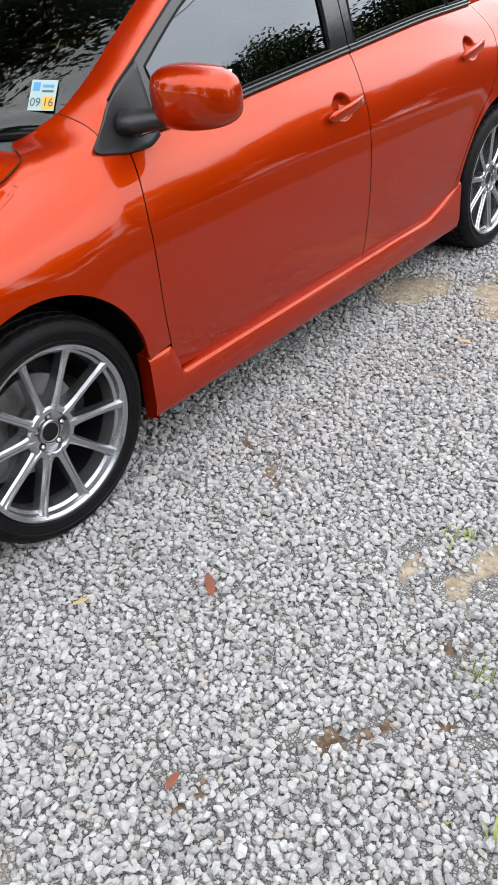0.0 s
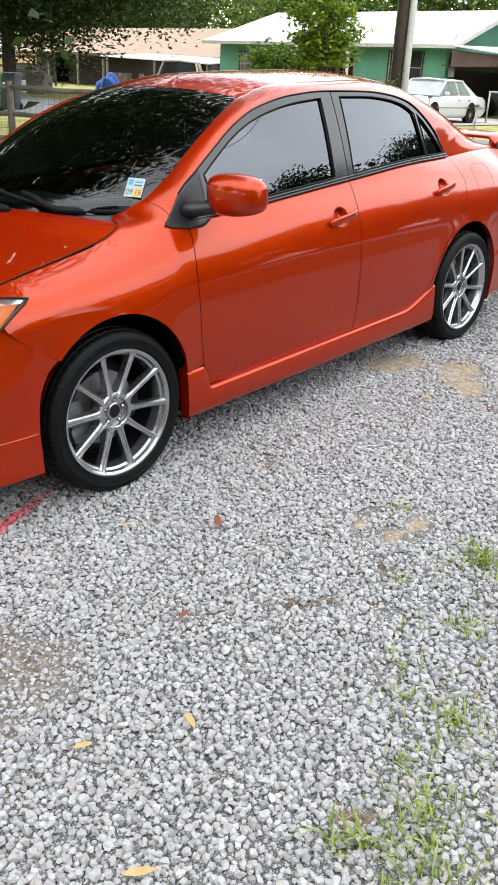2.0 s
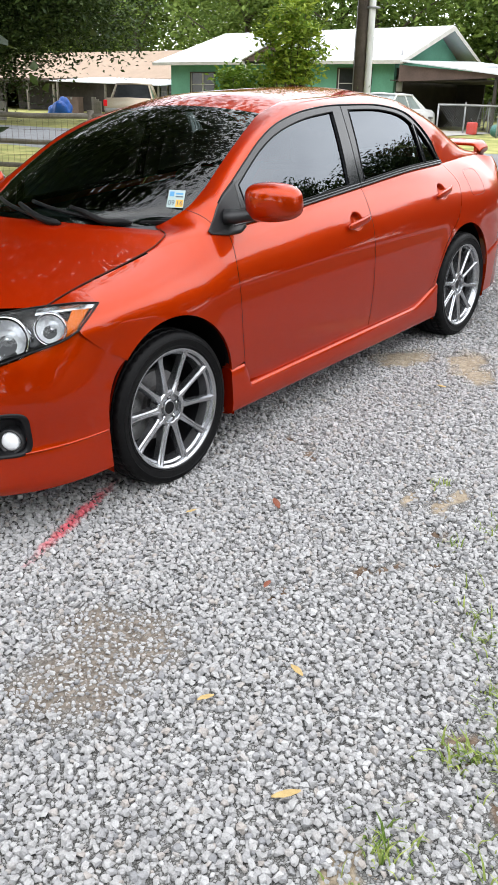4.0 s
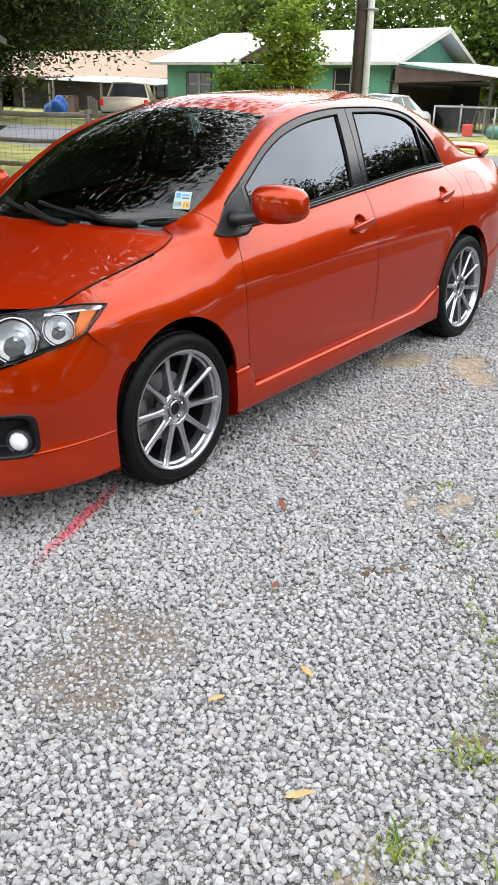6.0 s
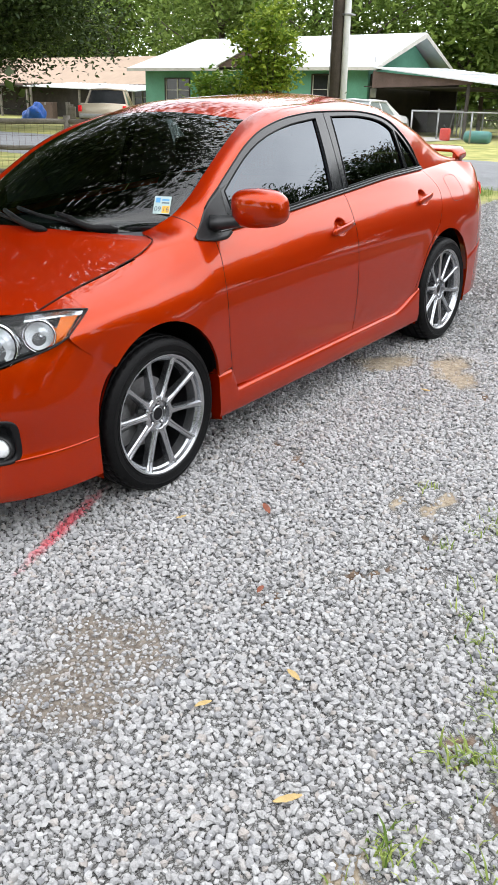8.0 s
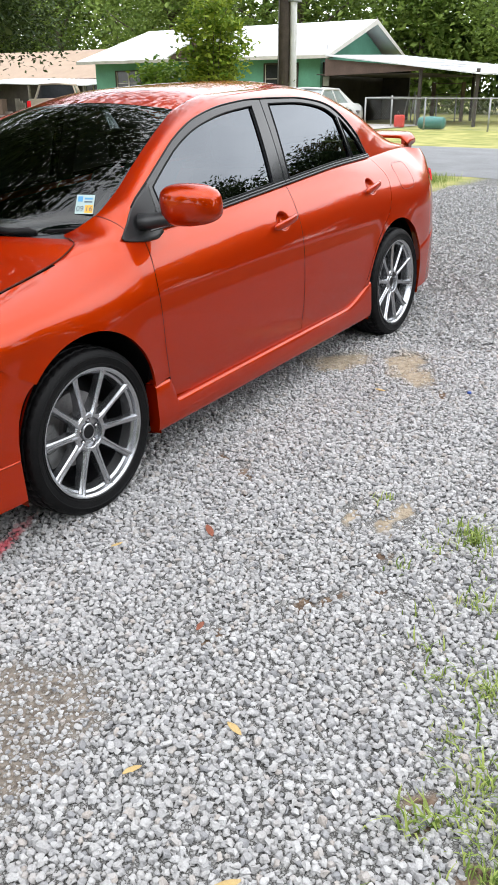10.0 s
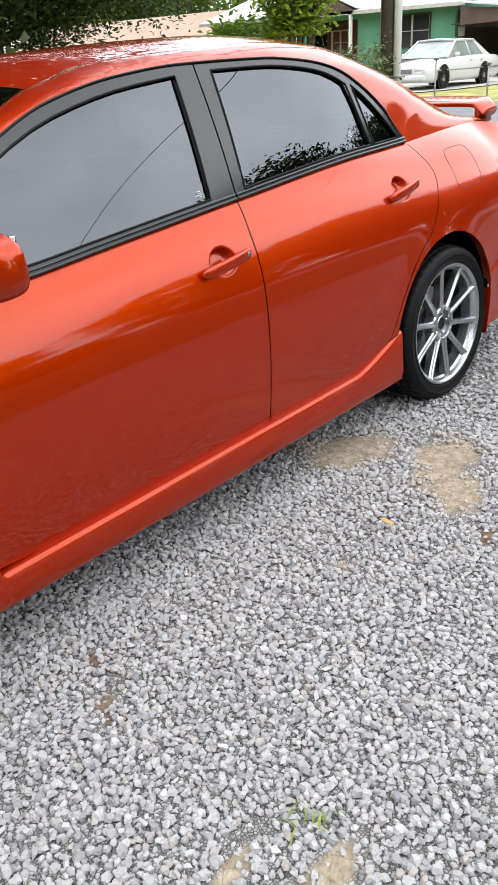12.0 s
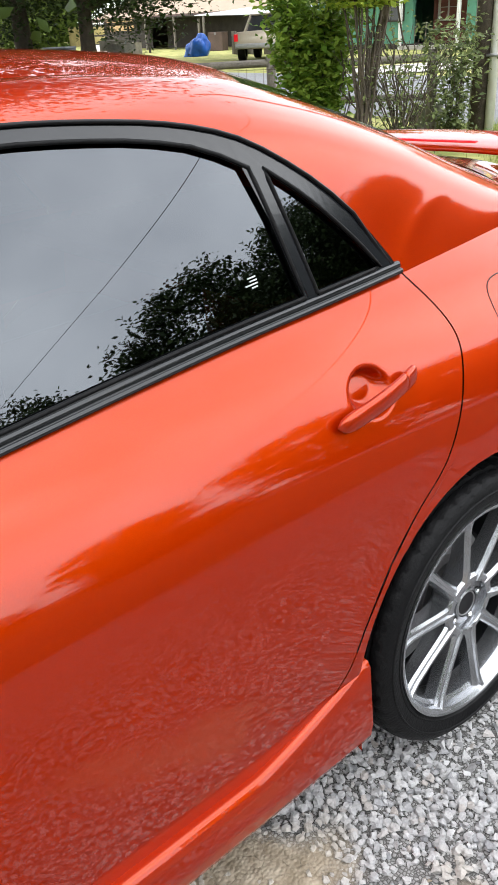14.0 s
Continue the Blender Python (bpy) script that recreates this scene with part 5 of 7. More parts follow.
def stone_material():
    m = bpy.data.materials.new("crushed_limestone")
    m.use_nodes = True
    n, l = m.node_tree.nodes, m.node_tree.links
    b = n["Principled BSDF"]
    b.inputs["Roughness"].default_value, b.inputs["Specular IOR Level"].default_value = 0.85, 0.25
    geo = n.new("ShaderNodeNewGeometry")
    cr = n.new("ShaderNodeValToRGB")
    e = cr.color_ramp.elements
    e[0].position, e[0].color = 0.0, (0.215, 0.217, 0.225, 1)
    e[1].position, e[1].color = 1.0, (0.45, 0.447, 0.447, 1)
    for p, c in ((0.12, (0.301, 0.30, 0.302)), (0.5, (0.353, 0.349, 0.346)), (0.56, (0.335, 0.305, 0.28)), (0.62, (0.366, 0.362, 0.359)), (0.95, (0.395, 0.393, 0.394))):
        q = e.new(p)
        q.color = (*c, 1)
    l.new(geo.outputs["Random Per Island"], cr.inputs["Fac"])
    tc = n.new("ShaderNodeTexCoord").outputs["Object"]
    nz = n.new("ShaderNodeTexNoise")
    nz.inputs["Scale"].default_value, nz.inputs["Detail"].default_value = 210, 6
    l.new(tc, nz.inputs["Vector"])
    mr = n.new("ShaderNodeMapRange")
    mr.inputs["To Min"].default_value, mr.inputs["To Max"].default_value = 0.78, 1.32
    l.new(nz.outputs["Fac"], mr.inputs["Value"])
    mul = n.new("ShaderNodeMixRGB")
    mul.blend_type, mul.inputs[0].default_value = "MULTIPLY", 1
    l.new(cr.outputs["Color"], mul.inputs[1])
    l.new(mr.outputs["Result"], mul.inputs[2])
    # a sprayed red line across the stones
    mp = n.new("ShaderNodeMapping")
    mp.vector_type = "TEXTURE"
    mp.inputs["Location"].default_value = (-0.47, 0.108, 0)
    mp.inputs["Rotation"].default_value = (0, 0, radians(20))
    mp.inputs["Scale"].default_value = (0.29, 0.030, 1000)
    l.new(tc, mp.inputs["Vector"])
    ln = n.new("ShaderNodeVectorMath")
    ln.operation = "LENGTH"
    l.new(mp.outputs["Vector"], ln.inputs[0])
    fuzz = n.new("ShaderNodeTexNoise")
    fuzz.inputs["Scale"].default_value = 45
    l.new(tc, fuzz.inputs["Vector"])
    sm = n.new("ShaderNodeMath")
    l.new(ln.outputs["Value"], sm.inputs[0])
    l.new(fuzz.outputs["Fac"], sm.inputs[1])
    pr = n.new("ShaderNodeMapRange")
    pr.inputs["From Min"].default_value, pr.inputs["From Max"].default_value, pr.inputs["To Max"].default_value = 1.75, 0.9, 0.8
    l.new(sm.outputs["Value"], pr.inputs["Value"])
    red = n.new("ShaderNodeMixRGB")
    l.new(pr.outputs["Result"], red.inputs[0])
    l.new(mul.outputs["Color"], red.inputs[1])
    red.inputs[2].default_value = (0.62, 0.06, 0.09, 1)
    blob, top, warped = masks(n, l, tc)
    f = None
    for s in TAN_SPOTS[:4]:
        k = blob(s[0], s[1], s[2] * 1.1, s[3] * 1.1, s[4])
        f = k if f is None else top(f, k)
    half = n.new("ShaderNodeMath")
    half.operation, half.inputs[1].default_value = "MULTIPLY", 0.6
    l.new(f, half.inputs[0])
    dust = n.new("ShaderNodeMixRGB")
    dust.inputs[2].default_value = (0.38, 0.325, 0.25, 1)
    l.new(half.outputs["Value"], dust.inputs[0])
    l.new(red.outputs["Color"], dust.inputs[1])
    l.new(dust.outputs["Color"], b.inputs["Base Color"])
    bp = n.new("ShaderNodeBump")
    bp.inputs["Strength"].default_value, bp.inputs["Distance"].default_value = 0.9, 0.004
    l.new(nz.outputs["Fac"], bp.inputs["Height"])
    l.new(bp.outputs["Normal"], b.inputs["Normal"])
    return m


STONE = stone_material()
rng = np.random.default_rng(7)


def broken_stone(points, slab=True):
    """A sharp-edged stone: the hull of a few points, as a split slab with a flat top or as a chunk."""
    if slab:
        top = points // 2 - 1
        a = np.concatenate([np.linspace(0, math.tau, k, endpoint=False) for k in (top, points - top)]) + rng.uniform(-0.3, 0.3, points)
        r = np.where(np.arange(points) < top, 0.74, 1.0) * rng.uniform(0.86, 1.06, points)
        z = np.where(np.arange(points) < top, rng.uniform(0.78, 1.0, points), rng.uniform(-1.0, 0.35, points))
        p = np.stack([r * np.cos(a), r * np.sin(a), z], 1)
    else:
        p = rng.uniform(-1, 1, (points, 3))
        p /= (np.abs(p) ** 2.8).sum(1)[:, None] ** (1 / 2.8)
        p *= rng.uniform(0.9, 1.06, (points, 1))
    bm = bmesh.new()
    for q in p:
        bm.verts.new(q)
    bmesh.ops.convex_hull(bm, input=bm.verts)
    bmesh.ops.delete(bm, geom=[v for v in bm.verts if not v.link_faces], context="VERTS")
    bmesh.ops.triangulate(bm, faces=bm.faces[:])
    bm.verts.index_update()
    out = np.array([v.co[:] for v in bm.verts]), np.array([[v.index for v in f.verts] for f in bm.faces])
    bm.free()
    return out


BLOCKS = [broken_stone(10 + k % 4, k % 3 > 0) for k in range(27)]
SHARDS = [broken_stone(6, False) for k in range(12)]


def spot_weight(x, y, spots):
    w = np.zeros_like(x)
    x, y = x + 0.035 * np.sin(14 * x + 19 * y + 1) + 0.02 * np.sin(47 * y - 29 * x), y + 0.035 * np.sin(21 * x - 15 * y + 2) + 0.02 * np.sin(53 * x + 31 * y)
    for sx, sy, rx, ry_, turn in spots:
        c, s = math.cos(radians(turn)), math.sin(radians(turn))
        u, v = ((x - sx) * c + (y - sy) * s) / rx, (-(x - sx) * s + (y - sy) * c) / ry_
        w = np.maximum(w, np.clip((1.35 - np.hypot(u, v)) / 0.8, 0, 1))
    return w


def scatter(x0, x1, y0, y1, density, small, large, thin=True, layer=0.24, only=None, body=None):
    n = int((x1 - x0) * (y1 - y0) * density)
    if only:
        x, y = rng.uniform(x0, x1, n), rng.uniform(y0, y1, n)
    else:
        # bedded side by side: a loose lattice, shaken
        d = density ** -0.5
        x, y = (g.ravel() for g in np.meshgrid(np.arange(x0, x1, d), np.arange(y0, y1, d)))
        n = len(x)
        x = x + d * 0.5 * (np.round((y - y0) / d) % 2) + rng.uniform(-0.52, 0.52, n) * d
        y = y + rng.uniform(-0.52, 0.52, n) * d
    if only:
        ok = rng.uniform(size=n) < spot_weight(x, y, only)
        x, y = x[ok], y[ok]
        n = len(x)
    elif thin:
        wob = 0.10 * np.sin(x * 31 + y * 17) + 0.10 * np.sin(x * 13 - y * 41)
        keep_p = 1 - 0.78 * np.clip(spot_weight(x, y, TAN_SPOTS) + wob * (spot_weight(x, y, TAN_SPOTS) > 0), 0, 1)
        keep_p = np.minimum(keep_p, 1 - 0.22 * spot_weight(x, y, GREY_SPOTS))
        keep_p = np.minimum(keep_p, 1 - 0.65 * spot_weight(x, y, BROWN_SPOTS))
        lawn = np.clip((-1.72 - y + 0.12 * np.sin(x * 5)) / 0.3, 0, 1)
        keep_p *= 1 - 0.75 * lawn
        ok = rng.uniform(size=n) < keep_p
        x, y = x[ok], y[ok]
        n = len(x)
    size = small + (large - small) * rng.beta(1.5, 2.5, n)
    if thin and not only:
        size *= 1 - np.maximum(0.3 * spot_weight(x, y, TAN_SPOTS + BROWN_SPOTS), 0.30 * spot_weight(x, y, GREY_SPOTS))
    a, tx, ty = rng.uniform(0, math.tau, n), rng.normal(0, 0.20, n), rng.normal(0, 0.20, n)
    ca, sa, cx, sx, cy, sy = np.cos(a), np.sin(a), np.cos(tx), np.sin(tx), np.cos(ty), np.sin(ty)
    o, z = np.ones(n), np.zeros(n)
    rz = np.stack([np.stack([ca, -sa, z], 1), np.stack([sa, ca, z], 1), np.stack([z, z, o], 1)], 1)
    rx = np.stack([np.stack([o, z, z], 1), np.stack([z, cx, -sx], 1), np.stack([z, sx, cx], 1)], 1)
    ryy = np.stack([np.stack([cy, z, sy], 1), np.stack([z, o, z], 1), np.stack([-sy, z, cy], 1)], 1)
    turn_all = rz @ rx @ ryy
    worn = np.maximum(spot_weight(x, y, TAN_SPOTS + BROWN_SPOTS), 0.12 * spot_weight(x, y, GREY_SPOTS)) * bool(thin)
    place = np.stack([x, y, size * ((0.37 if layer > 0.1 else 0.55 if only else 0.20) - 0.34 * worn + layer * rng.uniform(0, 1, n) ** 1.5) - 0.005], 1)
    bodies = body or BLOCKS
    kind_of = rng.integers(len(bodies), size=n)
    verts, faces, base = [], [], 0
    for k, (bv, bf) in enumerate(bodies):
        i = np.flatnonzero(kind_of == k)
        if not len(i):
            continue
        m, nb = len(i), len(bv)
        shape = bv[None] * rng.uniform(0.90, 1.08, (m, nb, 1))
        shape = shape * np.stack([np.ones(m), rng.uniform(0.60, 0.94, m), rng.uniform(0.42, 0.72, m)], 1)[:, None, :]
        shape = np.einsum("nij,nkj->nki", turn_all[i], shape) * (size[i] / 2)[:, None, None] + place[i][:, None, :]
        verts.append(shape.reshape(-1, 3))
        faces.append((bf[None] + (np.arange(m) * nb)[:, None, None] + base).reshape(-1, 3))
        base += m * nb
    return np.concatenate(verts), np.concatenate(faces)


sv, sf = scatter(-1.7, 3.5, -1.9, 0.5, 3300, 0.011, 0.026, layer=0.0, body=SHARDS)
bulk("gravel", sv, sf, STONE, "packed grey crushed stones bedded in the drive", "gravel", DRIVE)
EARTH = mat("earth_crumb", (0.33, 0.275, 0.205), 0.95, noise_scale=60, noise_amount=0.3, island=0.2)
sv, sf = scatter(-1.3, 2.4, -1.8, 0.4, 2600, 0.004, 0.016, layer=0.05, only=TAN_SPOTS, body=SHARDS)
bulk("earth_crumbs", sv, sf, EARTH, "dry tan earth crumbs in the worn spots", "earth", DRIVE)
sv, sf = scatter(-1.5, -0.6, -0.95, -0.1, 16000, 0.004, 0.015, layer=0.05, only=GREY_SPOTS, body=SHARDS)
bulk("gravel", sv, sf, mat("dusty_chip", (0.29, 0.272, 0.25), 0.95, noise_scale=60, noise_amount=0.3, island=0.3), "fine stone chips in the worn grey spot", "gravel", DRIVE)
sv, sf = scatter(-1.7, 2.4, -1.9, 0.5, 4700, 0.012, 0.0335)
bulk("gravel", sv, sf, STONE, "loose angular grey crushed stones covering the drive", "gravel", DRIVE)
sv, sf = scatter(2.4, 3.5, -1.9, 0.5, 3300, 0.015, 0.040, body=SHARDS)
bulk("gravel", sv, sf, STONE, "loose angular grey crushed stones behind the car", "gravel", DRIVE)
sv, sf = scatter(3.5, 9.5, -1.9, 2.3, 1250, 0.020, 0.044, thin=False, body=SHARDS)
bulk("gravel", sv, sf, STONE, "loose angular grey crushed stones towards the road", "gravel", DRIVE)
sv, sf = scatter(-1.4, 3.6, 0.5, 2.2, 600, 0.018, 0.040, thin=False, body=SHARDS)
bulk("gravel", sv, sf, STONE, "loose grey stones below the parked car", "gravel", DRIVE)


# ---- trees, shrubs and grass ----
BARK = mat("bark", (0.13, 0.105, 0.08), 0.95, noise_scale=3, noise_amount=0.45, bump=1.0, bump_scale=30)


def leaf_material(name, c0, c1, through_light=0.3):
    m = bpy.data.materials.new(name)
    m.use_nodes = True
    n, l = m.node_tree.nodes, m.node_tree.links
    b = n["Principled BSDF"]
    b.inputs["Roughness"].default_value, b.inputs["Specular IOR Level"].default_value = 0.55, 0.2
    geo = n.new("ShaderNodeNewGeometry")
    cr = n.new("ShaderNodeValToRGB")
    cr.color_ramp.elements[0].color, cr.color_ramp.elements[1].color = (*c0, 1), (*c1, 1)
    l.new(geo.outputs["Random Per Island"], cr.inputs["Fac"])
    l.new(cr.outputs["Color"], b.inputs["Base Color"])
    tr = n.new("ShaderNodeBsdfTranslucent")
    l.new(cr.outputs["Color"], tr.inputs["Color"])
    mix = n.new("ShaderNodeMixShader")
    mix.inputs[0].default_value = through_light
    l.new(b.outputs["BSDF"], mix.inputs[1])
    l.new(tr.outputs["BSDF"], mix.inputs[2])
    l.new(mix.outputs["Shader"], n["Material Output"].inputs["Surface"])
    return m


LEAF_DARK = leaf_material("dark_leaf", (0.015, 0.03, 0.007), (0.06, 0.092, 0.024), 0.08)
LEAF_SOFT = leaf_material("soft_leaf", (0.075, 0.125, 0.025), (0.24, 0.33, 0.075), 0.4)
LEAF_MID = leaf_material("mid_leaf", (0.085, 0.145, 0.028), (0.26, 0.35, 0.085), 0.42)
LEAF_BRIGHT = leaf_material("bright_leaf", (0.075, 0.16, 0.015), (0.24, 0.34, 0.05))
LEAF_YOUNG = leaf_material("young_leaf", (0.07, 0.15, 0.012), (0.36, 0.44, 0.06))
LEAF_VINE = leaf_material("vine_leaf", (0.07, 0.10, 0.04), (0.22, 0.26, 0.10))
BLADE = leaf_material("grass_blade", (0.10, 0.17, 0.03), (0.36, 0.42, 0.12))


def leaves(points, size, gen, flat=0.5, long=1.6):
    """Folded leaf shapes (two quads each) at points; returns arrays."""
    n = len(points)
    d = gen.normal(size=(n, 3))
    d[:, 2] *= flat
    d /= np.linalg.norm(d, axis=1)[:, None]
    up = gen.normal(size=(n, 3)) * 0.5 + np.array((0, 0, 1.0))
    s = np.cross(d, up)
    s /= np.linalg.norm(s, axis=1)[:, None] + 1e-9
    nn = np.cross(s, d)
    sz = (size * gen.uniform(0.6, 1.3, n))[:, None]
    p = np.asarray(points)
    v = np.stack([p - d * sz * long / 2, p + s * sz * 0.42 + nn * sz * 0.16, p + d * sz * long / 2, p - s * sz * 0.42 + nn * sz * 0.16], 1)
    f = np.array([[0, 1, 2], [0, 2, 3]])
    return v.reshape(-1, 3), (f[None] + (np.arange(n) * 4)[:, None, None]).reshape(-1, 3)


def mesh_arrays(name, verts, faces, material):
    me = bpy.data.meshes.new(name)
    nf = len(faces)
    me.vertices.add(len(verts))
    me.loops.add(nf * 3)
    me.polygons.add(nf)
    me.vertices.foreach_set("co", np.asarray(verts, np.float32).ravel())
    me.loops.foreach_set("vertex_index", np.asarray(faces, np.int32).ravel())
    me.polygons.foreach_set("loop_start", np.arange(0, nf * 3, 3, dtype=np.int32))
    me.polygons.foreach_set("loop_total", np.full(nf, 3, np.int32))
    me.update(calc_edges=True)
    me.materials.append(material)
    return me


def tree(name, label, height, crown_r, crown_low, trunk_r, leaf_mat, seed, leaf=0.22, count=7000, clumps=60, droop=0.0, m=None, limbs=9, category="tree", tight=1.0):
    """A tapered trunk that forks into limbs, with clumps of leaves round the limb ends and gaps between them."""
    gen = np.random.default_rng(seed)
    root = thing(name, label, category, m)
    bm = bmesh.new()
    lean = gen.normal(0, 0.03, 2)
    spine = [(lean[0] * z * z / height, lean[1] * z * z / height, z) for z in np.linspace(-0.3, height * 0.72, 9)]
    tube(bm, spine, [trunk_r * (1.35 if k == 0 else 1.0) * (1 - 0.085 * k) for k in range(9)], 10)
    ends = []
    for k in range(limbs):
        z0 = crown_low * 0.8 + (height * 0.68 - crown_low * 0.8) * (k / limbs) ** 0.9
        a = k * 2.4 + gen.uniform(-0.4, 0.4)
        reach = crown_r * gen.uniform(0.55, 0.95)
        rise = (height - z0) * gen.uniform(0.15, 0.5) - droop * reach * 0.4
        pts = [(math.cos(a) * reach * t + gen.normal(0, 0.03) * reach * t, math.sin(a) * reach * t + gen.normal(0, 0.03) * reach * t, z0 + rise * t ** (0.8 if droop == 0 else 1.5)) for t in np.linspace(0, 1, 6)]
        r0 = trunk_r * 0.42 * (1 - 0.4 * k / limbs)
        tube(bm, pts, [r0 * (1 - 0.16 * j) for j in range(6)], 6)
        ends += pts[2:]
    part("trunk", bm, BARK, root)
    c = []
    for k in range(clumps):
        if k % 2 and ends:
            e = np.array(ends[int(gen.integers(len(ends)))]) + gen.normal(0, 0.10, 3) * crown_r
        else:
            a, t = gen.uniform(0, math.tau), gen.uniform(-1, 1)
            rr = math.sqrt(1 - t * t) * gen.uniform(0.55, 1.0)
            zc, zh = (height + crown_low) / 2, (height - crown_low) / 2
            e = np.array((math.cos(a) * rr * crown_r, math.sin(a) * rr * crown_r, zc + t * zh * 0.92))
        c.append(e)
    c = np.array(c)
    per = count // clumps
    spread = crown_r * tight * gen.uniform(0.12, 0.24, clumps)
    pts = np.repeat(c, per, 0) + gen.normal(size=(clumps * per, 3)) * np.repeat(spread, per)[:, None] * np.array((1, 1, 0.7))
    v, f = leaves(pts, leaf, gen)
    ob = new("crown", mesh_arrays("crown", v, f, leaf_mat))
    ob.parent = root
    return root


def at_ground(x, y, turn=0.0, s=1.0):
    return Matrix.Translation((x, y, ground_z(x, y))) @ Matrix.Rotation(turn, 4, "Z") @ Matrix.Diagonal((s, s, s, 1))


# wood behind the houses
far_a = tree("broadleaf_tree", "tall dense green broadleaf tree behind the houses", 15, 6.0, 2.2, 0.35, LEAF_MID, 11, 0.28, 8500, 130, m=at_ground(52, 30))
far_b = tree("broadleaf_tree", "tall dark green broadleaf tree behind the houses", 17, 6.5, 3.0, 0.4, LEAF_SOFT, 12, 0.30, 8500, 130, m=at_ground(56, 16))
far_c = tree("broadleaf_tree", "rounded light green tree behind the houses", 12, 5.0, 1.2, 0.3, LEAF_MID, 13, 0.29, 7000, 100, m=at_ground(50, 6))
for o in (far_a, far_b, far_c):
    tagged(o, group="wood behind the houses")
k = 0
far_bush = tree("undergrowth", "leafy green undergrowth at the wood's edge", 4.2, 3.4, 0.1, 0.09, LEAF_MID, 14, 0.24, 6000, 50, m=at_ground(56, 11), limbs=6, category="bush")
tagged(far_bush, group="undergrowth")
for x, y, s in ((57, 5, 1.0), (55, 18, 1.1), (58, 24, 1.0), (57, 33, 1.1), (56, -2, 1.0), (55, -9, 1.1), (58, 68, 1.2), (60, 76, 1.2), (62, 86, 1.3), (50, 93, 1.5), (47, 88, 1.4), (54, 101, 1.6), (43, 86, 1.3), (38, 82, 1.2)):
    copy_thing(far_bush, Matrix.Translation((x, y, ground_z(x, y))) @ Matrix.Rotation(x * 1.3, 4, "Z") @ Matrix.Diagonal((s, s * 1.3, s * 1.5, 1)))
for x, y, s in ((54, 43, 1.0), (60, 50, 1.15), (58, 37, 1.1), (64, 28, 1.2), (54, 22, 0.95), (62, 8, 1.1), (58, -2, 1.0), (47, 12, 0.7), (66, 60, 1.2), (62, 68, 1.25), (57, 59, 1.1), (60, 80, 1.1), (70, 18, 1.25), (52, 68, 1.0), (50, 92, 1.1), (57, 100, 1.15), (43, 85, 0.9), (36, 90, 0.95), (40, 101, 1.1), (30, 82, 0.9), (48, -3, 0.8)):
    src = (far_a, far_c, far_b, far_a, far_c)[k % 5]
    copy_thing(src, Matrix.Translation((x, y, ground_z(x, y))) @ Matrix.Rotation(k * 1.7, 4, "Z") @ Matrix.Diagonal((s, s, s * 1.02, 1)))
    k += 1

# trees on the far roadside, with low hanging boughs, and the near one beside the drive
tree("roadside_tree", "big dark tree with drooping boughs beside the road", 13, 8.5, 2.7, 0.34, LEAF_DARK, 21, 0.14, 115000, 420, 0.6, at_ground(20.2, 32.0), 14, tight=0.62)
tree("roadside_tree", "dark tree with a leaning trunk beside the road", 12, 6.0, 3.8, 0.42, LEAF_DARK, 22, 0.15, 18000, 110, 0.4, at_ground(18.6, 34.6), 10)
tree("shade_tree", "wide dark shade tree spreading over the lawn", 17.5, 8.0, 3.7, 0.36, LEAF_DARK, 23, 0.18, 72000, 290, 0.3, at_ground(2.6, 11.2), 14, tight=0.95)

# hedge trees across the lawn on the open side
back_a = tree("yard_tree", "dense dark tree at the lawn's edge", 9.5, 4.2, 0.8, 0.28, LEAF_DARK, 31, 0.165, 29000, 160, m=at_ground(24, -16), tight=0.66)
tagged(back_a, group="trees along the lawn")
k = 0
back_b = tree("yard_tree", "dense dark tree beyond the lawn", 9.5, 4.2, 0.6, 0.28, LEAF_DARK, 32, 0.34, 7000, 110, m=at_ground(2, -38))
tagged(back_b, group="trees along the lawn")
for x, y, s in ((17, -19, 0.9), (31, -13, 1.05), (11, -24, 0.72), (38, -11, 1.0), (-4, -23, 0.95), (-11, -20, 1.1), (-18, -15, 1.2), (-22, -6, 1.1), (-24, 5, 1.2), (-20, 16, 1.2), (-13, 25, 1.2), (46, -14, 1.2), (27, -20, 1.2), (35, -16, 1.1), (42, -13, 1.15), (52, -9, 1.1), (-3, 29, 1.2), (7, 34, 1.1)):
    copy_thing(back_a if 8 < x < 43 else back_b, Matrix.Translation((x, y, ground_z(x, y) - 0.1)) @ Matrix.Rotation(k * 2.1, 4, "Z") @ Matrix.Diagonal((s, s, s * 1.06, 1)))
    k += 1
for x, y, s in ((6, -10, 0.15), (3, -9.5, 0.16), (0, -10, 0.16), (-3, -9.5, 0.2), (-6.5, -9, 0.22), (10, -16, 0.22), (15, -15, 0.24), (20, -13.5, 0.25), (26, -12, 0.26), (33, -10.5, 0.28), (40, -9.5, 0.3), (48, -8, 0.3)):
    copy_thing(back_b, Matrix.Translation((x, y, ground_z(x, y) - 0.1)) @ Matrix.Rotation(k * 2.1, 4, "Z") @ Matrix.Diagonal((s * 2.2, s * 1.4, s, 1)))
    k += 1


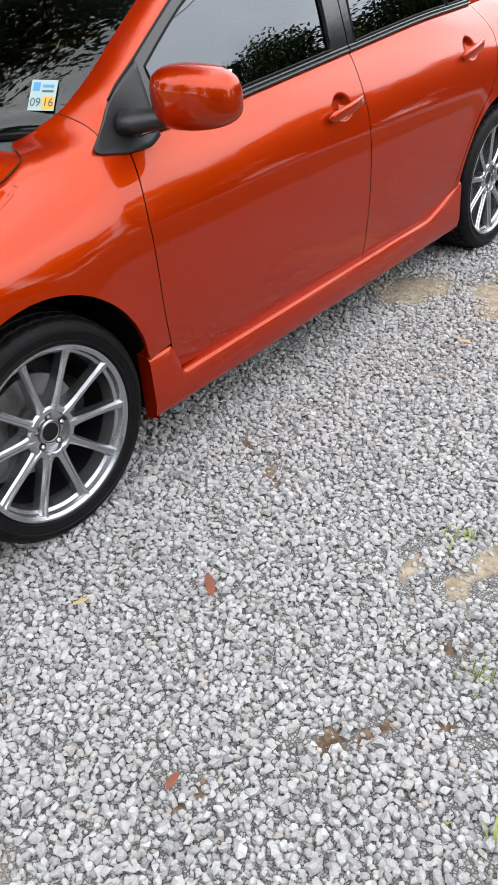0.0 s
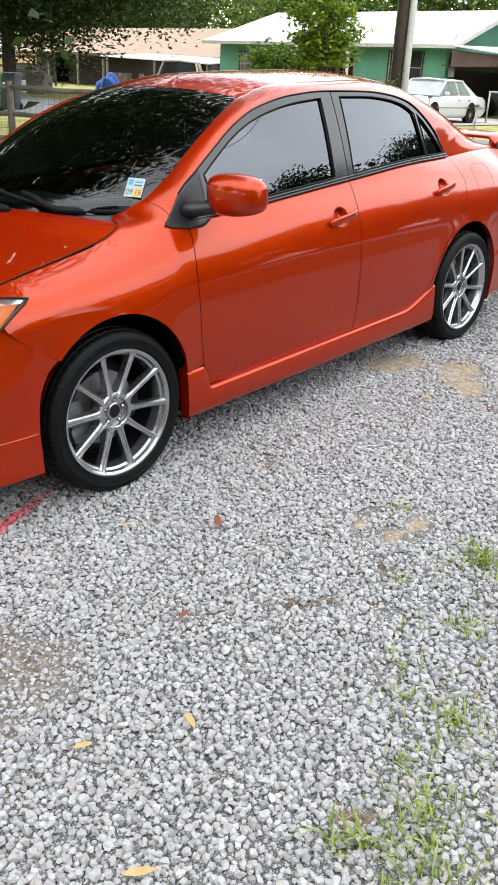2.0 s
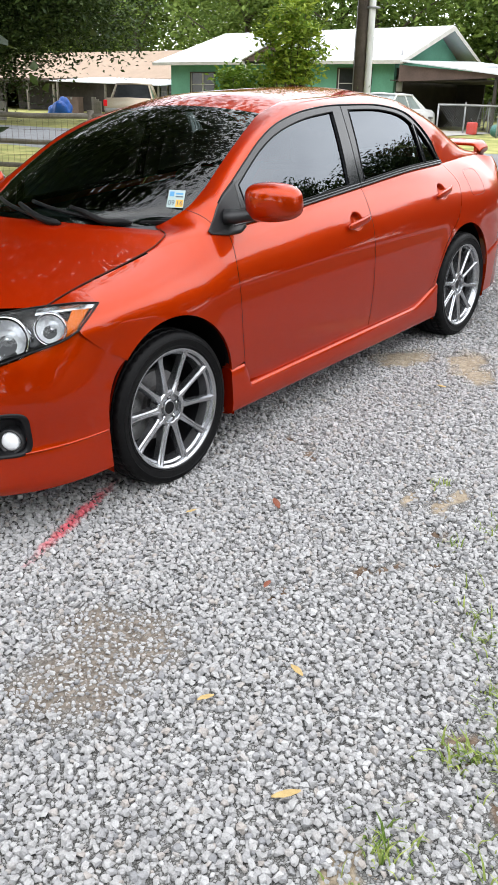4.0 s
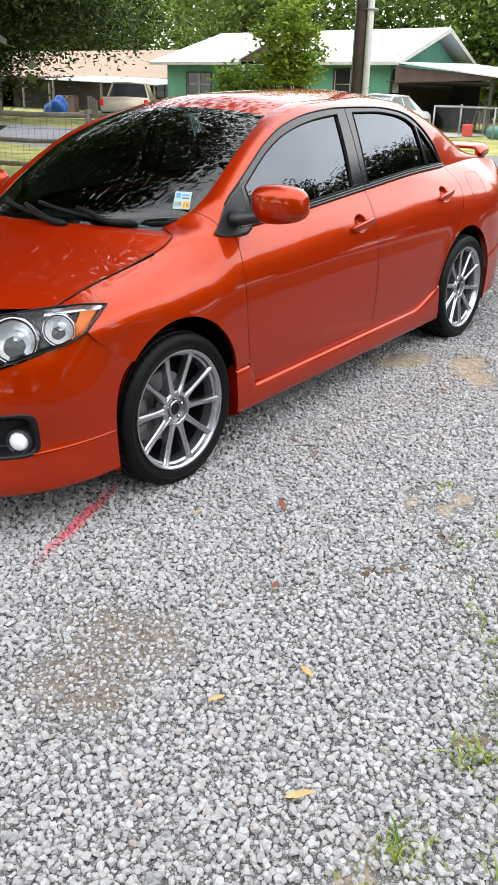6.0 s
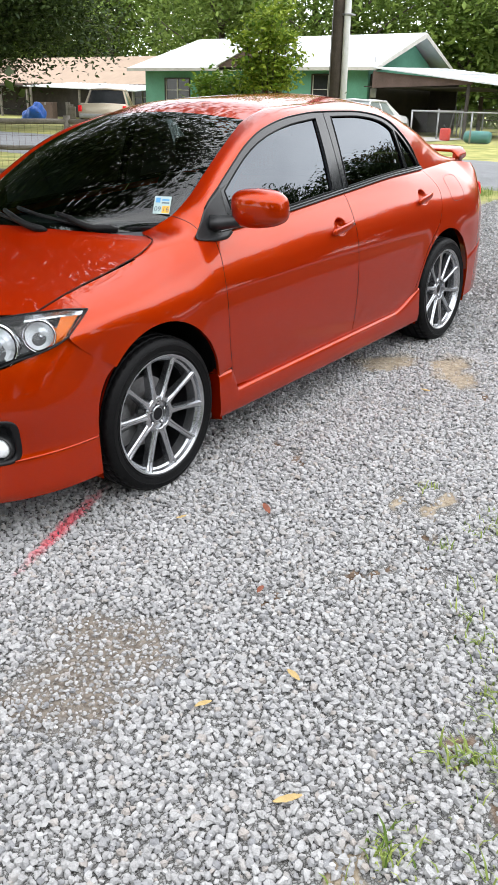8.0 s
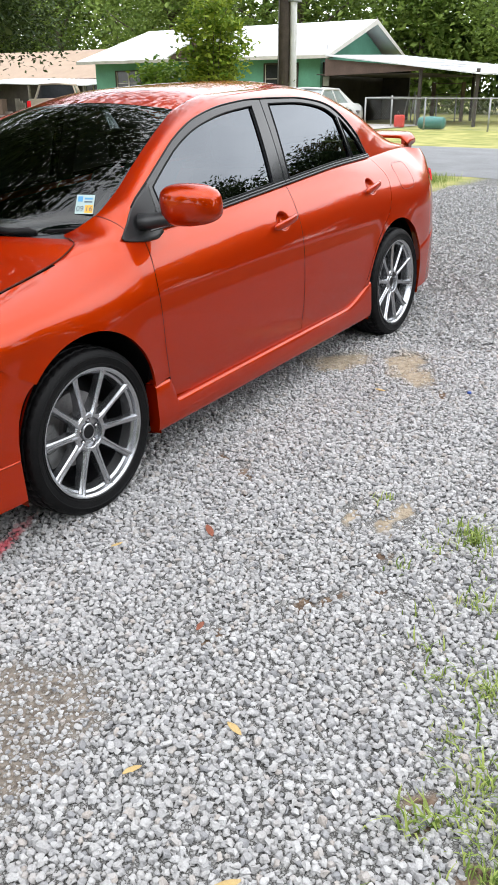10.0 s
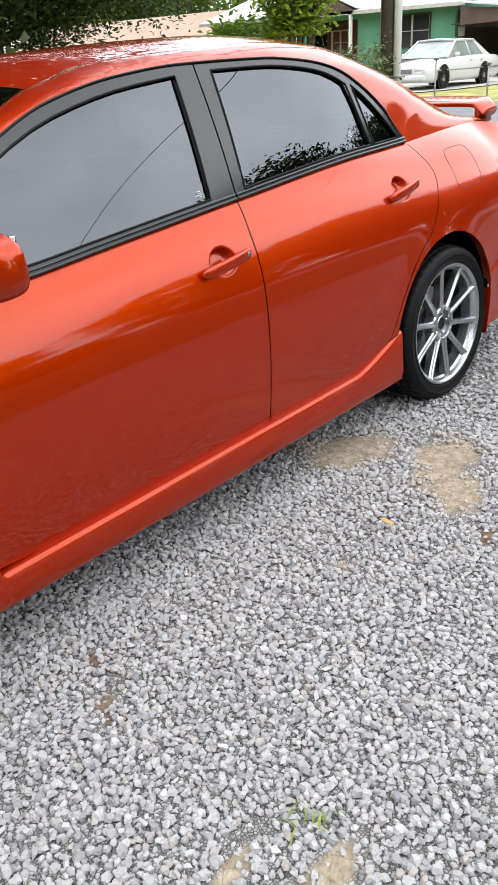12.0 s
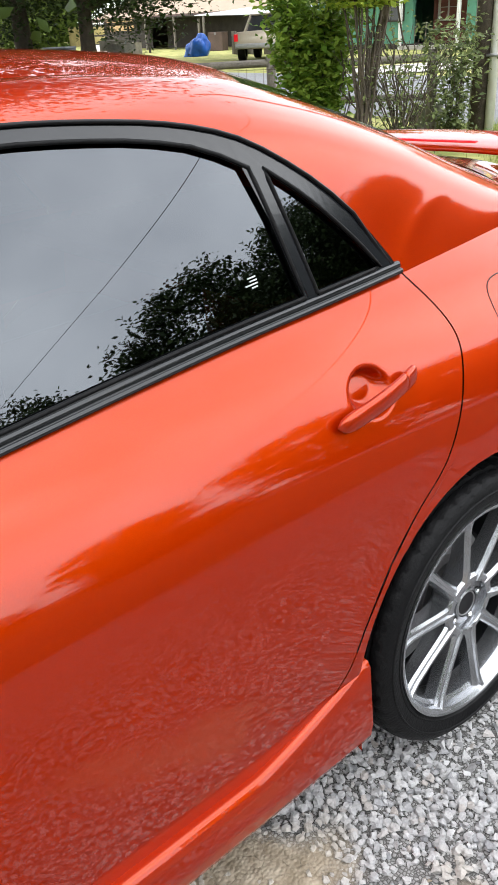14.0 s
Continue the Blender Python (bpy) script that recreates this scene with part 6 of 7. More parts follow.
def shrub(name, label, height, radius, leaf_mat, seed, leaf, count, m, stems=7, stem_r=0.012, low=0.05, category="shrub"):
    gen = np.random.default_rng(seed)
    root = thing(name, label, category, m)
    bm = bmesh.new()
    pts_all = []
    for k in range(stems):
        a = k * 2.4 + gen.uniform(-0.3, 0.3)
        r = radius * gen.uniform(0.3, 0.9)
        h = height * gen.uniform(0.7, 1.0)
        pts = [(math.cos(a) * r * t ** 1.3 + gen.normal(0, 0.02), math.sin(a) * r * t ** 1.3 + gen.normal(0, 0.02), h * t) for t in np.linspace(0, 1, 8)]
        tube(bm, pts, [stem_r * (1 - 0.1 * j) for j in range(8)], 5)
        pts_all += pts[1:]
    part("stem", bm, BARK, root)
    p = np.array(pts_all)
    idx = gen.integers(len(p), size=count)
    q = p[idx] + gen.normal(size=(count, 3)) * radius * np.array((0.24, 0.24, 0.13))
    q = q[q[:, 2] > low]
    v, f = leaves(q, leaf, gen)
    ob = new("foliage", mesh_arrays("foliage", v, f, leaf_mat))
    ob.parent = root
    return root


shrub("bush", "leafy bright green bush beside the fence", 1.72, 0.50, LEAF_BRIGHT, 41, 0.062, 8500, at_ground(7.85, 5.95), 16)
shrub("young_tree", "slim young tree with large yellow-green leaves", 2.50, 0.44, LEAF_YOUNG, 42, 0.056, 10000, at_ground(7.7, 5.1), 13, 0.016, 1.45)
shrub("vine_thicket", "tangled vines with thin grey stems on the fence", 1.35, 0.72, LEAF_VINE, 43, 0.035, 1500, at_ground(8.15, 5.0), 34, 0.009)
shrub("vine_thicket", "tangled vines climbing the utility pole", 1.3, 0.42, LEAF_VINE, 44, 0.05, 1500, at_ground(9.6, 5.45), 12, 0.008)
dead_trunk = thing("dead_trunk", "leaning dead trunk wrapped in dry vines", "trunk", at_ground(8.1, 5.62))
part("stem", tube(bmesh.new(), [(0, 0.12, -0.1), (-0.03, -0.12, 0.35), (-0.1, -0.34, 0.85), (-0.14, -0.52, 1.4), (-0.2, -0.62, 1.85)], [0.085, 0.075, 0.062, 0.048, 0.03], 9), BARK, dead_trunk)
for k in range(9):
    gen = np.random.default_rng(70 + k)
    hang = [(gen.uniform(-0.25, 0.1) + gen.normal(0, 0.03), -0.65 + 0.12 * k + gen.normal(0, 0.04) - 0.25 * t, 1.5 * (1 - t) ** 0.8 * gen.uniform(0.85, 1.1) + 0.05) for t in np.linspace(0, 1, 7)]
    part("vine", tube(bmesh.new(), hang, 0.009, 5), BARK, dead_trunk)


def grass(name, label, spots, seed, m=None, tall=0.07, broad=1.0):
    """Curved blades in tufts; spots: x, y, radius, count."""
    gen = np.random.default_rng(seed)
    vs, fs, base = [], [], 0
    for x, y, r, cnt in spots:
        a = gen.uniform(0, math.tau, cnt)
        d = np.abs(gen.normal(0, 0.6, cnt)) * r
        px, py = x + np.cos(a) * d, y + np.sin(a) * d
        b = gen.uniform(0, math.tau, cnt)
        h = tall * gen.uniform(0.45, 1.5, cnt)
        w = gen.uniform(0.0013, 0.0034, cnt) * broad
        lean = gen.uniform(0.3, 1.3, cnt)
        dx, dy = np.cos(b), np.sin(b)
        z = np.zeros(cnt) if m is not None else np.array([ground_z(p, q) for p, q in zip(px, py)])
        v = np.stack([np.stack([px - dy * w, py + dx * w, z], 1), np.stack([px + dy * w, py - dx * w, z], 1),
                      np.stack([px + dx * h * lean * 0.4 - dy * w * 0.8, py + dy * h * lean * 0.4 + dx * w * 0.8, z + h * 0.65], 1), np.stack([px + dx * h * lean * 0.4 + dy * w * 0.8, py + dy * h * lean * 0.4 - dx * w * 0.8, z + h * 0.65], 1),
                      np.stack([px + dx * h * lean * 1.1, py + dy * h * lean * 1.1, z + h * 0.85], 1)], 1)
        f = np.array([[0, 1, 3], [0, 3, 2], [2, 3, 4]])
        vs.append(v.reshape(-1, 3))
        fs.append((f[None] + (np.arange(cnt) * 5 + base)[:, None, None]).reshape(-1, 3))
        base += cnt * 5
    return bulk(name, np.concatenate(vs), np.concatenate(fs), BLADE, label, "grass", m)


near_spots = [(0.556, -0.875, 0.04, 40), (0.434, -1.268, 0.12, 420), (0.083, -1.39, 0.07, 90), (-0.177, -1.346, 0.05, 45), (-0.255, -1.54, 0.11, 260), (-0.457, -1.52, 0.05, 70), (-0.547, -1.64, 0.09, 190), (-0.66, -1.62, 0.08, 150), (-0.64, -1.71, 0.10, 220),
              (-1.035, -1.54, 0.09, 120), (-0.76, -1.73, 0.09, 170), (0.155, -1.115, 0.04, 30), (-0.269, -1.41, 0.05, 50), (-0.75, -1.82, 0.11, 260), (-0.95, -1.84, 0.14, 260), (0.30, -1.16, 0.03, 18), (-0.05, -1.25, 0.03, 14), (0.25, -1.5, 0.12, 200),
              (-0.3, -1.75, 0.16, 380), (0.0, -1.7, 0.2, 420), (0.65, -1.65, 0.25, 450), (1.2, -1.75, 0.3, 450), (2.0, -1.85, 0.4, 400), (-1.4, -1.9, 0.2, 200), (3.0, -2.0, 0.4, 350)]
grass("grass", "sparse green grass tufts growing through the gravel", [(x, y, r * 1.25, int(c * 0.5)) for x, y, r, c in near_spots], 51, DRIVE, 0.030)
grass("weed", "broad-bladed green weed growing in the gravel", [(-0.74, -1.53, 0.035, 26), (-0.70, -1.57, 0.03, 14), (0.46, -1.24, 0.05, 24), (-1.06, -1.53, 0.05, 14)], 53, DRIVE, 0.045, 1.35)
verge = [(rng.uniform(8.9, 11.3), rng.uniform(2.9, 6.5), 0.35, 130) for _ in range(60)]
grass("grass", "dry straw-green grass on the verge", verge, 52, None, 0.13)


# ---- across the road: houses, vehicles, fences, pole ----
GREEN = mat("green_siding", (0.13, 0.36, 0.25), 0.75, noise_scale=1.2, noise_amount=0.18, bump=0.1, bump_scale=40)
WHITE_METAL = mat("white_metal_roof", (0.63, 0.645, 0.66), 0.45, noise_scale=0.8, noise_amount=0.10)
BROWN_WOOD = mat("brown_painted_wood", (0.13, 0.085, 0.07), 0.8, noise_scale=2, noise_amount=0.3)
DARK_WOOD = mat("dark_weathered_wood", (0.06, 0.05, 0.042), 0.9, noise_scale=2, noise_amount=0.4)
GREY_WOOD = mat("grey_weathered_wood", (0.24, 0.215, 0.18), 0.9, noise_scale=5, noise_amount=0.4, bump=0.5, bump_scale=40)
TAN_SHINGLE = mat("tan_shingle", (0.36, 0.265, 0.195), 0.9, noise_scale=1.5, noise_amount=0.15, bump=0.4, bump_scale=14)
PALE_TRIM = mat("pale_trim", (0.55, 0.53, 0.48), 0.7, noise_scale=3, noise_amount=0.2)
PANE = mat("dark_pane", (0.035, 0.038, 0.042), 0.12, noise_scale=1, noise_amount=0.3)
CURTAIN = mat("pale_curtain", (0.34, 0.32, 0.29), 0.8, noise_scale=6, noise_amount=0.3)
GALV = mat("galvanised_pipe", (0.36, 0.365, 0.365), 0.45, 0.5, noise_scale=8, noise_amount=0.2)
CONCRETE = mat("concrete", (0.45, 0.43, 0.40), 0.9, noise_scale=1, noise_amount=0.2)
RED_BRICK = mat("red_brick_face", (0.20, 0.065, 0.05), 0.85, noise_scale=4, noise_amount=0.3)


def quad(bm, *pts):
    bm.faces.new([bm.verts.new(p) for p in pts])
    return bm


def wall_with_openings(x0, x1, y0, y1, z0, z1, openings):
    """A wall across x0..x1 in thickness, running along y, with oblong openings (y0, y1, z0, z1) cut right through."""
    bm = bmesh.new()
    ys = sorted({y0, y1, *(o[0] for o in openings), *(o[1] for o in openings)})
    zs = sorted({z0, z1, *(o[2] for o in openings), *(o[3] for o in openings)})
    for ya, yb in zip(ys, ys[1:]):
        for za, zb in zip(zs, zs[1:]):
            if not any(o[0] <= (ya + yb) / 2 <= o[1] and o[2] <= (za + zb) / 2 <= o[3] for o in openings):
                box(bm, x0, x1, ya, yb, za, zb)
    bmesh.ops.remove_doubles(bm, verts=bm.verts, dist=1e-4)
    seen = {}
    for f in list(bm.faces):
        key = tuple(sorted(v.index for v in f.verts))
        seen.setdefault(key, []).append(f)
    return bm


def window(parent, x, y0, y1, z0, z1, halves=2, bars=1, frame_mat=None):
    """A window in the front wall: frame with mullions and recessed panes."""
    fm = frame_mat or DARK_WOOD
    bm = bmesh.new()
    t = 0.06
    box(bm, x - 0.04, x + 0.10, y0, y0 + t, z0, z1, 0.006)
    box(bm, x - 0.04, x + 0.10, y1 - t, y1, z0, z1, 0.006)
    box(bm, x - 0.04, x + 0.10, y0 + t, y1 - t, z1 - t, z1, 0.006)
    box(bm, x - 0.07, x + 0.10, y0 + t, y1 - t, z0, z0 + t, 0.006)
    w = part("window", bm, fm, parent, "dark framed house window", smooth=False)
    span = (y1 - y0 - 2 * t) / halves
    for k in range(halves):
        a = y0 + t + span * k
        b = bmesh.new()
        box(b, x + 0.0, x + 0.04, a + 0.005, a + 0.035, z0 + t, z1 - t)
        box(b, x + 0.0, x + 0.04, a + span - 0.035, a + span - 0.005, z0 + t, z1 - t)
        for j in range(1, bars + 1):
            zz = z0 + t + (z1 - z0 - 2 * t) * j / (bars + 1)
            box(b, x + 0.0, x + 0.04, a + 0.035, a + span - 0.035, zz - 0.015, zz + 0.015)
        part("sash", b, PALE_TRIM if frame_mat is None else frame_mat, w, smooth=False)
        part("pane", boxed(x + 0.045, x + 0.055, a, a + span, z0 + t, z1 - t), PANE, w, smooth=False)
    return w


def metal_roof(name, p00, p10, p11, p01, material, parent, rib=0.6, thick=0.06):
    """A sloping sheet roof with raised ribs; p00-p10 is the eave, p01-p11 the ridge."""
    bm = bmesh.new()
    a, b, c, d = (Vector(p) for p in (p00, p10, p11, p01))
    n = (b - a).cross(d - a).normalized()
    if n.z < 0:
        n = -n
    vs = [bm.verts.new(p) for p in (a, b, c, d)] + [bm.verts.new(p - n * thick) for p in (a, b, c, d)]
    for f in ((0, 1, 2, 3), (7, 6, 5, 4), (0, 4, 5, 1), (1, 5, 6, 2), (2, 6, 7, 3), (3, 7, 4, 0)):
        bm.faces.new([vs[i] for i in f])
    ob = part(name, bm, material, parent, smooth=False)
    cnt = max(2, int((b - a).length / rib)) if rib else 0
    if cnt:
        rb = bmesh.new()
        for k in range(1, cnt):
            t = k / cnt
            tube(rb, [a + (b - a) * t + n * 0.005, d + (c - d) * t + n * 0.005], 0.018, 4)
        part("roof_rib", rb, material, ob, smooth=False)["kind"] = "stuff"
    return ob


# the green house: front wall at x = 33.4, eaves 3.2 m up, ridge along y
HG = 0.32
green_house = thing("green_house", "single-storey green house with a white metal roof and carport", "house")
WINS = ((28.65, 30.45, 1.50, 2.72, 2, 1), (26.35, 27.30, 1.45, 2.66, 1, 1), (19.10, 21.00, 1.55, 2.90, 2, 1))
front = wall_with_openings(33.4, 33.6, 17.95, 31.9, HG, 3.22, [w[:4] for w in WINS] + [(22.95, 25.9, HG, 2.85)])
part("front_wall", front, GREEN, green_house, smooth=False)
part("end_wall", boxed(33.6, 41.2, 17.95, 18.15, HG, 3.22), GREEN, green_house, smooth=False)
part("end_wall", boxed(33.6, 41.2, 31.7, 31.9, HG, 3.22), GREEN, green_house, smooth=False)
part("back_wall", boxed(41.2, 41.4, 17.95, 31.9, HG, 3.22), GREEN, green_house, smooth=False)
part("plinth", boxed(33.34, 33.395, 17.95, 31.9, HG - 0.3, HG + 0.22), DARK_WOOD, green_house, smooth=False)
part("floor_slab", boxed(33.6, 41.2, 18.15, 31.7, HG - 0.1, HG + 0.05), CONCRETE, green_house, smooth=False)
for w in WINS:
    window(green_house, 33.38, *w)
gb = bmesh.new()
quad(gb, (33.5, 18.05, 3.22), (40.5, 18.05, 3.22), (37.4, 18.05, 4.66))
for f in bmesh.ops.extrude_face_region(gb, geom=gb.faces[:])["geom"]:
    if isinstance(f, bmesh.types.BMVert):
        f.co.y += 0.08
part("gable", gb, GREEN, green_house, smooth=False)
metal_roof("roof", (32.7, 17.2, 3.17), (32.7, 32.6, 3.17), (37.4, 31.4, 4.86), (37.4, 17.2, 4.86), WHITE_METAL, green_house, 0.9)
metal_roof("roof", (41.2, 32.6, 3.30), (41.2, 17.2, 3.30), (37.45, 17.2, 4.86), (37.45, 31.4, 4.86), WHITE_METAL, green_house, 0.9)
metal_roof("roof", (32.7, 32.62, 3.17), (41.2, 32.62, 3.25), (37.44, 31.42, 4.85), (37.41, 31.42, 4.85), WHITE_METAL, green_house, 0)
part("fascia", boxed(32.66, 32.7, 17.2, 32.6, 3.02, 3.17), PALE_TRIM, green_house, smooth=False)
part("soffit", boxed(32.92, 33.4, 17.3, 32.5, 3.06, 3.09), BROWN_WOOD, green_house, smooth=False)
for zx in ((32.68, 37.42, 3.10, 4.79), (41.2, 37.44, 3.23, 4.79)):
    b = bmesh.new()
    quad(b, (zx[0], 17.16, zx[2] - 0.10), (zx[0], 17.16, zx[2] + 0.06), (zx[1], 17.16, zx[3] + 0.06), (zx[1], 17.16, zx[3] - 0.16))
    r = bmesh.ops.extrude_face_region(b, geom=b.faces[:])["geom"]
    for v in r:
        if isinstance(v, bmesh.types.BMVert):
            v.co.y += 0.035
    part("bargeboard", b, PALE_TRIM, green_house, smooth=False)
# porch: a dark recess with its own little gable, a brick-red wall and a white screen door
part("porch_back", boxed(34.9, 35.0, 22.95, 25.9, HG, 2.85), RED_BRICK, green_house, smooth=False)
part("porch_floor", boxed(32.6, 34.9, 22.95, 25.9, HG, HG + 0.15), CONCRETE, green_house, smooth=False)
pr = bmesh.new()
quad(pr, (32.6, 22.5, 3.25), (32.6, 24.4, 4.02), (36.0, 24.4, 4.02), (36.0, 22.5, 3.25))
quad(pr, (32.6, 24.4, 4.02), (32.6, 26.3, 3.25), (36.0, 26.3, 3.25), (36.0, 24.4, 4.02))
po = part("porch_roof", pr, WHITE_METAL, green_house, smooth=False)
md = po.modifiers.new("thickness", "SOLIDIFY")
md.thickness = 0.05
gb = bmesh.new()
quad(gb, (32.72, 22.7, 3.05), (32.72, 26.1, 3.05), (32.72, 26.1, 3.25), (32.72, 24.4, 3.95), (32.72, 22.7, 3.25))
pg = part("porch_gable", gb, BROWN_WOOD, green_house, smooth=False)
md = pg.modifiers.new("thickness", "SOLIDIFY")
md.thickness = 0.06
for y in (22.85, 26.0):
    part("porch_post", boxed(32.66, 32.78, y - 0.06, y + 0.06, HG, 3.05), WHITE_PLASTIC, green_house, smooth=False)
window(green_house, 34.86, 23.05, 23.85, HG + 0.15, 2.35, 1, 2, WHITE_PLASTIC)
window(green_house, 34.86, 24.5, 25.6, 1.4, 2.5, 2, 1, PALE_TRIM)
# carport at the end wall
metal_roof("carport_roof", (32.4, 9.9, 2.30), (32.4, 17.15, 3.14), (40.0, 17.15, 3.42), (40.0, 9.9, 2.66), WHITE_METAL, green_house, 0.5, 0.05)
b = bmesh.new()
quad(b, (32.7, 17.3, 2.98), (32.7, 12.6, 2.58), (32.7, 12.6, 2.46), (32.7, 17.3, 2.30))
md = part("carport_fascia", b, BROWN_WOOD, green_house, smooth=False).modifiers.new("thickness", "SOLIDIFY")
md.thickness = 0.05
for x, y in ((32.7, 12.75), (32.7, 10.3), (36.5, 10.2), (39.8, 10.2), (39.8, 13.0)):
    part("carport_post", boxed(x - 0.06, x + 0.06, y - 0.06, y + 0.06, HG - 0.2, 2.5), DARK_WOOD, green_house, smooth=False)
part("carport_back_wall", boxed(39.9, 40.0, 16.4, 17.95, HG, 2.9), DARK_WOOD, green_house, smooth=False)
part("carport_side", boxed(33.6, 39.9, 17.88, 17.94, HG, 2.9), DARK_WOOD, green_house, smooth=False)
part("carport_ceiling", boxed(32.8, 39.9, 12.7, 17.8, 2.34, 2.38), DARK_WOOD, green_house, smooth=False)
part("meter_box", boxed(33.3, 33.39, 17.45, 17.75, 1.9, 2.3, 0.02), GALV, green_house)
part("meter_pipe", tube(bmesh.new(), [(33.33, 17.6, 2.3), (33.33, 17.6, 3.6)], 0.035, 8), GALV, green_house)

# the tan house further left, with a lean-to awning over a cluttered yard
tan_house = thing("tan_house", "low brown house with a tan shingle roof and awning", "house")
TG = 0.35
part("front_wall", wall_with_openings(40.3, 40.5, 36.0, 64.0, TG, 2.62, [(38.0, 39.6, 1.3, 2.2), (42.0, 43.4, 1.2, 2.1), (55.0, 57.0, TG, 2.3)]), DARK_WOOD, tan_house, smooth=False)
part("back_wall", boxed(49.5, 49.7, 36.0, 64.0, TG, 2.62), DARK_WOOD, tan_house, smooth=False)
part("end_wall", boxed(40.5, 49.5, 36.0, 36.2, TG, 2.62), BROWN_WOOD, tan_house, smooth=False)
part("end_wall", boxed(40.5, 49.5, 63.8, 64.0, TG, 2.62), BROWN_WOOD, tan_house, smooth=False)
window(tan_house, 40.28, 38.0, 39.6, 1.3, 2.2)
window(tan_house, 40.28, 42.0, 43.4, 1.2, 2.1)
metal_roof("roof", (39.8, 35.4, 2.55), (39.8, 64.8, 2.55), (45.0, 64.8, 4.55), (45.0, 35.4, 4.55), TAN_SHINGLE, tan_house, 0, 0.14)
metal_roof("roof", (50.2, 64.8, 2.55), (50.2, 35.4, 2.55), (45.05, 35.4, 4.55), (45.05, 64.8, 4.55), TAN_SHINGLE, tan_house, 0, 0.14)
part("fascia", boxed(39.72, 39.78, 35.4, 64.8, 2.32, 2.52), BROWN_WOOD, tan_house, smooth=False)
metal_roof("awning", (35.6, 34.9, 2.08), (35.6, 45.2, 2.30), (39.7, 45.2, 2.62), (39.7, 34.9, 2.44), WHITE_METAL, tan_house, 0.4, 0.05)
for y in (35.2, 39.9, 45.0):
    part("awning_post", boxed(35.7, 35.82, y - 0.06, y + 0.06, TG - 0.1, 2.1), GREY_WOOD, tan_house, smooth=False)
part("shed_roof", boxed(37.0, 41.0, 46.0, 58.0, 2.30, 2.36), DARK_WOOD, tan_house, smooth=False)
for y in (46.2, 49.5, 53.0, 57.5):
    part("shed_post", boxed(37.0, 37.12, y - 0.06, y + 0.06, TG - 0.1, 2.3), GREY_WOOD, tan_house, smooth=False)
part("board_panel", boxed(37.1, 37.16, 54.6, 58.2, 1.62, 2.42), mat("chipboard", (0.48, 0.33, 0.17), 0.85, noise_scale=9, noise_amount=0.3), tan_house, "bare yellowish chipboard panel", smooth=False)


def car_shape(root, w, stations, paint, glassm):
    """A simple but full vehicle body: lofted lower hull and cabin along x. stations: x, half width, low z, belt z, roof z or 0."""
    rows = []
    bm = bmesh.new()
    for x, hw, zl, zb, zr in stations:
        r = [(-hw * 0.9, zl), (-hw, zl + 0.12), (-hw, (zl + zb) / 2), (-hw * 0.96, zb - 0.06), (-hw * 0.88, zb), (0, zb + 0.03), (hw * 0.88, zb), (hw * 0.96, zb - 0.06), (hw, (zl + zb) / 2), (hw, zl + 0.12), (hw * 0.9, zl)]
        rows.append([bm.verts.new((x, y, z)) for y, z in r])
    for a, b in zip(rows, rows[1:]):
        for j in range(10):
            bm.faces.new((a[j], a[j + 1], b[j + 1], b[j]))
        bm.faces.new((a[0], b[0], b[10], a[10]))
    bm.faces.new(rows[0])
    bm.faces.new(rows[-1])
    part("body", bm, paint, root)
    return root


def tyre_simple(root, x, y, z, r, w, cap):
    side = 1 if y > 0 else -1
    bm = lathe([(r * 0.62, 0), (r * 0.66, -0.01), (r * 0.9, -0.015), (r, 0.03), (r, w - 0.03), (r * 0.9, w), (r * 0.5, w)], 28)
    bmesh.ops.transform(bm, matrix=Matrix.Translation((x, y, z)) @ (Matrix.Rotation(math.pi, 4, "Z") if side > 0 else Matrix.Identity(4)), verts=bm.verts)
    wh = part("wheel", bm, RUBBER, root)
    bm = lathe([(0.001, 0.0), (r * 0.2, -0.008), (r * 0.35, 0.01), (r * 0.55, 0.004), (r * 0.64, 0.0)], 24)
    bmesh.ops.transform(bm, matrix=Matrix.Translation((x, y, z)) @ (Matrix.Rotation(math.pi, 4, "Z") if side > 0 else Matrix.Identity(4)), verts=bm.verts)
    part("rim", bm, cap, wh)


WHITE_PAINT = car_paint("white_paint", (0.56, 0.56, 0.56), 0.0, 0.35)
GLASS_PALE = mat("pale_car_glass", (0.30, 0.345, 0.345), 0.1, noise_scale=1.5, noise_amount=0.4)
white_car = thing("white_saloon", "white older full-size saloon parked before the carport", "car", Matrix.Translation((23.55, 14.05, ground_z(25, 14))) @ Matrix.Rotation(radians(3), 4, "Z"))
car_shape(white_car, 1.9, ((0.0, 0.66, 0.34, 0.66, 0), (0.06, 0.86, 0.24, 0.74, 0), (0.5, 0.95, 0.22, 0.80, 0), (1.0, 0.97, 0.22, 0.85, 0), (1.62, 0.98, 0.22, 0.92, 0), (3.0, 0.98, 0.22, 0.96, 0), (4.1, 0.97, 0.22, 0.97, 0), (5.0, 0.94, 0.24, 0.93, 0), (5.30, 0.88, 0.30, 0.86, 0), (5.36, 0.78, 0.36, 0.74, 0)), WHITE_PAINT, GLASS_PALE)


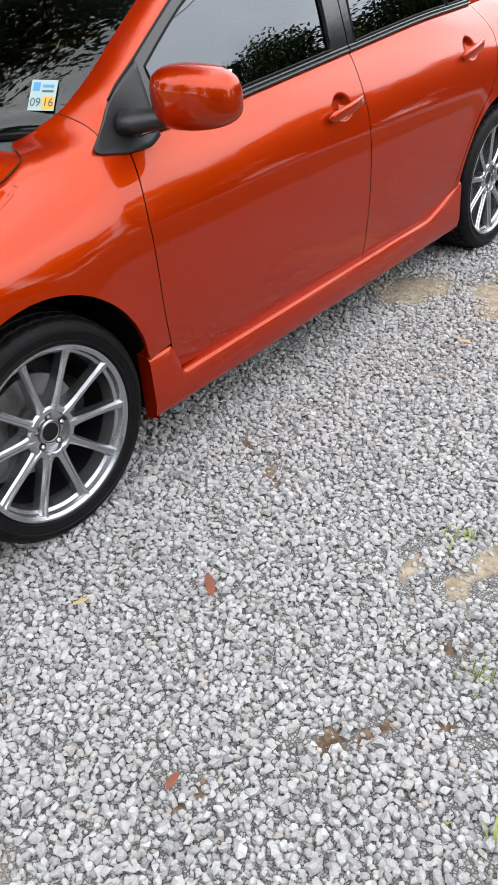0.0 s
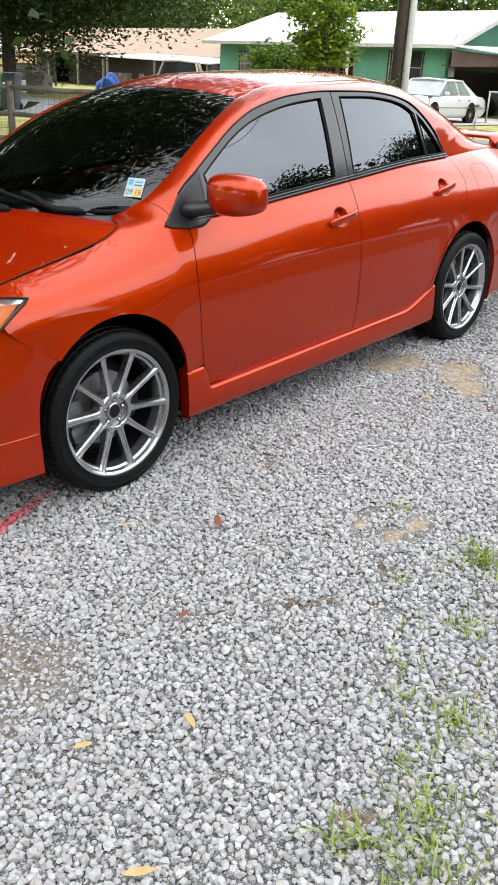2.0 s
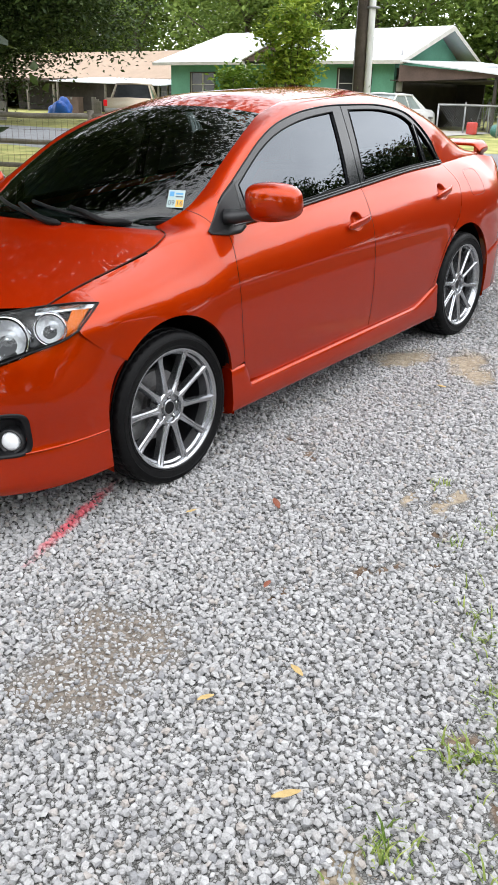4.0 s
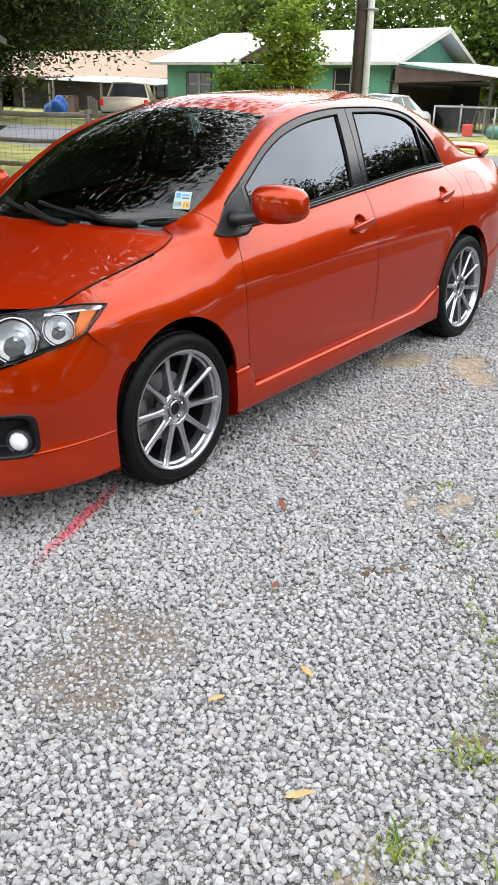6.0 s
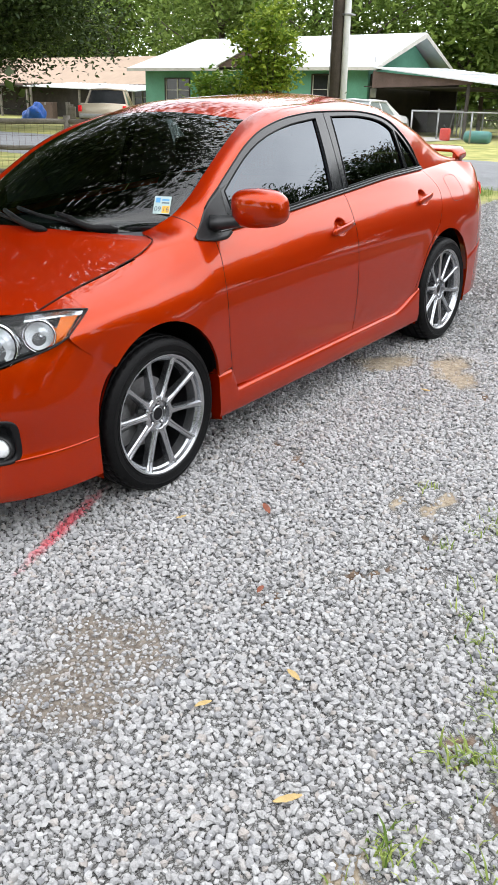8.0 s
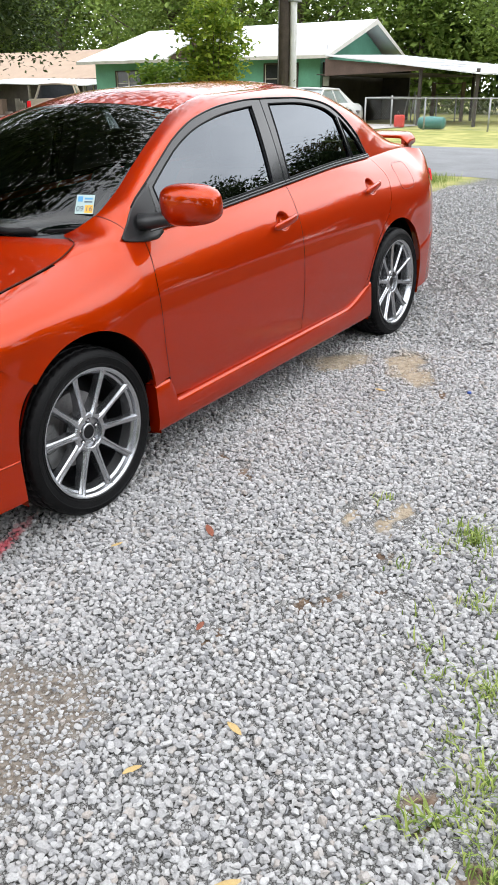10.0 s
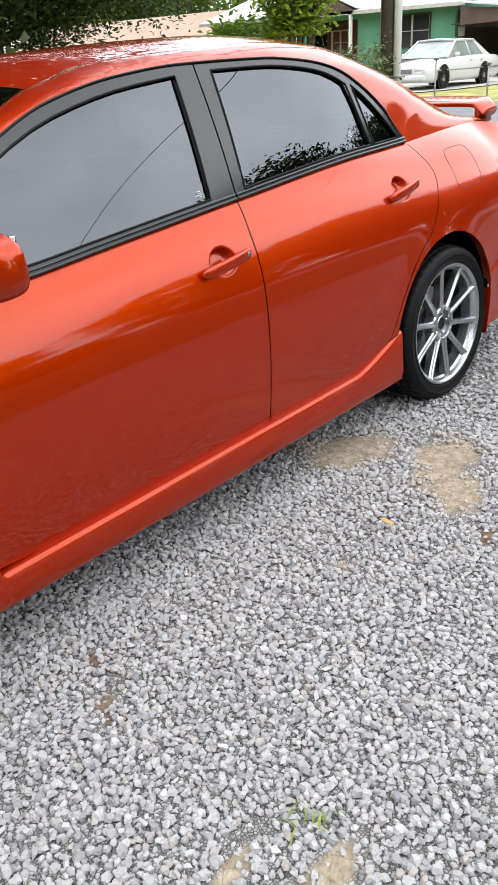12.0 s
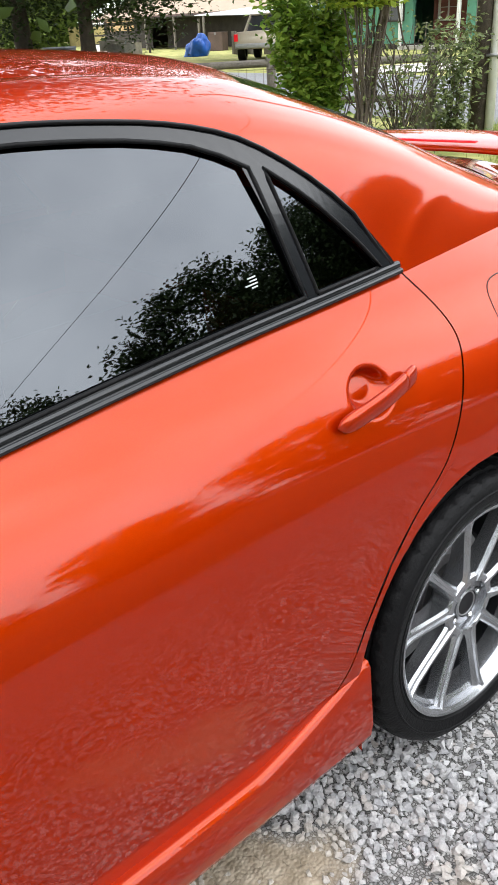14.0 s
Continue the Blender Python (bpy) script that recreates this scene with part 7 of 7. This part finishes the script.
def cabin(root, pts, hw, top_hw, paint, glassm):
    """Cabin: painted roof and pillars with glass between. pts: x of screen foot, screen top, rear top, rear foot; z of belt and roof."""
    xa, xb, xc, xd, zb, zr = pts
    bm = bmesh.new()
    lo = [(xa, -hw, zb), (xd, -hw, zb), (xd, hw, zb), (xa, hw, zb)]
    hi = [(xb, -top_hw, zr), (xc, -top_hw, zr), (xc, top_hw, zr), (xb, top_hw, zr)]
    v = [bm.verts.new(p) for p in lo + hi]
    for f in ((0, 1, 5, 4), (1, 2, 6, 5), (2, 3, 7, 6), (3, 0, 4, 7)):
        bm.faces.new([v[i] for i in f])
    part("glasshouse", bm, glassm, root, smooth=False)
    rb = bmesh.new()
    n = 10
    rows = [[rb.verts.new((xb - 0.02 + (xc - xb + 0.04) * i / n, -top_hw - 0.01 + (2 * top_hw + 0.02) * j / 8, zr + 0.085 * math.sin(math.pi * (0.08 + 0.84 * j / 8)) * (0.55 + 0.45 * math.sin(math.pi * i / n)))) for j in range(9)] for i in range(n + 1)]
    for a, b in zip(rows, rows[1:]):
        for j in range(8):
            rb.faces.new((a[j], a[j + 1], b[j + 1], b[j]))
    part("roof", rb, paint, root)
    for s in (-1, 1):
        for (x0, x1) in ((xa, xb), ((xa + xd) / 2 + 0.1, (xb + xc) / 2)):
            part("pillar", tube(bmesh.new(), [(x0, s * hw, zb - 0.01), (x1, s * top_hw, zr + 0.01)], 0.035, 8), paint, root)
        # broad rear pillar, leaning in with the side glass
        pb = bmesh.new()
        quad = [(xd + 0.10, hw, zb - 0.02), (xd - 0.42, hw, zb - 0.02), (xc - 0.14, top_hw, zr + 0.01), (xc + 0.04, top_hw, zr + 0.01)]
        ring_o = [pb.verts.new((x, s * (y + 0.014), z)) for x, y, z in quad]
        ring_i = [pb.verts.new((x, s * (y - 0.05), z)) for x, y, z in quad]
        pb.faces.new(ring_o)
        pb.faces.new(ring_i[::-1])
        for i in range(4):
            pb.faces.new((ring_o[i], ring_i[i], ring_i[(i + 1) % 4], ring_o[(i + 1) % 4]))
        bmesh.ops.recalc_face_normals(pb, faces=pb.faces)
        part("pillar", pb, paint, root, smooth=False)
        part("roof_rail", tube(bmesh.new(), [(xb - 0.02, s * top_hw, zr), ((xb + xc) / 2, s * (top_hw + 0.01), zr + 0.02), (xc + 0.02, s * top_hw, zr)], 0.042, 8), paint, root)
    for x in (xb, xc):
        part("header", tube(bmesh.new(), [(x, -top_hw, zr + 0.01), (x, 0, zr + 0.05), (x, top_hw, zr + 0.01)], 0.04, 8), paint, root)


cabin(white_car, (1.36, 2.18, 3.48, 4.42, 0.93, 1.41), 0.86, 0.68, WHITE_PAINT, GLASS_PALE)
for x in (0.95, 3.86):
    for y in (-0.985, 0.985):
        tyre_simple(white_car, x, y, 0.33, 0.33, 0.2, ALLOY)
        b = bmesh.new()
        bmesh.ops.create_circle(b, cap_ends=True, segments=24, radius=0.39, matrix=Matrix.Translation((x, math.copysign(0.984, y), 0.36)) @ Matrix.Rotation(radians(90), 4, "X"))
        part("wheel_arch", b, GLOSS_BLACK, white_car, smooth=False)
part("grille", boxed(-0.015, 0.05, -0.36, 0.36, 0.50, 0.64, 0.015), STEEL, white_car, "chromed grille")
for y in (-0.62, 0.62):
    part("headlight", boxed(0.0, 0.10, y - 0.2, y + 0.2, 0.54, 0.65, 0.02), REFLECTOR, white_car)
part("front_bumper", boxed(-0.08, 0.10, -0.82, 0.82, 0.30, 0.46, 0.04), WHITE_PAINT, white_car)
part("rear_bumper", boxed(5.25, 5.42, -0.80, 0.80, 0.34, 0.52, 0.04), WHITE_PAINT, white_car)
for y in (-0.98, 0.98):
    part("side_moulding", boxed(0.5, 4.9, y - 0.012, y + 0.012, 0.55, 0.585), GALV, white_car)
    part("door_mirror", boxed(1.72, 1.86, y - 0.07, y + 0.07, 0.95, 1.07, 0.03), WHITE_PAINT, white_car)
    for x in (2.75, 3.55):
        part("door_handle", boxed(x, x + 0.14, y - 0.014, y + 0.014, 0.80, 0.83), GALV, white_car)

CHAMPAGNE = car_paint("champagne_paint", (0.46, 0.40, 0.31), 0.3, 0.4)
pickup = thing("pickup_truck", "champagne pickup truck parked tail to the road", "truck", Matrix.Translation((24.2, 25.75, ground_z(26, 26))) @ Matrix.Rotation(radians(40), 4, "Z") @ Matrix.Diagonal((1.1, 1.14, 0.98, 1)))
car_shape(pickup, 1.85, ((0.0, 0.84, 0.52, 1.08, 0), (0.05, 0.90, 0.48, 1.10, 0), (1.8, 0.92, 0.45, 1.10, 0), (1.9, 0.92, 0.45, 1.08, 0), (3.6, 0.92, 0.42, 1.08, 0), (4.6, 0.90, 0.42, 1.06, 0), (5.2, 0.82, 0.46, 0.98, 0)), CHAMPAGNE, PANE)
cabin(pickup, (3.95, 3.35, 2.15, 1.95, 1.07, 1.68), 0.84, 0.66, CHAMPAGNE, PANE)
part("rear_bumper", boxed(-0.14, 0.02, -0.86, 0.86, 0.50, 0.68, 0.03), GALV, pickup, "pale steel rear bumper")
for y in (-0.84, 0.84):
    part("tail_light", boxed(-0.02, 0.06, y - 0.07, y + 0.07, 0.76, 1.02, 0.015), RED_LENS, pickup)
for x in (0.95, 4.35):
    for y in (-0.9, 0.9):
        tyre_simple(pickup, x, y, 0.37, 0.37, 0.24, STEEL)

# utility pole with a white conduit
POLE_WOOD = mat("tarred_pole_wood", (0.10, 0.078, 0.058), 0.9, noise_scale=6, noise_amount=0.45, bump=0.6, bump_scale=50)
pole = thing("utility_pole", "weathered wooden utility pole with a white conduit", "pole", at_ground(10.3, 5.62))
part("shaft", tube(bmesh.new(), [(0, 0, -0.3), (0, 0, 3), (0.02, 0, 8.5)], [0.112, 0.10, 0.08], 14), POLE_WOOD, pole)
part("conduit", tube(bmesh.new(), [(0.02, -0.17, -0.1), (0.01, -0.155, 3), (0.02, -0.14, 6.0)], 0.055, 12), WHITE_PLASTIC, pole, "white plastic conduit")
for z in (0.9, 2.6, 4.4):
    part("conduit_strap", boxed(-0.05, 0.10, -0.25, -0.06, z, z + 0.03), GALV, pole)
part("ground_wire", tube(bmesh.new(), [(-0.13, 0.03, 0), (-0.125, 0.03, 3), (-0.10, 0.02, 8)], 0.006, 5), GALV, pole)
wire = thing("power_line", "thin dark overhead power line", "cable")
part("cable", tube(bmesh.new(), [(10.3 + 0.3 * t, 5.6 - 60 * t, 8.3 - 3.2 * t * (1 - t)) for t in (k / 24 for k in range(25))], 0.011, 5), GLOSS_BLACK, wire)
far_pole = thing("utility_pole", "wooden utility pole beyond the lawn trees", "pole", at_ground(10.6, -54.4))
part("shaft", tube(bmesh.new(), [(0, 0, -0.3), (0, 0, 3), (0.02, 0, 8.5)], [0.135, 0.125, 0.10], 14), GREY_WOOD, far_pole)

# rail fence along the lawn
A, B = Vector((9.55, 5.75)), Vector((3.2, 15.4))
fence = thing("rail_fence", "old grey rail fence with rusty wire", "fence")
nposts = 7
for k in range(nposts):
    p = A + (B - A) * (k / (nposts - 1))
    g = ground_z(p.x, p.y)
    part("post", tube(bmesh.new(), [(p.x, p.y, g - 0.2), (p.x + 0.01, p.y, g + 0.55), (p.x, p.y + 0.01, g + 1.02)], [0.065, 0.06, 0.055], 9), GREY_WOOD, fence)
for k in range(nposts - 1):
    p, q = (A + (B - A) * (j / (nposts - 1)) for j in (k, k + 1))
    for h, r in ((0.93, 0.045), (0.52, 0.04), (0.14, 0.04)):
        part("rail", tube(bmesh.new(), [(p.x, p.y, ground_z(p.x, p.y) + h), ((p.x + q.x) / 2, (p.y + q.y) / 2, (ground_z(p.x, p.y) + ground_z(q.x, q.y)) / 2 + h - 0.02), (q.x, q.y, ground_z(q.x, q.y) + h)], r, 7), GREY_WOOD, fence)
wires = bmesh.new()
for k in range(110):
    p = A + (B - A) * (k / 109)
    g = ground_z(p.x, p.y)
    tube(wires, [(p.x - 0.05, p.y - 0.04, g), (p.x - 0.05, p.y - 0.04, g + 0.88)], 0.0022, 3, False)
for h in (0.1, 0.3, 0.5, 0.7, 0.86):
    tube(wires, [(A.x - 0.05, A.y - 0.04, ground_z(A.x, A.y) + h), (B.x - 0.05, B.y - 0.04, ground_z(B.x, B.y) + h)], 0.0022, 3, False)
part("wire_mesh", wires, mat("rusty_wire", (0.16, 0.10, 0.07), 0.8, 0.4, noise_scale=30, noise_amount=0.4), fence, "rusty woven wire")["kind"] = "stuff"
bucket = thing("barrel", "grey-green metal barrel beside the pole", "barrel", at_ground(9.75, 5.95))
bk = lathe([(0.001, 0.0), (0.16, 0.0), (0.19, 0.40), (0.20, 0.42), (0.185, 0.43), (0.001, 0.43)], 24)
bmesh.ops.transform(bk, matrix=Matrix.Rotation(radians(90), 4, "X"), verts=bk.verts)
part("drum", bk, mat("grey_green_steel", (0.30, 0.31, 0.27), 0.6, 0.2, noise_scale=4, noise_amount=0.3), bucket)

# chain-link fence before the carport
chain = thing("chain_link_fence", "galvanised chain-link fence along the far lawn", "fence")
CX = 28.6
ys = [13.2 - 2.45 * k for k in range(14)]
for y in ys:
    g = ground_z(CX, y)
    part("post", tube(bmesh.new(), [(CX, y, g - 0.2), (CX, y, g + 1.14)], 0.035, 8), GALV, chain)
part("top_rail", tube(bmesh.new(), [(CX, y, ground_z(CX, y) + 1.10) for y in ys], 0.024, 8), GALV, chain)
back_posts = [(CX + 2.4 * k, 13.2) for k in range(5)]
for x, y in back_posts[1:]:
    part("post", tube(bmesh.new(), [(x, y, ground_z(x, y) - 0.2), (x, y, ground_z(x, y) + 1.2)], 0.035, 8), GALV, chain)
part("top_rail", tube(bmesh.new(), [(x, y, ground_z(x, y) + 1.12) for x, y in back_posts], 0.024, 8), GALV, chain)
lk = bmesh.new()
for k in range(330):
    y = 13.2 - k * 0.0975
    for s in (-1, 1):
        tube(lk, [(CX - 0.02, y, ground_z(CX, y) + (0.02 if s > 0 else 1.08)), (CX - 0.02, y - 1.0, ground_z(CX, y) + (1.08 if s > 0 else 0.02))], 0.0028, 3, False)
part("chain_mesh", lk, GALV, chain, "diamond wire mesh")["kind"] = "stuff"

# wheeled rubbish bins beside the road
for x, y, t, col, nm, lb in ((11.0, 18.9, 20, (0.02, 0.17, 0.06), "bin_green", "green plastic wheeled rubbish bin beside the road"), (12.6, 20.3, 35, (0.05, 0.055, 0.06), "bin_grey", "dark grey plastic wheeled rubbish bin beside the road")):
    bin_mat = mat(nm, col, 0.5, noise_scale=3, noise_amount=0.25)
    o = thing("wheeled_bin", lb, "bin", at_ground(x, y, radians(t)), "rubbish bins")
    bb = boxed(-0.29, 0.29, -0.31, 0.31, 0.06, 0.98, 0.03)
    for v in bb.verts:
        k = 0.80 + 0.20 * v.co.z
        v.co.x, v.co.y = v.co.x * k, v.co.y * k
    part("body", bb, bin_mat, o)
    part("rim", boxed(-0.31, 0.31, -0.33, 0.33, 0.93, 0.98, 0.012), bin_mat, o)
    lidb = boxed(-0.32, 0.33, -0.34, 0.34, 0.982, 1.05, 0.03)
    part("lid", lidb, bin_mat, o)
    part("handle", tube(bmesh.new(), [(0.36, -0.26, 0.97), (0.39, -0.24, 1.0), (0.39, 0.24, 1.0), (0.36, 0.26, 0.97)], 0.015, 8), bin_mat, o)
    for q in (-0.25, 0.25):
        wl2 = lathe([(0.001, -0.03), (0.06, -0.03), (0.11, -0.025), (0.12, 0.0), (0.11, 0.025), (0.001, 0.03)], 20)
        bmesh.ops.transform(wl2, matrix=Matrix.Translation((0.24, q, 0.12)), verts=wl2.verts)
        part("wheel", wl2, RUBBER, o)
    part("emblem", boxed(-0.292, -0.286, -0.06, 0.06, 0.66, 0.78, 0.002), WHITE_PLASTIC, o, "plain pale emblem")

# yard clutter
can = thing("fuel_can", "red plastic fuel can in the carport", "can", at_ground(30.5, 12.6))
part("body", boxed(-0.13, 0.13, -0.2, 0.2, 0, 0.48, 0.06), mat("red_plastic", (0.62, 0.035, 0.025), 0.5, noise_scale=5, noise_amount=0.2), can)
part("spout", tube(bmesh.new(), [(0, 0, 0.46), (0, 0.1, 0.6)], 0.05, 8), GLOSS_BLACK, can)
drum = thing("barrel", "teal plastic barrel lying on its side", "barrel", at_ground(29.6, 10.85))
db = lathe([(0.001, 0), (0.19, 0.0), (0.22, 0.06), (0.23, 0.5), (0.22, 0.94), (0.19, 1.0), (0.001, 1.0)], 24)
bmesh.ops.transform(db, matrix=Matrix.Translation((0, -0.5, 0.23)), verts=db.verts)
part("drum", db, mat("teal_plastic", (0.05, 0.22, 0.20), 0.5, noise_scale=3, noise_amount=0.25), drum)
tarp = thing("tarpaulin", "crumpled bright blue tarpaulin heaped over clutter", "tarpaulin", at_ground(28.6, 35.75))
gen = np.random.default_rng(61)
tb = bmesh.new()
bmesh.ops.create_icosphere(tb, subdivisions=4, radius=1)
for v in tb.verts:
    p = v.co.copy()
    d = noise.fractal(p * 1.8, 1.0, 2.0, 4) * 0.24
    v.co = Vector((p.x * 0.6 * (1 + d), p.y * (0.72 - 0.35 * p.z) * (1 + d) - 0.25 * p.z, max(-0.05, (p.z + 0.25) * 0.72 * (1 + d) + 0.35 * max(0, -p.y))))
part("sheet", tb, mat("blue_tarp", (0.012, 0.12, 0.55), 0.45, noise_scale=4, noise_amount=0.3), tarp)
for x, y, w, h, t, m2, nm, lb in ((22.4, 33.0, 0.9, 0.8, 25, CURTAIN, "storage_box", "tilted pale cardboard box among yard junk"), (22.9, 34.4, 0.7, 0.5, -10, WHITE_PLASTIC, "storage_box", "white plastic crate lying in the yard"), (24.0, 36.0, 1.1, 0.9, 12, GREY_WOOD, "storage_box", "weathered wooden crate in the yard")):
    o = thing(nm, lb, "box", at_ground(x, y, radians(t)))
    part("case", boxed(-w / 2, w / 2, -w / 2, w / 2, 0.0, h, 0.02), m2, o, smooth=False)
    part("lid", boxed(-w / 2 - 0.02, w / 2 + 0.02, -w / 2 - 0.02, w / 2 + 0.02, h, h + 0.04, 0.01), m2, o, smooth=False)
for k in range(9):
    x, y = 30.0 + 0.2 * (k % 3), 31.6 + k * 0.42
    o = thing("plank", "weathered grey board leaning in the yard", "plank", at_ground(x, y, radians(8 * (k % 4))), group="boards in the yard")
    part("board", boxed(-0.04, 0.04, -0.16, 0.16, 0, 0.85 + 0.1 * (k % 3), 0.01), GREY_WOOD, o, smooth=False)
rack = thing("lumber_rack", "dark weathered timber rack in the cluttered yard", "rack", at_ground(32.6, 49.4))
for y in (-3.4, -1.1, 1.2, 3.5):
    part("post", boxed(-0.05, 0.05, y - 0.06, y + 0.06, -0.1, 1.72, 0.008), DARK_WOOD, rack, smooth=False)
for z in (0.55, 1.08, 1.66):
    part("rail", boxed(-0.10, -0.055, -3.6, 3.7, z - 0.05, z + 0.05, 0.006), DARK_WOOD, rack, smooth=False)
part("board_top", boxed(-0.4, 0.5, -3.7, 3.8, 1.725, 1.77, 0.006), DARK_WOOD, rack, smooth=False)
for x, y, l2, w, h, t, mt, lb in ((31.4, 46.2, 1.1, 0.7, 0.62, 12, GREY_WOOD, "weathered wooden chest in the yard"), (31.2, 48.4, 0.8, 0.8, 0.9, -20, DARK_WOOD, "dark wooden cabinet standing in the yard"), (31.8, 51.0, 1.3, 0.6, 0.5, 6, WHITE_PLASTIC, "white plastic storage chest in the yard"), (34.5, 41.5, 0.9, 0.9, 0.95, 30, BROWN_WOOD, "brown wooden cabinet under the awning")):
    o = thing("storage_chest", lb, "chest", at_ground(x, y, radians(t)))
    part("case", boxed(-w / 2, w / 2, -l2 / 2, l2 / 2, 0.0, h, 0.015), mt, o, smooth=False)
    part("lid", boxed(-w / 2 - 0.02, w / 2 + 0.02, -l2 / 2 - 0.02, l2 / 2 + 0.02, h + 0.002, h + 0.05, 0.01), mt, o, smooth=False)
    part("latch", boxed(-w / 2 - 0.035, -w / 2 - 0.02, -0.06, 0.06, h - 0.10, h + 0.03, 0.004), STEEL, o, smooth=False)
ladder = thing("step_ladder", "grey folding step ladder standing in the carport", "ladder", at_ground(36.2, 14.6, radians(-20)))
for y0 in (-0.22, 0.22):
    part("side_rail", tube(bmesh.new(), [(-0.28, y0 * 1.15, 0.0), (0.0, y0 * 0.8, 1.35)], 0.022, 6), GALV, ladder)
    part("back_leg", tube(bmesh.new(), [(0.30, y0 * 1.15, 0.0), (0.0, y0 * 0.8, 1.35)], 0.018, 6), GALV, ladder)
for k in range(4):
    q = (k + 0.7) / 4.6
    part("tread", boxed(-0.28 + 0.28 * q - 0.04, -0.28 + 0.28 * q + 0.04, -0.25 + 0.07 * q, 0.25 - 0.07 * q, 1.35 * q, 1.35 * q + 0.025, 0.004), GALV, ladder, smooth=False)
shelf = thing("shelf_unit", "brown wooden shelf unit at the back of the carport", "shelf", at_ground(38.9, 13.9))
for y0 in (-0.75, 0.75):
    part("upright", boxed(-0.22, 0.22, y0 - 0.02, y0 + 0.02, 0.0, 1.75, 0.004), BROWN_WOOD, shelf, smooth=False)
for z in (0.15, 0.7, 1.2, 1.7):
    part("board", boxed(-0.22, 0.22, -0.728, 0.728, z - 0.015, z + 0.015, 0.003), BROWN_WOOD, shelf, smooth=False)
privacy = thing("board_fence", "yellowish board fence beyond the yard", "fence", Matrix.Translation((48, 78, ground_z(48, 78))))
YW = mat("yellow_pine", (0.55, 0.45, 0.20), 0.85, noise_scale=2, noise_amount=0.25)
for k in range(40):
    part("board", boxed(-0.02, 0.02, k * 0.3 - 6, k * 0.3 - 5.72, 0, 1.75 + 0.04 * (k % 3)), YW, privacy, smooth=False)
for x, y, h in ((19.3, 10.25, 0.95), (19.5, 8.9, 0.8)):
    o = thing("stake", "thin metal stake in the verge", "stake", at_ground(x, y))
    part("rod", tube(bmesh.new(), [(0, 0, -0.2), (0, 0, h)], 0.025, 6), GALV, o)
    part("cap", boxed(-0.05, 0.05, -0.05, 0.05, h, h + 0.06, 0.01), STEEL, o)
tagged(raw("pavement", [(19.6, 14.6, ground_z(19.6, 14.6) + 0.03), (22.9, 12.9, ground_z(22.9, 12.9) + 0.03), (24.5, 12.5, ground_z(24.5, 12.5) + 0.03), (33, 12.5, HG + 0.03), (33, 17, HG + 0.03), (24.5, 16.6, ground_z(24.5, 16.6) + 0.03), (19.2, 19.0, ground_z(19.2, 19) + 0.03)], [(0, 1, 2, 3, 4, 5, 6)], CONCRETE), "pale concrete drive to the carport", "pavement", kind="structure")


# ---- small things on the gravel ----
def dead_leaf(x, y, length, width, turn, color, name_label, seed):
    gen = np.random.default_rng(seed)
    bm = bmesh.new()
    n = 8
    rows = []
    for i in range(n + 1):
        t = i / n
        w = 0.8 * width * math.sin(math.pi * (0.04 + 0.92 * t)) ** 0.8 / 2
        z = 0.012 + 0.25 * length * (t - 0.5) ** 2 + gen.uniform(-0.001, 0.001)
        rows.append([bm.verts.new(((t - 0.5) * length, s * w, z + (0.7 * w if s else 0))) for s in (-1, 0, 1)])
    for a, b in zip(rows, rows[1:]):
        for j in (0, 1):
            bm.faces.new((a[j], a[j + 1], b[j + 1], b[j]))
    o = part("fallen_leaf", bm, color, None)
    o.matrix_world = DRIVE @ Matrix.Translation((x, y, 0.016)) @ Matrix.Rotation(radians(turn), 4, "Z")
    md = o.modifiers.new("thickness", "SOLIDIFY")
    md.thickness = 0.0008
    tagged(o, name_label, "leaf", "fallen leaves")
    return o


BROWN_LEAF = mat("brown_leaf", (0.27, 0.085, 0.045), 0.6, noise_scale=40, noise_amount=0.4)
YELLOW_LEAF = mat("yellow_leaf", (0.56, 0.40, 0.17), 0.6, noise_scale=40, noise_amount=0.3)
dead_leaf(0.021, -0.463, 0.085, 0.030, 50, BROWN_LEAF, "dry reddish brown leaf lying on gravel", 1)
dead_leaf(-0.708, -1.077, 0.055, 0.022, 70, YELLOW_LEAF, "small yellow leaf lying on gravel", 2)
dead_leaf(-0.933, -0.95, 0.046, 0.020, -30, YELLOW_LEAF, "curled ochre leaf lying on gravel", 3)
dead_leaf(-1.061, -1.30, 0.068, 0.024, -38, YELLOW_LEAF, "long yellow leaf lying on gravel", 4)
dead_leaf(1.547, -0.381, 0.06, 0.022, 80, YELLOW_LEAF, "orange yellow leaf lying on gravel", 5)
dead_leaf(-0.427, -0.762, 0.042, 0.022, 10, BROWN_LEAF, "crumpled brown leaf lying on gravel", 6)
dead_leaf(-0.206, -0.237, 0.045, 0.016, -20, YELLOW_LEAF, "pale yellow leaf lying on gravel", 7)
dead_leaf(0.0, -1.62, 0.08, 0.03, 0, BROWN_LEAF, "light brown leaf lying on grass", 8)
lid = part("bottle_cap", lathe([(0.001, 0.0), (0.009, 0.0), (0.0105, 0.002), (0.0105, 0.008)], 20), mat("blue_plastic", (0.01, 0.05, 0.25), 0.4), None)
lid.matrix_world = DRIVE @ Matrix.Translation((1.74, -0.765, 0.020)) @ Matrix.Rotation(radians(-90), 4, "X")
tagged(lid, "small dark blue plastic cap on gravel", "cap")
